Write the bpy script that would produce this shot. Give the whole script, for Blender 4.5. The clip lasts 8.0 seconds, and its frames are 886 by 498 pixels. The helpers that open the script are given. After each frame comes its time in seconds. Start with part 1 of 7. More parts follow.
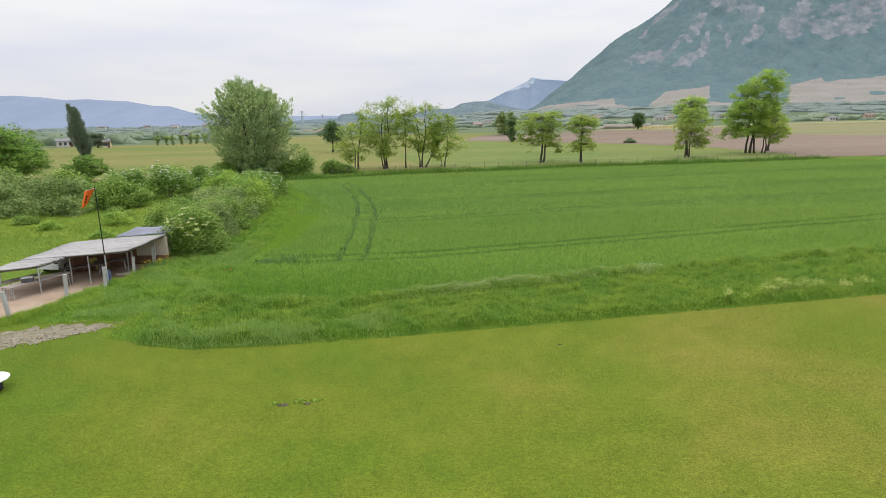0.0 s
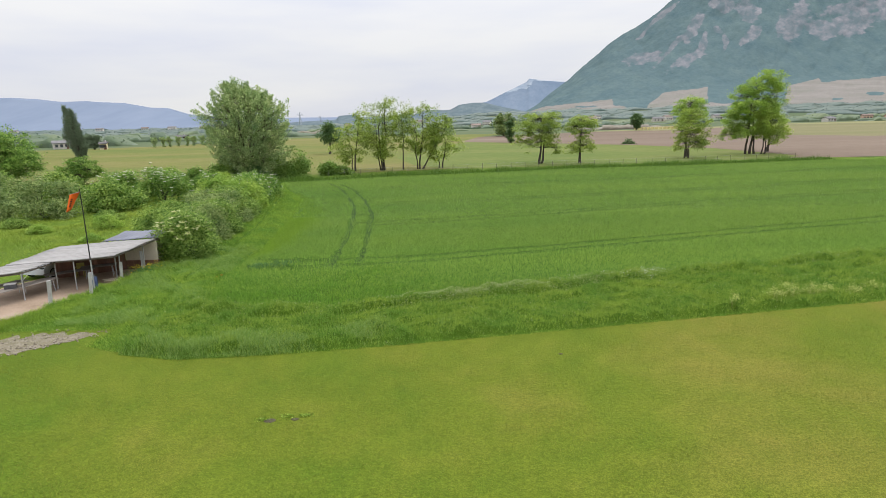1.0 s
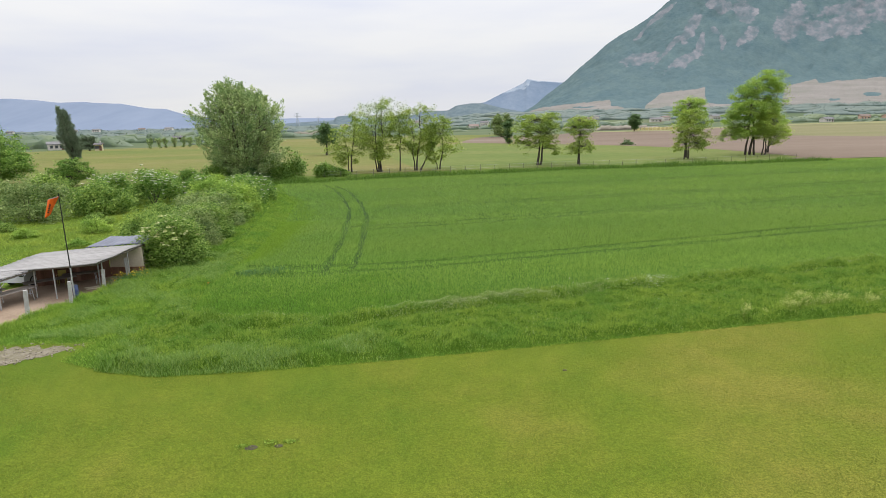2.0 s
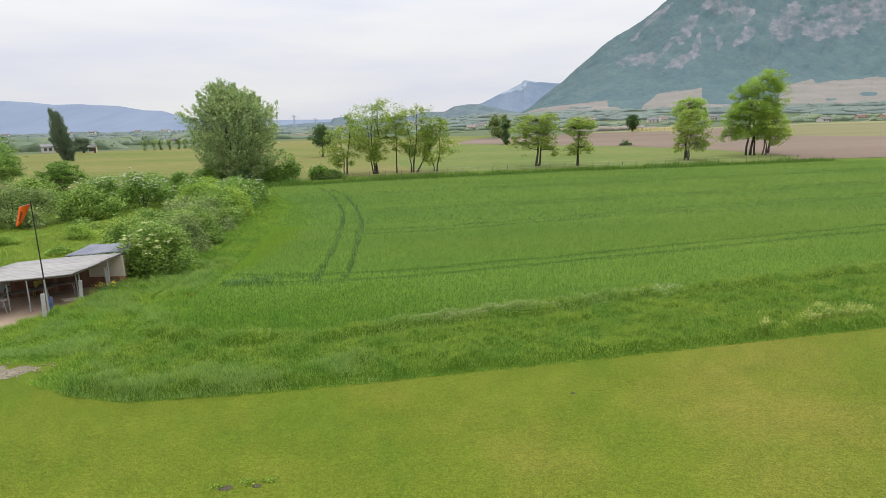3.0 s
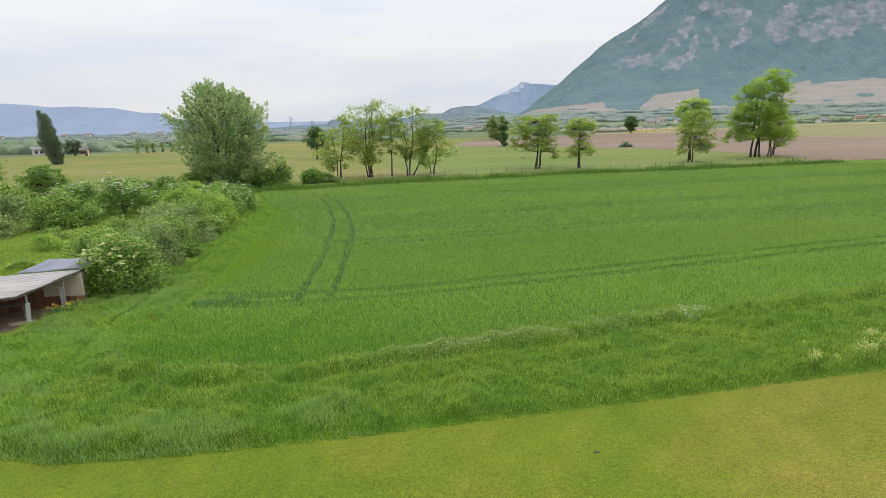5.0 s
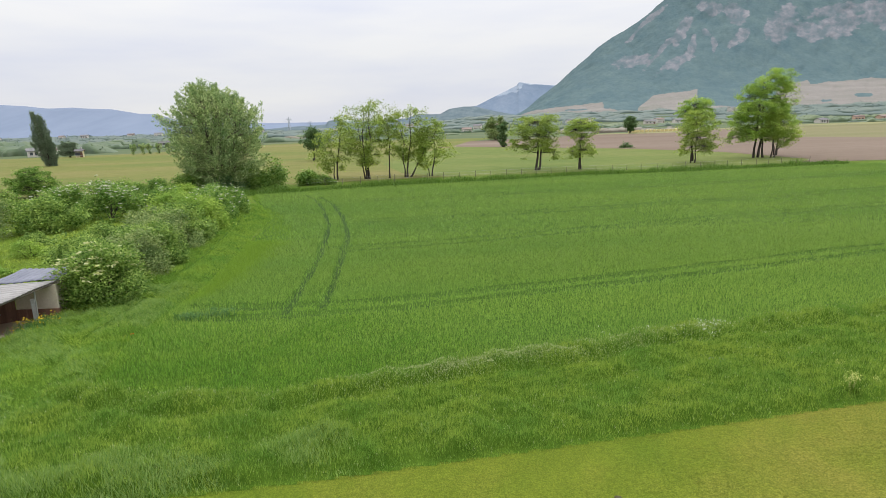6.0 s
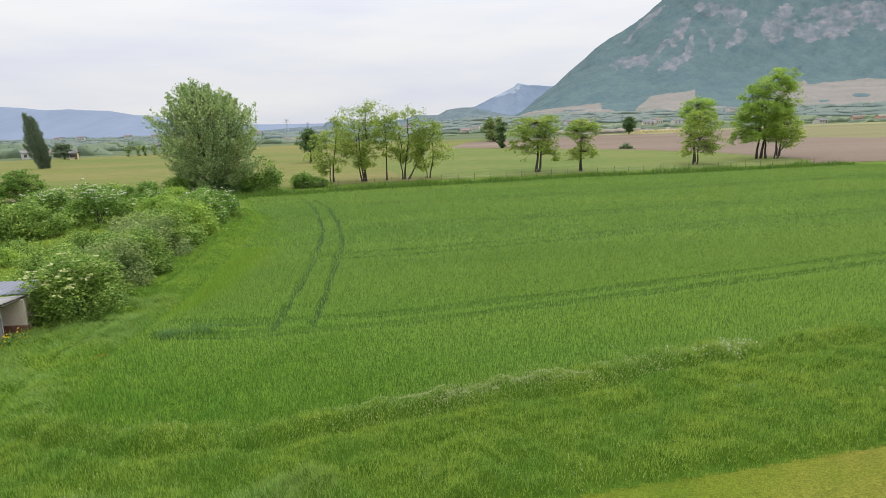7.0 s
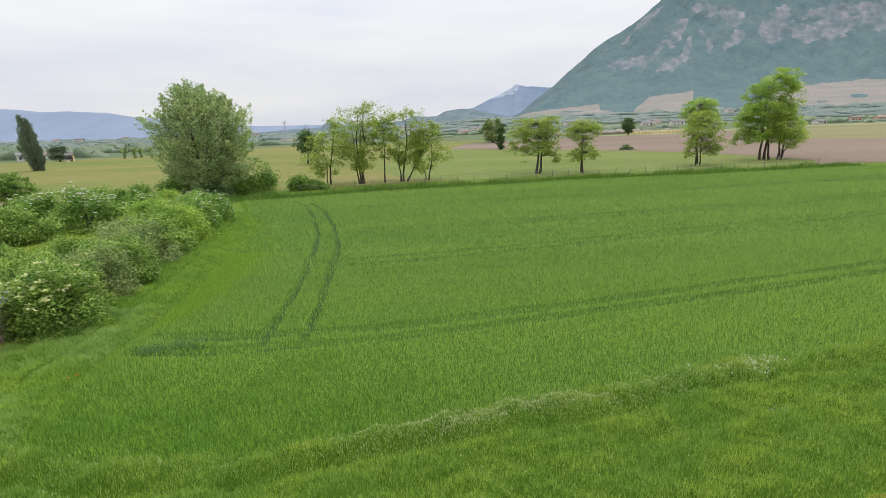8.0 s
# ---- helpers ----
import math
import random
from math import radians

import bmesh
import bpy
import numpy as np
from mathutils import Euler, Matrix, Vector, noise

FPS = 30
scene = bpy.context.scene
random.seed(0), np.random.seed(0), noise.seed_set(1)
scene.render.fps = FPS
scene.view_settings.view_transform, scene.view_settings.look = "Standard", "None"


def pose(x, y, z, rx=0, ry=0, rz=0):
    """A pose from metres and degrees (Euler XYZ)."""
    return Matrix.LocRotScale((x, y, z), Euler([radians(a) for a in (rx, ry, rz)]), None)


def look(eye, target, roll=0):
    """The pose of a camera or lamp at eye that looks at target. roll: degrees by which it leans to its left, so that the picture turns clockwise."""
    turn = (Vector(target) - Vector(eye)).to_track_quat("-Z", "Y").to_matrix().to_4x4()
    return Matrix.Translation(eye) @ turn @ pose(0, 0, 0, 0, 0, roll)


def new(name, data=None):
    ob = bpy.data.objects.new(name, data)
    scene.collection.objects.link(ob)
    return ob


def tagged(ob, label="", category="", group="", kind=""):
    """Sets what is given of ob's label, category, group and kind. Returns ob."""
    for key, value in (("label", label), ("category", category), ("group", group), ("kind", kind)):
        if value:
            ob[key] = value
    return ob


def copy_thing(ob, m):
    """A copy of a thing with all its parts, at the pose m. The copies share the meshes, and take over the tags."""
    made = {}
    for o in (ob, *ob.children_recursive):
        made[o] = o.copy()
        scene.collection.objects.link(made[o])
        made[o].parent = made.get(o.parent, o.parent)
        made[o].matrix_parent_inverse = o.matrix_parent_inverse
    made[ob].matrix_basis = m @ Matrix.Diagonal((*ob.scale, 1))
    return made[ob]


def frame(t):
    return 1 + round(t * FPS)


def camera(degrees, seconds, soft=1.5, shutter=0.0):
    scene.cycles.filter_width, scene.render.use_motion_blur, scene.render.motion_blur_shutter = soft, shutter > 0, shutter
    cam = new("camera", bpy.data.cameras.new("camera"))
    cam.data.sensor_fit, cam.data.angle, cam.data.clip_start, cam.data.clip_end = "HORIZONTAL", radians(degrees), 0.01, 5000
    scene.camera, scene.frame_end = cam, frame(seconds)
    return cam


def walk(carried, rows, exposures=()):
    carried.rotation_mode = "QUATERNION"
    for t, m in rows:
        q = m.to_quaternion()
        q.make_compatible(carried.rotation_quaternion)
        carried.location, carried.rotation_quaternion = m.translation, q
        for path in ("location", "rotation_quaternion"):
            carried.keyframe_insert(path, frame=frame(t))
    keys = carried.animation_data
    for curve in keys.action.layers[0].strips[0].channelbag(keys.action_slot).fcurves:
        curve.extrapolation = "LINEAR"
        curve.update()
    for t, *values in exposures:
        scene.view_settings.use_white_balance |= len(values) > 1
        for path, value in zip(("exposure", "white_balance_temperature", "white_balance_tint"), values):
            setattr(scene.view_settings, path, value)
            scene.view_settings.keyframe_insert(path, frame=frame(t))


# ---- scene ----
cam = camera(72.7, 8.0, 0.75)
PATH = [
    (0, (-0.091, 0.89, 9.141), (-0.1, 2.845, 8.72), -1.3),
    (0.5, (-0.037, 1.383, 9.13), (-0.043, 3.339, 8.711), -1.3),
    (1, (0.013, 1.917, 9.095), (0.009, 3.873, 8.678), -1.4),
    (1.5, (0.05, 2.557, 9.106), (0.049, 4.513, 8.69), -1.4),
    (3, (0.121, 5.263, 9.122), (0.132, 7.22, 8.71), -1.6),
    (3.5, (0.157, 6.034, 9.118), (0.169, 7.992, 8.708), -1.7),
    (4, (0.196, 6.963, 9.094), (0.21, 8.921, 8.685), -1.7),
    (4.5, (0.223, 7.995, 9.086), (0.24, 9.953, 8.678), -1.7),
    (6, (0.254, 11.09, 9.068), (0.278, 13.049, 8.663), -1.8),
    (6.5, (0.244, 12.184, 9.075), (0.271, 14.143, 8.671), -1.9),
    (7, (0.252, 13.33, 9.091), (0.282, 15.289, 8.689), -1.9),
    (7.5, (0.234, 14.357, 9.082), (0.266, 16.316, 8.681), -2.0),
    (8, (0.174, 15.157, 9.051), (0.209, 17.117, 8.653), -2.0),
]
walk(cam, [(t, look(eye, aim, roll)) for t, eye, aim, roll in PATH])

# ---- light ----
SUN_HEIGHT, SUN_TURN = 52.0, 200.0
world = bpy.data.worlds.new("overcast_sky")
scene.world = world
world.use_nodes = True
wn, wl = world.node_tree.nodes, world.node_tree.links
wn.clear()
w_out = wn.new("ShaderNodeOutputWorld")
w_bg = wn.new("ShaderNodeBackground")
w_sky = wn.new("ShaderNodeTexSky")
w_sky.sky_type, w_sky.sun_disc = "NISHITA", False
w_sky.sun_elevation, w_sky.sun_rotation = radians(SUN_HEIGHT), radians(SUN_TURN)
w_co = wn.new("ShaderNodeTexCoord")
w_sep = wn.new("ShaderNodeSeparateXYZ")
wl.new(w_co.outputs["Generated"], w_sep.inputs[0])


def w_math(op, a, b=None):
    n = wn.new("ShaderNodeMath")
    n.operation = op
    for i, v in enumerate((a, b)):
        if v is None:
            continue
        if isinstance(v, (int, float)):
            n.inputs[i].default_value = v
        else:
            wl.new(v, n.inputs[i])
    return n.outputs[0]


# an overcast dome: about three times as bright overhead as at the horizon
w_up = w_math("MAXIMUM", w_sep.outputs["Z"], 0.0)
w_lum = w_math("ADD", w_math("MULTIPLY", w_math("POWER", w_up, 1.5), 1.75), 0.78)
w_map = wn.new("ShaderNodeMapping")
w_map.inputs["Scale"].default_value = (1.6, 1.6, 9.0)
wl.new(w_co.outputs["Generated"], w_map.inputs[0])
w_noise = wn.new("ShaderNodeTexNoise")
w_noise.inputs["Scale"].default_value = 1.5
w_noise.inputs["Detail"].default_value = 5.0
w_noise.inputs["Roughness"].default_value = 0.5
wl.new(w_map.outputs[0], w_noise.inputs["Vector"])
w_ramp = wn.new("ShaderNodeValToRGB")
w_ramp.color_ramp.elements[0].position, w_ramp.color_ramp.elements[0].color = 0.35, (0.845, 0.87, 0.975, 1)
w_ramp.color_ramp.elements[1].position, w_ramp.color_ramp.elements[1].color = 0.62, (0.985, 0.985, 1.0, 1)
wl.new(w_noise.outputs["Fac"], w_ramp.inputs[0])
w_mul = wn.new("ShaderNodeVectorMath")
w_mul.operation = "SCALE"
wl.new(w_ramp.outputs[0], w_mul.inputs[0])
wl.new(w_lum, w_mul.inputs["Scale"])
w_blue = wn.new("ShaderNodeVectorMath")
w_blue.operation = "SCALE"
wl.new(w_sky.outputs[0], w_blue.inputs[0])
w_blue.inputs["Scale"].default_value = 0.006
w_add = wn.new("ShaderNodeVectorMath")
w_add.operation = "ADD"
wl.new(w_mul.outputs[0], w_add.inputs[0])
wl.new(w_blue.outputs[0], w_add.inputs[1])
wl.new(w_add.outputs[0], w_bg.inputs["Color"])
w_bg.inputs["Strength"].default_value = 1.0
wl.new(w_bg.outputs[0], w_out.inputs["Surface"])

sun_data = bpy.data.lights.new("sun", "SUN")
sun_data.energy, sun_data.angle, sun_data.color = 1.3, radians(25), (1.0, 0.96, 0.9)
sun = new("sun", sun_data)
sun.rotation_euler = (radians(90 - SUN_HEIGHT), 0, radians(180 - SUN_TURN + 180))


# ---- materials ----
def shader(name):
    m = bpy.data.materials.new(name)
    m.use_nodes = True
    nt = m.node_tree
    return m, nt.nodes, nt.links, nt.nodes["Principled BSDF"]


def noise_node(nodes, links, scale, detail=4.0, rough=0.55, stretch=None, coord="Object"):
    tc = nodes.new("ShaderNodeTexCoord")
    src = tc.outputs["Object"]
    if coord == "World":
        src = nodes.new("ShaderNodeNewGeometry").outputs["Position"]
    if stretch:
        mp = nodes.new("ShaderNodeMapping")
        mp.inputs["Scale"].default_value = stretch[:3]
        if len(stretch) > 3:
            mp.inputs["Rotation"].default_value = (0, 0, radians(stretch[3]))
        links.new(src, mp.inputs[0])
        src = mp.outputs[0]
    n = nodes.new("ShaderNodeTexNoise")
    n.inputs["Scale"].default_value = scale
    n.inputs["Detail"].default_value = detail
    n.inputs["Roughness"].default_value = rough
    links.new(src, n.inputs["Vector"])
    return n.outputs["Fac"]


def ramp_node(nodes, links, fac, stops):
    r = nodes.new("ShaderNodeValToRGB")
    el = r.color_ramp.elements
    while len(el) < len(stops):
        el.new(0.5)
    for e, (p, c) in zip(el, stops):
        e.position, e.color = p, (*c, 1)
    links.new(fac, r.inputs[0])
    return r.outputs[0]


def mix_node(nodes, links, fac, a, b, kind="MIX"):
    m = nodes.new("ShaderNodeMix")
    m.data_type, m.blend_type = "RGBA", kind
    for sock, v in ((m.inputs["Factor"], fac), (m.inputs["A"], a), (m.inputs["B"], b)):
        if isinstance(v, (int, float)):
            sock.default_value = v
        elif isinstance(v, tuple):
            sock.default_value = (*v, 1)
        else:
            links.new(v, sock)
    return m.outputs["Result"]


def surface(name, stops, scale, fine_stops=None, fine=40.0, fine_mix=0.5, rough=0.85, metal=0.0, bump=0.3,
            bump_scale=None, dist=0.02, stretch=None, coord="Object", vary=0.0, spec=0.3):
    """Two scales of noise for colour, one for relief."""
    m, nodes, links, bsdf = shader(name)
    col = ramp_node(nodes, links, noise_node(nodes, links, scale, 5, 0.6, stretch, coord), stops)
    f = noise_node(nodes, links, fine, 4, 0.65, stretch, coord)
    if fine_stops:
        col = mix_node(nodes, links, fine_mix, col, ramp_node(nodes, links, f, fine_stops), "MULTIPLY")
    if vary:
        info = nodes.new("ShaderNodeObjectInfo")
        col = mix_node(nodes, links, vary, col, ramp_node(nodes, links, info.outputs["Random"], [(0, (0.55, 0.5, 0.45)), (1, (1.25, 1.2, 1.15))]), "MULTIPLY")
    links.new(col, bsdf.inputs["Base Color"])
    bsdf.inputs["Roughness"].default_value = rough
    bsdf.inputs["Metallic"].default_value = metal
    bsdf.inputs["Specular IOR Level"].default_value = spec
    if bump:
        b = nodes.new("ShaderNodeBump")
        b.inputs["Strength"].default_value = bump
        b.inputs["Distance"].default_value = dist
        bf = noise_node(nodes, links, bump_scale, 5, 0.6, stretch, coord) if bump_scale else f
        links.new(bf, b.inputs["Height"])
        links.new(b.outputs[0], bsdf.inputs["Normal"])
    return m


def foliage(name, dark, light, through_light=0.35, patch=None, patch_scale=0.08, rough=0.55, stretch=None, sward=0.0):
    """Leaves or blades: each one its own tone, larger patches by place, light passing through."""
    m, nodes, links, bsdf = shader(name)
    geo = nodes.new("ShaderNodeNewGeometry")
    col = ramp_node(nodes, links, geo.outputs["Random Per Island"], [(0.0, dark), (1.0, light)])
    if patch:
        f = noise_node(nodes, links, patch_scale, 4, 0.6, stretch, "World")
        col = mix_node(nodes, links, 1.0, col, ramp_node(nodes, links, f, [(0.34, patch[0]), (0.66, patch[1])]), "MULTIPLY")
    links.new(col, bsdf.inputs["Base Color"])
    bsdf.inputs["Roughness"].default_value = rough
    bsdf.inputs["Specular IOR Level"].default_value = 0.1
    tr = nodes.new("ShaderNodeBsdfTranslucent")
    links.new(col, tr.inputs["Color"])
    if sward:
        # shading normals tilted upward to brighten blades and leaves beyond what their faces catch
        up = nodes.new("ShaderNodeVectorMath")
        up.operation = "MULTIPLY_ADD"
        links.new(geo.outputs["Normal"], up.inputs[0])
        up.inputs[1].default_value = (1 - sward,) * 3
        up.inputs[2].default_value = (0, 0, sward)
        nm = nodes.new("ShaderNodeVectorMath")
        nm.operation = "NORMALIZE"
        links.new(up.outputs[0], nm.inputs[0])
        links.new(nm.outputs[0], bsdf.inputs["Normal"])
    mix = nodes.new("ShaderNodeMixShader")
    mix.inputs[0].default_value = through_light
    links.new(bsdf.outputs[0], mix.inputs[1])
    links.new(tr.outputs[0], mix.inputs[2])
    links.new(mix.outputs[0], nodes["Material Output"].inputs["Surface"])
    return m


M = {}
def lawn_material(name):
    """Mown turf, greener to the west and drier to the east, with moss, thatch and clippings."""
    m, nodes, links, bsdf = shader(name)
    sep = nodes.new("ShaderNodeSeparateXYZ")
    links.new(nodes.new("ShaderNodeNewGeometry").outputs["Position"], sep.inputs[0])
    east = nodes.new("ShaderNodeMapRange")
    east.inputs["From Min"].default_value, east.inputs["From Max"].default_value = -16.0, 22.0
    east.inputs["To Min"].default_value, east.inputs["To Max"].default_value = -0.12, 0.15
    links.new(sep.outputs["X"], east.inputs["Value"])
    dry = nodes.new("ShaderNodeMath")
    links.new(noise_node(nodes, links, 0.14, 5, 0.6, None, "World"), dry.inputs[0])
    links.new(east.outputs[0], dry.inputs[1])
    col = ramp_node(nodes, links, dry.outputs[0], [(0.3, (0.082, 0.138, 0.011)), (0.5, (0.118, 0.155, 0.015)), (0.7, (0.165, 0.166, 0.027))])
    for scale, lo, hi, mix in ((1.1, (0.88, 0.92, 0.88), (1.1, 1.07, 1.08), 0.5), (6.0, (0.72, 0.76, 0.7), (1.22, 1.18, 1.16), 0.3), (24.0, (0.62, 0.64, 0.58), (1.32, 1.27, 1.25), 0.75)):
        f = noise_node(nodes, links, scale, 3, 0.6, None, "World")
        col = mix_node(nodes, links, mix, col, ramp_node(nodes, links, f, [(0.38, lo), (0.62, hi)]), "MULTIPLY")
    links.new(col, bsdf.inputs["Base Color"])
    bsdf.inputs["Roughness"].default_value, bsdf.inputs["Specular IOR Level"].default_value = 0.95, 0.1
    b = nodes.new("ShaderNodeBump")
    b.inputs["Strength"].default_value, b.inputs["Distance"].default_value = 0.5, 0.05
    links.new(noise_node(nodes, links, 9.0, 4, 0.6, None, "World"), b.inputs["Height"])
    links.new(b.outputs[0], bsdf.inputs["Normal"])
    return m


M["lawn"] = lawn_material("mown_lawn")
M["soil"] = surface("field_soil", [(0.3, (0.046, 0.1, 0.01)), (0.7, (0.068, 0.135, 0.016))], 0.3, [(0.3, (0.6, 0.6, 0.6)), (0.7, (1.2, 1.2, 1.1))], 6.0, 0.7, 0.95, bump=0.6, dist=0.1, coord="World", spec=0.1)
M["rut"] = surface("rutted_soil", [(0.3, (0.022, 0.052, 0.009)), (0.7, (0.042, 0.085, 0.015))], 0.8, None, 6.0, 0, 0.95, bump=0.5, dist=0.05, coord="World", spec=0.1)
M["turf"] = surface("rough_turf", [(0.3, (0.085, 0.145, 0.014)), (0.7, (0.125, 0.18, 0.024))], 0.12, [(0.3, (0.6, 0.65, 0.55)), (0.7, (1.2, 1.2, 1.1))], 3.0, 0.7, 0.95, bump=0.7, bump_scale=2.5, dist=0.2, coord="World", spec=0.1)
M["grass_mat"] = surface("matted_grass", [(0.3, (0.05, 0.112, 0.009)), (0.7, (0.09, 0.165, 0.016))], 1.2, [(0.3, (0.55, 0.6, 0.5)), (0.7, (1.2, 1.15, 1.1))], 9.0, 0.8, 0.95, bump=0.7, dist=0.08, coord="World", spec=0.1)
M["valley"] = surface("valley_floor", [(0.3, (0.08, 0.115, 0.06)), (0.5, (0.1, 0.13, 0.066)), (0.7, (0.14, 0.148, 0.085))], 0.008, [(0.3, (0.8, 0.85, 0.8)), (0.7, (1.1, 1.1, 1.05))], 0.3, 0.6, 0.95, bump=0.3, dist=0.2, stretch=(0.35, 1, 1), coord="World", spec=0.1)
M["meadow"] = surface("hay_meadow", [(0.32, (0.11, 0.145, 0.034)), (0.5, (0.155, 0.16, 0.046)), (0.68, (0.205, 0.172, 0.07))], 0.022, [(0.3, (0.75, 0.8, 0.7)), (0.7, (1.15, 1.15, 1.1))], 0.6, 0.8, 0.95, bump=0.5, dist=0.3, stretch=(0.4, 1, 1, -8), coord="World", spec=0.1)
M["pasture"] = surface("green_pasture", [(0.3, (0.105, 0.145, 0.035)), (0.5, (0.135, 0.165, 0.045)), (0.7, (0.17, 0.175, 0.06))], 0.05, [(0.3, (0.75, 0.8, 0.7)), (0.7, (1.15, 1.15, 1.1))], 0.8, 0.8, 0.95, bump=0.5, dist=0.3, stretch=(0.4, 1, 1, -8), coord="World", spec=0.1)
M["plough"] = surface("ploughed_earth", [(0.3, (0.155, 0.115, 0.085)), (0.55, (0.19, 0.145, 0.11)), (0.72, (0.24, 0.19, 0.15))], 0.02, [(0.3, (0.85, 0.85, 0.85)), (0.7, (1.1, 1.1, 1.1))], 0.9, 0.8, 0.95, bump=0.5, dist=0.2, stretch=(0.25, 1, 1, -10), coord="World", spec=0.1)
M["fallow"] = surface("olive_fallow", [(0.3, (0.15, 0.16, 0.065)), (0.5, (0.185, 0.175, 0.085)), (0.7, (0.225, 0.19, 0.11))], 0.02, [(0.3, (0.85, 0.85, 0.85)), (0.7, (1.1, 1.1, 1.1))], 0.9, 0.8, 0.95, bump=0.5, dist=0.2, stretch=(0.25, 1, 1, -10), coord="World", spec=0.1)
M["stubble"] = surface("pale_stubble", [(0.3, (0.2, 0.2, 0.09)), (0.7, (0.26, 0.24, 0.12))], 0.05, None, 1.0, 0, 0.95, bump=0.3, coord="World", spec=0.1)
M["dust"] = surface("dusty_yard_earth", [(0.3, (0.26, 0.19, 0.13)), (0.55, (0.34, 0.255, 0.185)), (0.75, (0.4, 0.32, 0.25))], 0.5, [(0.3, (0.75, 0.75, 0.75)), (0.7, (1.1, 1.1, 1.1))], 12.0, 0.7, 0.95, bump=0.4, dist=0.03, coord="World", spec=0.15)
M["stone"] = surface("gravel_stone", [(0.3, (0.2, 0.175, 0.13)), (0.7, (0.36, 0.325, 0.265))], 3.0, None, 30.0, 0, 0.9, bump=0.3, vary=0.6)
M["gravel_bed"] = surface("gravel_bed", [(0.3, (0.15, 0.135, 0.07)), (0.7, (0.3, 0.26, 0.2))], 2.0, [(0.3, (0.5, 0.5, 0.5)), (0.7, (1.2, 1.2, 1.2))], 22.0, 0.8, 0.95, bump=0.8, dist=0.04, coord="World")
M["molehill"] = surface("dark_crumbled_earth", [(0.3, (0.045, 0.04, 0.022)), (0.7, (0.1, 0.09, 0.05))], 9.0, None, 60.0, 0, 0.95, bump=0.8, dist=0.02)
M["bark"] = surface("grey_bark", [(0.3, (0.035, 0.028, 0.022)), (0.7, (0.1, 0.085, 0.07))], 1.5, [(0.3, (0.5, 0.5, 0.5)), (0.7, (1.2, 1.2, 1.2))], 9.0, 0.8, 0.9, bump=0.8, dist=0.04, stretch=(1, 1, 0.25))
M["twig"] = surface("pale_brown_twigs", [(0.3, (0.09, 0.07, 0.05)), (0.7, (0.19, 0.15, 0.115))], 2.0, None, 9.0, 0, 0.9, bump=0.3, dist=0.02)
M["concrete"] = surface("weathered_concrete", [(0.3, (0.36, 0.35, 0.33)), (0.7, (0.52, 0.51, 0.49))], 2.0, [(0.3, (0.7, 0.7, 0.7)), (0.7, (1.1, 1.1, 1.1))], 22.0, 0.6, 0.85, bump=0.4, dist=0.006)
M["steel"] = surface("galvanised_steel", [(0.3, (0.34, 0.35, 0.36)), (0.7, (0.5, 0.5, 0.5))], 4.0, None, 30.0, 0, 0.5, 0.5, bump=0.05)
M["black_pole"] = surface("black_painted_pole", [(0.3, (0.012, 0.012, 0.013)), (0.7, (0.03, 0.03, 0.03))], 3.0, None, 30.0, 0, 0.5, bump=0.05)
M["roof_tin"] = surface("weathered_roof_sheet", [(0.3, (0.23, 0.222, 0.212)), (0.5, (0.31, 0.3, 0.288)), (0.7, (0.38, 0.37, 0.355))], 0.7, [(0.3, (0.7, 0.68, 0.66)), (0.7, (1.1, 1.1, 1.1))], 8.0, 0.6, 0.8, bump=0.2, dist=0.01, stretch=(0.3, 1.5, 1))
M["roof_valley"] = surface("dark_roof_valleys", [(0.3, (0.06, 0.056, 0.053)), (0.7, (0.11, 0.105, 0.1))], 0.9, None, 8.0, 0, 0.85, bump=0.2, dist=0.01)
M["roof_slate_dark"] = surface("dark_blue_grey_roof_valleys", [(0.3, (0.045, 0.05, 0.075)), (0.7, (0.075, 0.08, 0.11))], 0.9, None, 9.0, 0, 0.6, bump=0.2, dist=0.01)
M["roof_slate"] = surface("blue_grey_roof_sheet", [(0.3, (0.13, 0.138, 0.175)), (0.7, (0.21, 0.22, 0.265))], 0.9, [(0.3, (0.75, 0.75, 0.75)), (0.7, (1.1, 1.1, 1.1))], 9.0, 0.5, 0.55, bump=0.2, dist=0.01)
M["planks"] = surface("dark_brown_boards", [(0.3, (0.12, 0.062, 0.042)), (0.7, (0.24, 0.135, 0.095))], 1.5, [(0.3, (0.6, 0.6, 0.6)), (0.7, (1.15, 1.1, 1.1))], 14.0, 0.7, 0.85, bump=0.4, dist=0.01, stretch=(2, 2, 0.2), vary=0.6)
M["plaster"] = surface("cream_plaster", [(0.3, (0.5, 0.43, 0.33)), (0.7, (0.62, 0.55, 0.44))], 1.1, [(0.3, (0.75, 0.73, 0.7)), (0.7, (1.08, 1.08, 1.08))], 10.0, 0.5, 0.9, bump=0.2, dist=0.006)
M["table_wood"] = surface("greyed_table_wood", [(0.3, (0.2, 0.175, 0.15)), (0.7, (0.32, 0.29, 0.26))], 1.5, [(0.3, (0.7, 0.7, 0.7)), (0.7, (1.1, 1.1, 1.1))], 18.0, 0.6, 0.8, bump=0.3, dist=0.006, stretch=(0.2, 2, 1), vary=0.4)
M["sock"] = surface("orange_sock_cloth", [(0.3, (0.8, 0.115, 0.012)), (0.7, (0.95, 0.19, 0.02))], 3.0, [(0.3, (0.8, 0.75, 0.7)), (0.7, (1.05, 1.05, 1.05))], 20.0, 0.5, 0.7, bump=0.3, dist=0.01)
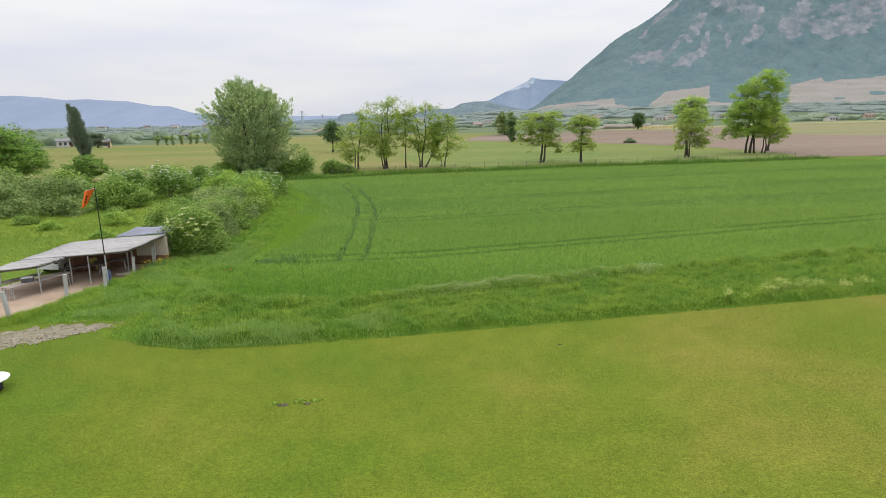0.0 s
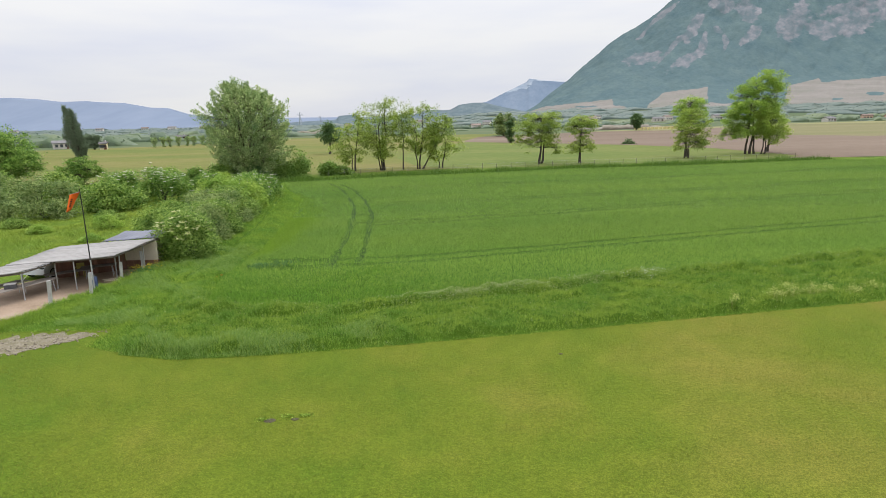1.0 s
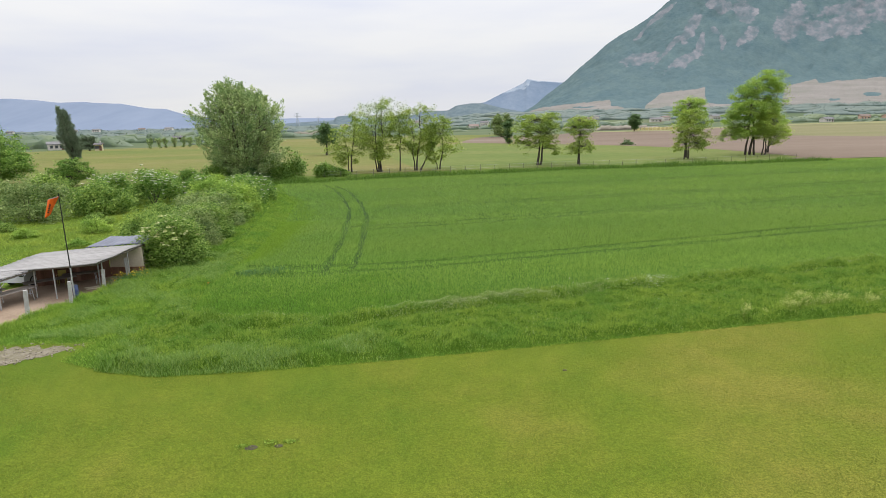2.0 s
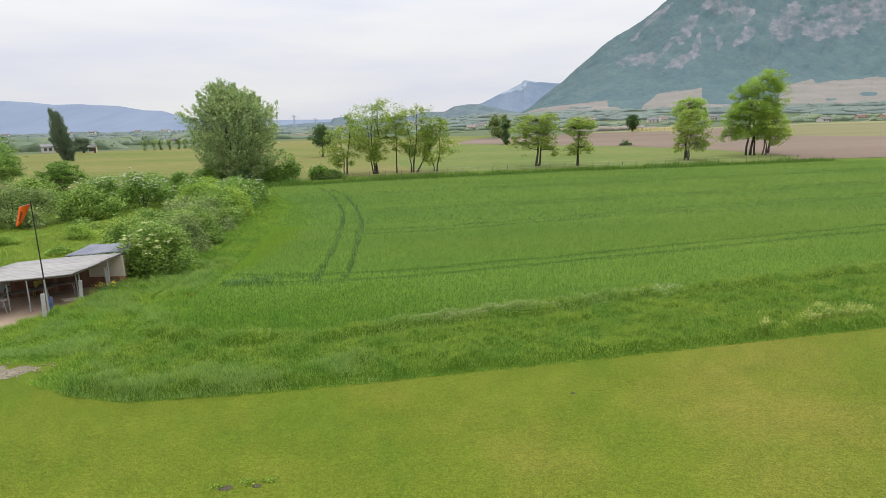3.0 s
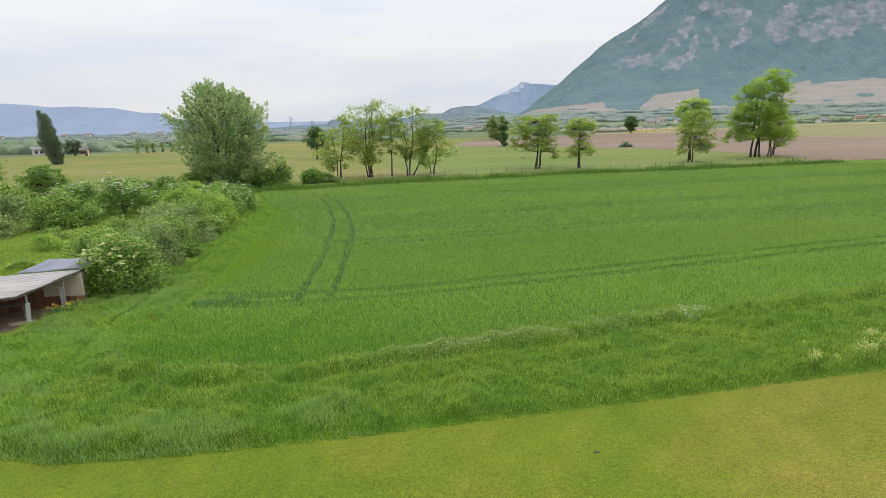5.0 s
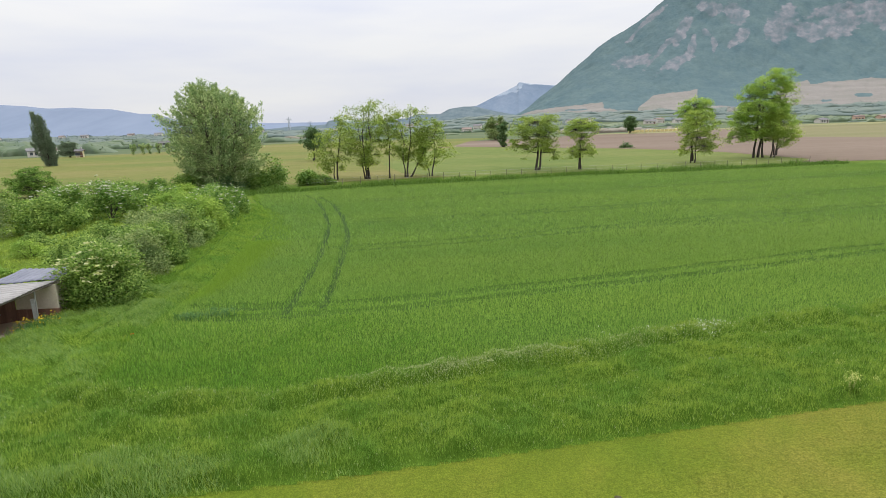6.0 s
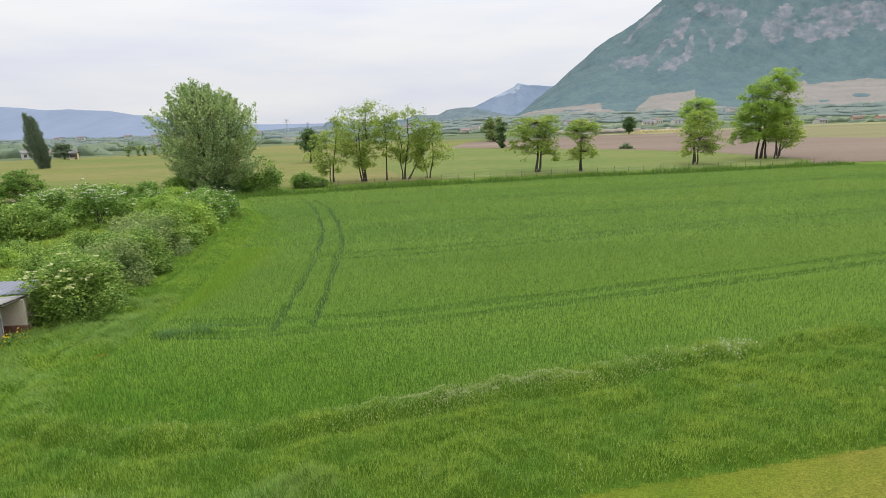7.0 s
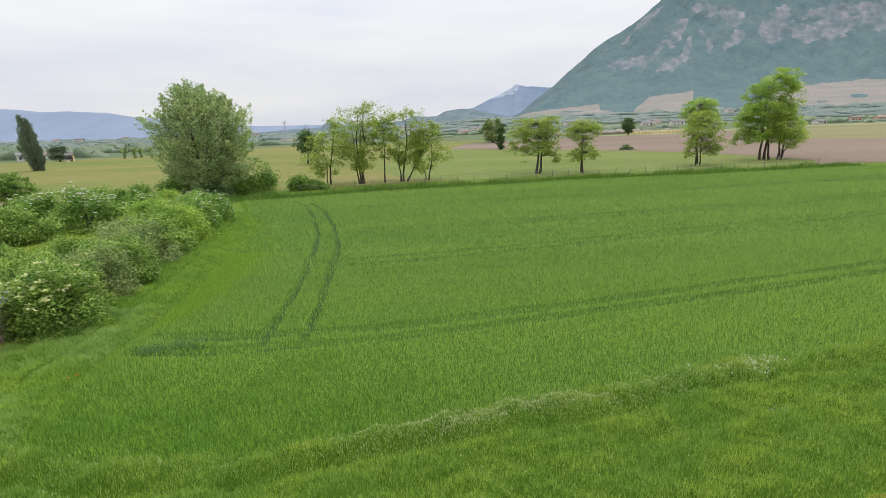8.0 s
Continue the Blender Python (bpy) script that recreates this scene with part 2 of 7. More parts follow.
M["sock_mark"] = surface("black_cloth_print", [(0.3, (0.02, 0.015, 0.012)), (0.7, (0.05, 0.03, 0.02))], 9.0, None, 30.0, 0, 0.8, bump=0)
M["white_paint"] = surface("white_painted_board", [(0.3, (0.76, 0.76, 0.75)), (0.7, (0.84, 0.84, 0.83))], 2.0, None, 30.0, 0, 0.6, bump=0.05)
M["rubber"] = surface("black_rubber", [(0.3, (0.015, 0.015, 0.016)), (0.7, (0.04, 0.04, 0.04))], 5.0, None, 40.0, 0, 0.8, bump=0.2)
M["yellow_plastic"] = surface("faded_yellow_plastic", [(0.3, (0.3, 0.25, 0.05)), (0.7, (0.4, 0.34, 0.09))], 4.0, None, 30.0, 0, 0.5, bump=0)
M["blue_plastic"] = surface("blue_plastic", [(0.3, (0.05, 0.07, 0.15)), (0.7, (0.075, 0.1, 0.2))], 4.0, None, 30.0, 0, 0.5, bump=0)
M["box_dark"] = surface("dark_grey_case", [(0.3, (0.05, 0.05, 0.055)), (0.7, (0.1, 0.1, 0.105))], 4.0, None, 30.0, 0, 0.6, bump=0)
M["car_paint"] = surface("silver_car_paint", [(0.3, (0.5, 0.51, 0.53)), (0.7, (0.58, 0.59, 0.61))], 1.0, None, 30.0, 0, 0.25, bump=0, spec=0.6)
M["car_glass"] = surface("dark_car_glass", [(0.3, (0.02, 0.025, 0.03)), (0.7, (0.035, 0.04, 0.045))], 1.0, None, 30.0, 0, 0.08, bump=0, spec=0.8)
M["red_lens"] = surface("red_lamp_lens", [(0.3, (0.35, 0.02, 0.02)), (0.7, (0.45, 0.03, 0.03))], 9.0, None, 30.0, 0, 0.2, bump=0)
M["post_wood"] = surface("grey_fence_wood", [(0.3, (0.12, 0.1, 0.08)), (0.7, (0.22, 0.19, 0.16))], 4.0, None, 30.0, 0, 0.9, bump=0.3)
M["house_wall"] = surface("pale_render_wall", [(0.3, (0.58, 0.55, 0.5)), (0.7, (0.7, 0.67, 0.62))], 0.3, None, 4.0, 0, 0.9, bump=0, vary=0.35)
M["house_wall_warm"] = surface("peach_render_wall", [(0.3, (0.5, 0.34, 0.26)), (0.7, (0.58, 0.4, 0.31))], 0.3, None, 4.0, 0, 0.9, bump=0)
M["house_wall_yellow"] = surface("pale_yellow_render_wall", [(0.3, (0.6, 0.53, 0.33)), (0.7, (0.7, 0.63, 0.42))], 0.3, None, 4.0, 0, 0.9, bump=0)
M["roof_tile"] = surface("red_brown_roof_tiles", [(0.3, (0.2, 0.155, 0.135)), (0.7, (0.27, 0.21, 0.185))], 0.6, [(0.3, (0.8, 0.8, 0.8)), (0.7, (1.1, 1.1, 1.1))], 4.0, 0.5, 0.85, bump=0, vary=0.5)
M["roof_grey"] = surface("grey_roof_tiles", [(0.3, (0.13, 0.13, 0.14)), (0.7, (0.21, 0.205, 0.21))], 0.6, None, 4.0, 0, 0.8, bump=0, vary=0.5)
M["window_dark"] = surface("dark_window_glass", [(0.3, (0.05, 0.055, 0.065)), (0.7, (0.09, 0.1, 0.11))], 0.5, None, 4.0, 0, 0.15, bump=0)
# steel colour paled and blued to carry the haze in between
M["pylon"] = surface("haze_paled_pylon_steel", [(0.3, (0.34, 0.37, 0.41)), (0.7, (0.42, 0.45, 0.49))], 0.5, None, 4.0, 0, 0.7, bump=0)
M["bale"] = surface("pale_straw", [(0.3, (0.6, 0.5, 0.22)), (0.7, (0.7, 0.6, 0.32))], 1.0, None, 9.0, 0, 0.9, bump=0)

M["lawn_blade"] = foliage("lawn_blades", (0.105, 0.158, 0.012), (0.25, 0.265, 0.042), 0.2, ((0.9, 1.0, 0.9), (1.12, 1.0, 1.08)), 0.3, sward=0.9)
M["rank_blade"] = foliage("tall_grass_blades", (0.13, 0.25, 0.014), (0.31, 0.44, 0.055), 0.25, ((0.7, 0.88, 0.8), (1.25, 1.12, 1.0)), 0.3, sward=0.65)
M["blue_blade"] = foliage("blue_green_tall_grass", (0.1, 0.21, 0.03), (0.32, 0.45, 0.125), 0.25, sward=0.42)
# bank blades coloured darker to carry the shade below the trees
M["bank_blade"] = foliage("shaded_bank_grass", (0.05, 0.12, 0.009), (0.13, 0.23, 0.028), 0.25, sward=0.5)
M["seed_head"] = foliage("pale_seed_heads", (0.26, 0.34, 0.11), (0.46, 0.5, 0.24), 0.25, sward=0.6)
M["wheat_blade"] = foliage("green_wheat_blades", (0.08, 0.185, 0.018), (0.335, 0.5, 0.095), 0.25, ((0.86, 0.92, 0.87), (1.12, 1.05, 1.0)), 0.09, stretch=(0.4, 1.6, 1, -16), sward=0.42)
M["wheat_lush"] = foliage("lush_dark_wheat_blades", (0.055, 0.145, 0.013), (0.25, 0.425, 0.058), 0.25, ((0.8, 0.9, 0.82), (1.14, 1.06, 1.0)), 0.5, sward=0.26)
M["hedge_blade"] = foliage("hedge_side_grass", (0.085, 0.185, 0.015), (0.33, 0.48, 0.08), 0.25, ((0.7, 0.84, 0.8), (1.2, 1.1, 1.0)), 0.35, sward=0.22)
M["wheat_far"] = foliage("distant_wheat_blades", (0.205, 0.36, 0.058), (0.285, 0.455, 0.094), 0.25, ((0.84, 0.9, 0.85), (1.18, 1.08, 1.0)), 0.06, stretch=(0.4, 1.6, 1, -16), sward=0.78)
M["wheat_light"] = foliage("thin_yellow_green_wheat", (0.13, 0.26, 0.014), (0.28, 0.44, 0.045), 0.25, sward=0.6)
M["weed_dark"] = foliage("dark_weed_leaves", (0.06, 0.15, 0.04), (0.15, 0.28, 0.085), 0.3, sward=0.5)
M["pale_plume"] = foliage("pale_yellow_green_plumes", (0.38, 0.44, 0.1), (0.6, 0.62, 0.21), 0.3, sward=0.5)
M["pale_flower"] = foliage("cream_flower_heads", (0.5, 0.52, 0.2), (0.68, 0.68, 0.4), 0.3)
M["white_petal"] = foliage("white_petals", (0.58, 0.58, 0.46), (0.76, 0.75, 0.62), 0.3)
M["purple_petal"] = foliage("mauve_petals", (0.2, 0.17, 0.3), (0.32, 0.28, 0.42), 0.3)
M["yellow_petal"] = foliage("yellow_petals", (0.65, 0.45, 0.02), (0.8, 0.6, 0.05), 0.3)
M["margin_blade"] = foliage("soft_margin_grass", (0.075, 0.165, 0.012), (0.37, 0.5, 0.092), 0.25, ((0.68, 0.84, 0.8), (1.16, 1.08, 1.02)), 0.45, sward=0.16)
# patch pairs in the leaf colours below imitate light and shade of clumps
M["leaf_poplar"] = foliage("grey_green_leaves", (0.16, 0.26, 0.075), (0.54, 0.64, 0.29), 0.4, ((0.66, 0.76, 0.72), (1.24, 1.16, 1.12)), 0.45, sward=0.42)
M["leaf_poplar_dark"] = foliage("dark_grey_green_leaves", (0.1, 0.155, 0.085), (0.23, 0.29, 0.17), 0.35, sward=0.45)
M["leaf_airy"] = foliage("yellow_green_leaves", (0.19, 0.285, 0.04), (0.44, 0.54, 0.115), 0.45, ((0.66, 0.76, 0.72), (1.24, 1.16, 1.12)), 0.5, sward=0.3)
M["leaf_bright"] = foliage("fresh_green_leaves", (0.205, 0.345, 0.048), (0.46, 0.6, 0.125), 0.5, ((0.66, 0.76, 0.72), (1.24, 1.16, 1.12)), 0.4, sward=0.4)
M["leaf_mid"] = foliage("mid_green_leaves", (0.065, 0.16, 0.022), (0.31, 0.46, 0.1), 0.38, ((0.66, 0.76, 0.72), (1.24, 1.16, 1.12)), 0.6, sward=0.3)
M["leaf_dark"] = foliage("dark_green_leaves", (0.06, 0.125, 0.04), (0.16, 0.245, 0.09), 0.35, sward=0.35)
M["leaf_shrub"] = foliage("shrub_leaves", (0.06, 0.14, 0.018), (0.37, 0.51, 0.12), 0.38, ((0.66, 0.76, 0.72), (1.24, 1.16, 1.12)), 0.7, sward=0.25)
M["leaf_grey"] = foliage("grey_willow_leaves", (0.1, 0.17, 0.04), (0.36, 0.44, 0.165), 0.33, ((0.66, 0.76, 0.72), (1.24, 1.16, 1.12)), 0.7, sward=0.25)
M["meadow_blade"] = foliage("weedy_meadow_blades", (0.15, 0.25, 0.02), (0.34, 0.45, 0.07), 0.25, ((0.8, 0.92, 0.8), (1.22, 1.1, 1.05)), 0.25, sward=0.65)
M["leaf_lime"] = foliage("lime_green_leaves", (0.29, 0.42, 0.06), (0.55, 0.67, 0.16), 0.5, ((0.66, 0.76, 0.72), (1.24, 1.16, 1.12)), 0.45, sward=0.4)
# distance haze is mixed into the next two leaf colours
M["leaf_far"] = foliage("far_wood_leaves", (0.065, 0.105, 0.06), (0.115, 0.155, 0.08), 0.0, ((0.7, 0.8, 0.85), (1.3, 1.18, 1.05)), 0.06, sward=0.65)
M["leaf_haze"] = foliage("haze_tinted_far_wood_leaves", (0.08, 0.116, 0.1), (0.105, 0.14, 0.115), 0.0, ((0.84, 0.92, 0.96), (1.16, 1.08, 1.02)), 0.04, sward=0.7)
M["leaf_garden"] = foliage("dark_garden_leaves", (0.075, 0.11, 0.085), (0.11, 0.15, 0.11), 0.15, sward=0.5)
M["leaf_brown"] = foliage("brown_green_far_leaves", (0.165, 0.145, 0.105), (0.215, 0.19, 0.14), 0.0, sward=0.85)


def mountain_material(name, forest, rock, vines, grain=0.05):
    """Woods, with bare rock and vineyards where the mesh says so."""
    m, nodes, links, bsdf = shader(name)
    f = noise_node(nodes, links, grain, 8, 0.75, (1, 0.15, 1.3), "World")
    f2 = noise_node(nodes, links, grain * 0.16, 5, 0.6, (1, 0.3, 0.8), "World")
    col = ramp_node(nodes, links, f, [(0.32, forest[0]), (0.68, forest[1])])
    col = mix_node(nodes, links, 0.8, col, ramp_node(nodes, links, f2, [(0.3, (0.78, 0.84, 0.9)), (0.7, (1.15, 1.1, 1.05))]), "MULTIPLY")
    # light and shade of streaks, ledges and cracks, painted into the rock colour
    crag_shade = nodes.new("ShaderNodeAttribute")
    crag_shade.attribute_name = "crag_shade"
    for attr, shades, st, scale, edge, soft in (("vines", vines, (0.25, 0.3, 3.0), 0.03, 0.1, 0.12), ("rock", rock, (1.0, 0.3, 0.7), 0.14, 0.24, 0.13)):
        a = nodes.new("ShaderNodeAttribute")
        a.attribute_name = attr
        n = noise_node(nodes, links, scale, 8, 0.7, st, "World")
        mask = nodes.new("ShaderNodeMath")
        mask.operation = "MULTIPLY_ADD"
        links.new(n, mask.inputs[0])
        mask.inputs[1].default_value = edge
        links.new(a.outputs["Fac"], mask.inputs[2])
        lim = nodes.new("ShaderNodeMapRange")
        lim.inputs["From Min"].default_value = 0.5 + edge * 0.46
        lim.inputs["From Max"].default_value = 0.5 + edge * 0.46 + soft
        links.new(mask.outputs[0], lim.inputs["Value"])
        tone = n
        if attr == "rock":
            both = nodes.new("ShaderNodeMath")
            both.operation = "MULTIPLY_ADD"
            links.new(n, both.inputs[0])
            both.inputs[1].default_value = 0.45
            links.new(crag_shade.outputs["Fac"], both.inputs[2])
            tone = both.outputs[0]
        c = ramp_node(nodes, links, tone, [(0.32, shades[0]), (0.5, shades[1]), (0.68, shades[2])])
        col = mix_node(nodes, links, lim.outputs[0], col, c)
    links.new(col, bsdf.inputs["Base Color"])
    bsdf.inputs["Roughness"].default_value = 0.95
    bsdf.inputs["Specular IOR Level"].default_value = 0.05
    b = nodes.new("ShaderNodeBump")
    b.inputs["Strength"].default_value = 0.16
    b.inputs["Distance"].default_value = 8.0
    links.new(f, b.inputs["Height"])
    links.new(b.outputs[0], bsdf.inputs["Normal"])
    return m


# blue distance haze is mixed into the base colours of these four
M["mountain"] = mountain_material("haze_tinted_wooded_mountain", ((0.076, 0.122, 0.132), (0.113, 0.163, 0.163)), ((0.108, 0.142, 0.153), (0.165, 0.178, 0.192), (0.235, 0.232, 0.243)), ((0.175, 0.18, 0.145), (0.215, 0.2, 0.18), (0.25, 0.23, 0.21)), 0.15)
M["far_peak"] = mountain_material("haze_tinted_peak", ((0.135, 0.18, 0.24), (0.175, 0.22, 0.28)), ((0.19, 0.24, 0.3), (0.245, 0.29, 0.345), (0.31, 0.35, 0.39)), ((0.2, 0.2, 0.2),) * 3, 0.02)
M["far_ridge"] = surface("haze_tinted_ridge", [(0.3, (0.175, 0.215, 0.285)), (0.7, (0.21, 0.25, 0.32))], 0.006, None, 0.02, 0, 0.95, bump=0, stretch=(1, 0.2, 1.5), coord="World", spec=0.0)
M["mid_ridge"] = surface("haze_tinted_wooded_ridge", [(0.35, (0.105, 0.14, 0.155)), (0.65, (0.15, 0.185, 0.195))], 0.06, None, 0.03, 0, 0.95, bump=0.3, dist=8, stretch=(1, 0.2, 1.5), coord="World", spec=0.0)


# ---- builders ----
rng = np.random.default_rng(7)


def part(name, data, material, parent, label=""):
    """Link a bmesh or mesh as one object under a thing or part."""
    if isinstance(data, bmesh.types.BMesh):
        me = bpy.data.meshes.new(name)
        data.to_mesh(me)
        data.free()
    else:
        me = data
    if material:
        me.materials.clear()
        me.materials.append(material)
    ob = new(name, me)
    ob.parent = parent
    if label:
        ob["label"] = label
    return ob


def thing(name, m, label, category, group="", kind=""):
    ob = new(name)
    ob.empty_display_size = 0.3
    ob.matrix_world = m
    return tagged(ob, label, category, group, kind)


def setting(name, data, material, label, category="", kind="structure"):
    ob = part(name, data, material, None)
    return tagged(ob, label, category or name.replace("_", " "), "", kind)


def np_mesh(name, verts, faces):
    """A mesh from an array of points and an array of equal-sided faces."""
    me = bpy.data.meshes.new(name)
    verts, faces = np.asarray(verts, np.float32), np.asarray(faces, np.int32)
    n, k = faces.shape
    me.vertices.add(len(verts))
    me.vertices.foreach_set("co", verts.ravel())
    me.loops.add(n * k)
    me.loops.foreach_set("vertex_index", faces.ravel())
    me.polygons.add(n)
    me.polygons.foreach_set("loop_start", np.arange(0, n * k, k, dtype=np.int32))
    me.polygons.foreach_set("loop_total", np.full(n, k, np.int32))
    me.update(calc_edges=True)
    return me


def smooth(me):
    me.polygons.foreach_set("use_smooth", np.ones(len(me.polygons), bool))
    return me


def blades(name, pts, height, width, lean=0.35, segments=1, z=0.0, blow=(0.0, 0.0)):
    """Grass: one bent, pointed blade at each point."""
    n = len(pts)
    height = np.broadcast_to(height, n) * rng.uniform(0.7, 1.25, n)
    yaw = rng.uniform(0, 2 * np.pi, n)
    side = np.stack([np.cos(yaw), np.sin(yaw), np.zeros(n)], 1) * (np.broadcast_to(width, n) * rng.uniform(0.7, 1.3, n))[:, None] / 2
    fall = rng.uniform(0, 2 * np.pi, n)
    reach = (rng.uniform(0.1, 1.0, n) * np.broadcast_to(lean, n) * height)[:, None]
    out = np.stack([np.cos(fall), np.sin(fall), np.zeros(n)], 1) * reach + np.array([blow[0], blow[1], 0]) * height[:, None]
    base = np.concatenate([pts, np.full((n, 1), z)], 1) if pts.shape[1] == 2 else pts
    up = np.zeros((n, 3))
    up[:, 2] = height
    if segments == 1:
        v = np.stack([base - side, base + side, base + out + up], 1).reshape(-1, 3)
        return np_mesh(name, v, np.arange(3 * n).reshape(n, 3))
    mid = base + out * 0.3 + up * 0.6
    v = np.stack([base - side, base + side, mid - side * 0.8, mid + side * 0.8, base + out + up], 1).reshape(-1, 3)
    i = 5 * np.arange(n)[:, None]
    return np_mesh(name, v, np.concatenate([i + [0, 1, 3], i + [0, 3, 2], i + [2, 3, 4]]))


def tufted(pts, per, radius):
    """Gathers points into tufts about every per-th one."""
    centres = np.repeat(pts[::per], per, 0)[:len(pts)]
    return centres + rng.normal(size=centres.shape) * radius


def leaves(name, pts, size, flat=0.35, droop=0.0, aim=None):
    """Leaves or leaf sprays: a folded diamond at each point."""
    n = len(pts)
    size = (np.broadcast_to(size, n) * rng.uniform(0.6, 1.4, n))[:, None]
    a = rng.normal(size=(n, 3))
    a[:, 2] = a[:, 2] * flat - droop
    if aim is not None:
        a = a * 0.6 + aim
    a /= np.linalg.norm(a, axis=1)[:, None]
    b = np.cross(a, rng.normal(size=(n, 3)) * 0.7 + [0, 0, 1])
    b /= np.linalg.norm(b, axis=1)[:, None] + 1e-6
    c = np.cross(a, b)
    v = np.stack([pts - a * size * 0.5, pts + b * size * 0.3 + c * size * 0.08, pts + a * size * 0.5, pts - b * size * 0.3 + c * size * 0.08], 1).reshape(-1, 3)
    i = 4 * np.arange(n)[:, None]
    return np_mesh(name, v, np.concatenate([i + [0, 1, 2], i + [0, 2, 3]]))


def tubes(name, lines, sides=6):
    """Tapered limbs: each line is (points, radii)."""
    vs, fs, base = [], [], 0
    ring = np.linspace(0, 2 * np.pi, sides, endpoint=False)
    for p, r in lines:
        p = np.asarray(p, float)
        d = np.gradient(p, axis=0)
        d /= np.linalg.norm(d, axis=1)[:, None] + 1e-9
        ref = np.where(np.abs(d[:, 2:3]) > 0.9, [[1.0, 0, 0]], [[0, 0, 1.0]])
        u = np.cross(d, ref)
        u /= np.linalg.norm(u, axis=1)[:, None] + 1e-9
        w = np.cross(d, u)
        v = p[:, None] + (u[:, None] * np.cos(ring)[None, :, None] + w[:, None] * np.sin(ring)[None, :, None]) * np.asarray(r)[:, None, None]
        vs.append(v.reshape(-1, 3))
        k = len(p)
        for i in range(k - 1):
            for j in range(sides):
                fs.append((base + i * sides + j, base + i * sides + (j + 1) % sides, base + (i + 1) * sides + (j + 1) % sides, base + (i + 1) * sides + j))
        base += k * sides
    return smooth(np_mesh(name, np.concatenate(vs), np.array(fs)))


def box(bm, x, y, z, sx, sy, sz, rot=0.0, bevel=0.0):
    """A box with its base's middle at x, y, z."""
    m = Matrix.Translation((x, y, z + sz / 2)) @ Matrix.Rotation(radians(rot), 4, "Z") @ Matrix.Diagonal((sx, sy, sz, 1))
    got = bmesh.ops.create_cube(bm, size=1, matrix=m)["verts"]
    if bevel:
        edges = list({e for v in got for e in v.link_edges})
        bmesh.ops.bevel(bm, geom=edges, offset=bevel, segments=2, affect="EDGES", profile=0.6)
    return bm


def box_part(name, parent, material, x, y, z, sx, sy, sz, rot=0.0, bevel=0.01, label=""):
    return part(name, box(bmesh.new(), x, y, z, sx, sy, sz, rot, bevel), material, parent, label)


def tube_part(name, parent, material, lines, label="", sides=10):
    return part(name, tubes(name, lines, sides), material, parent, label)


def bent(a, b, n, wob, gen):
    """A wandering line from a to b."""
    a, b = np.asarray(a, float), np.asarray(b, float)
    s = np.linspace(0, 1, n)[:, None]
    w = np.cumsum(gen.normal(size=(n, 3)), axis=0) * wob
    w -= w[0]
    w -= s * w[-1]
    return a + (b - a) * s + w


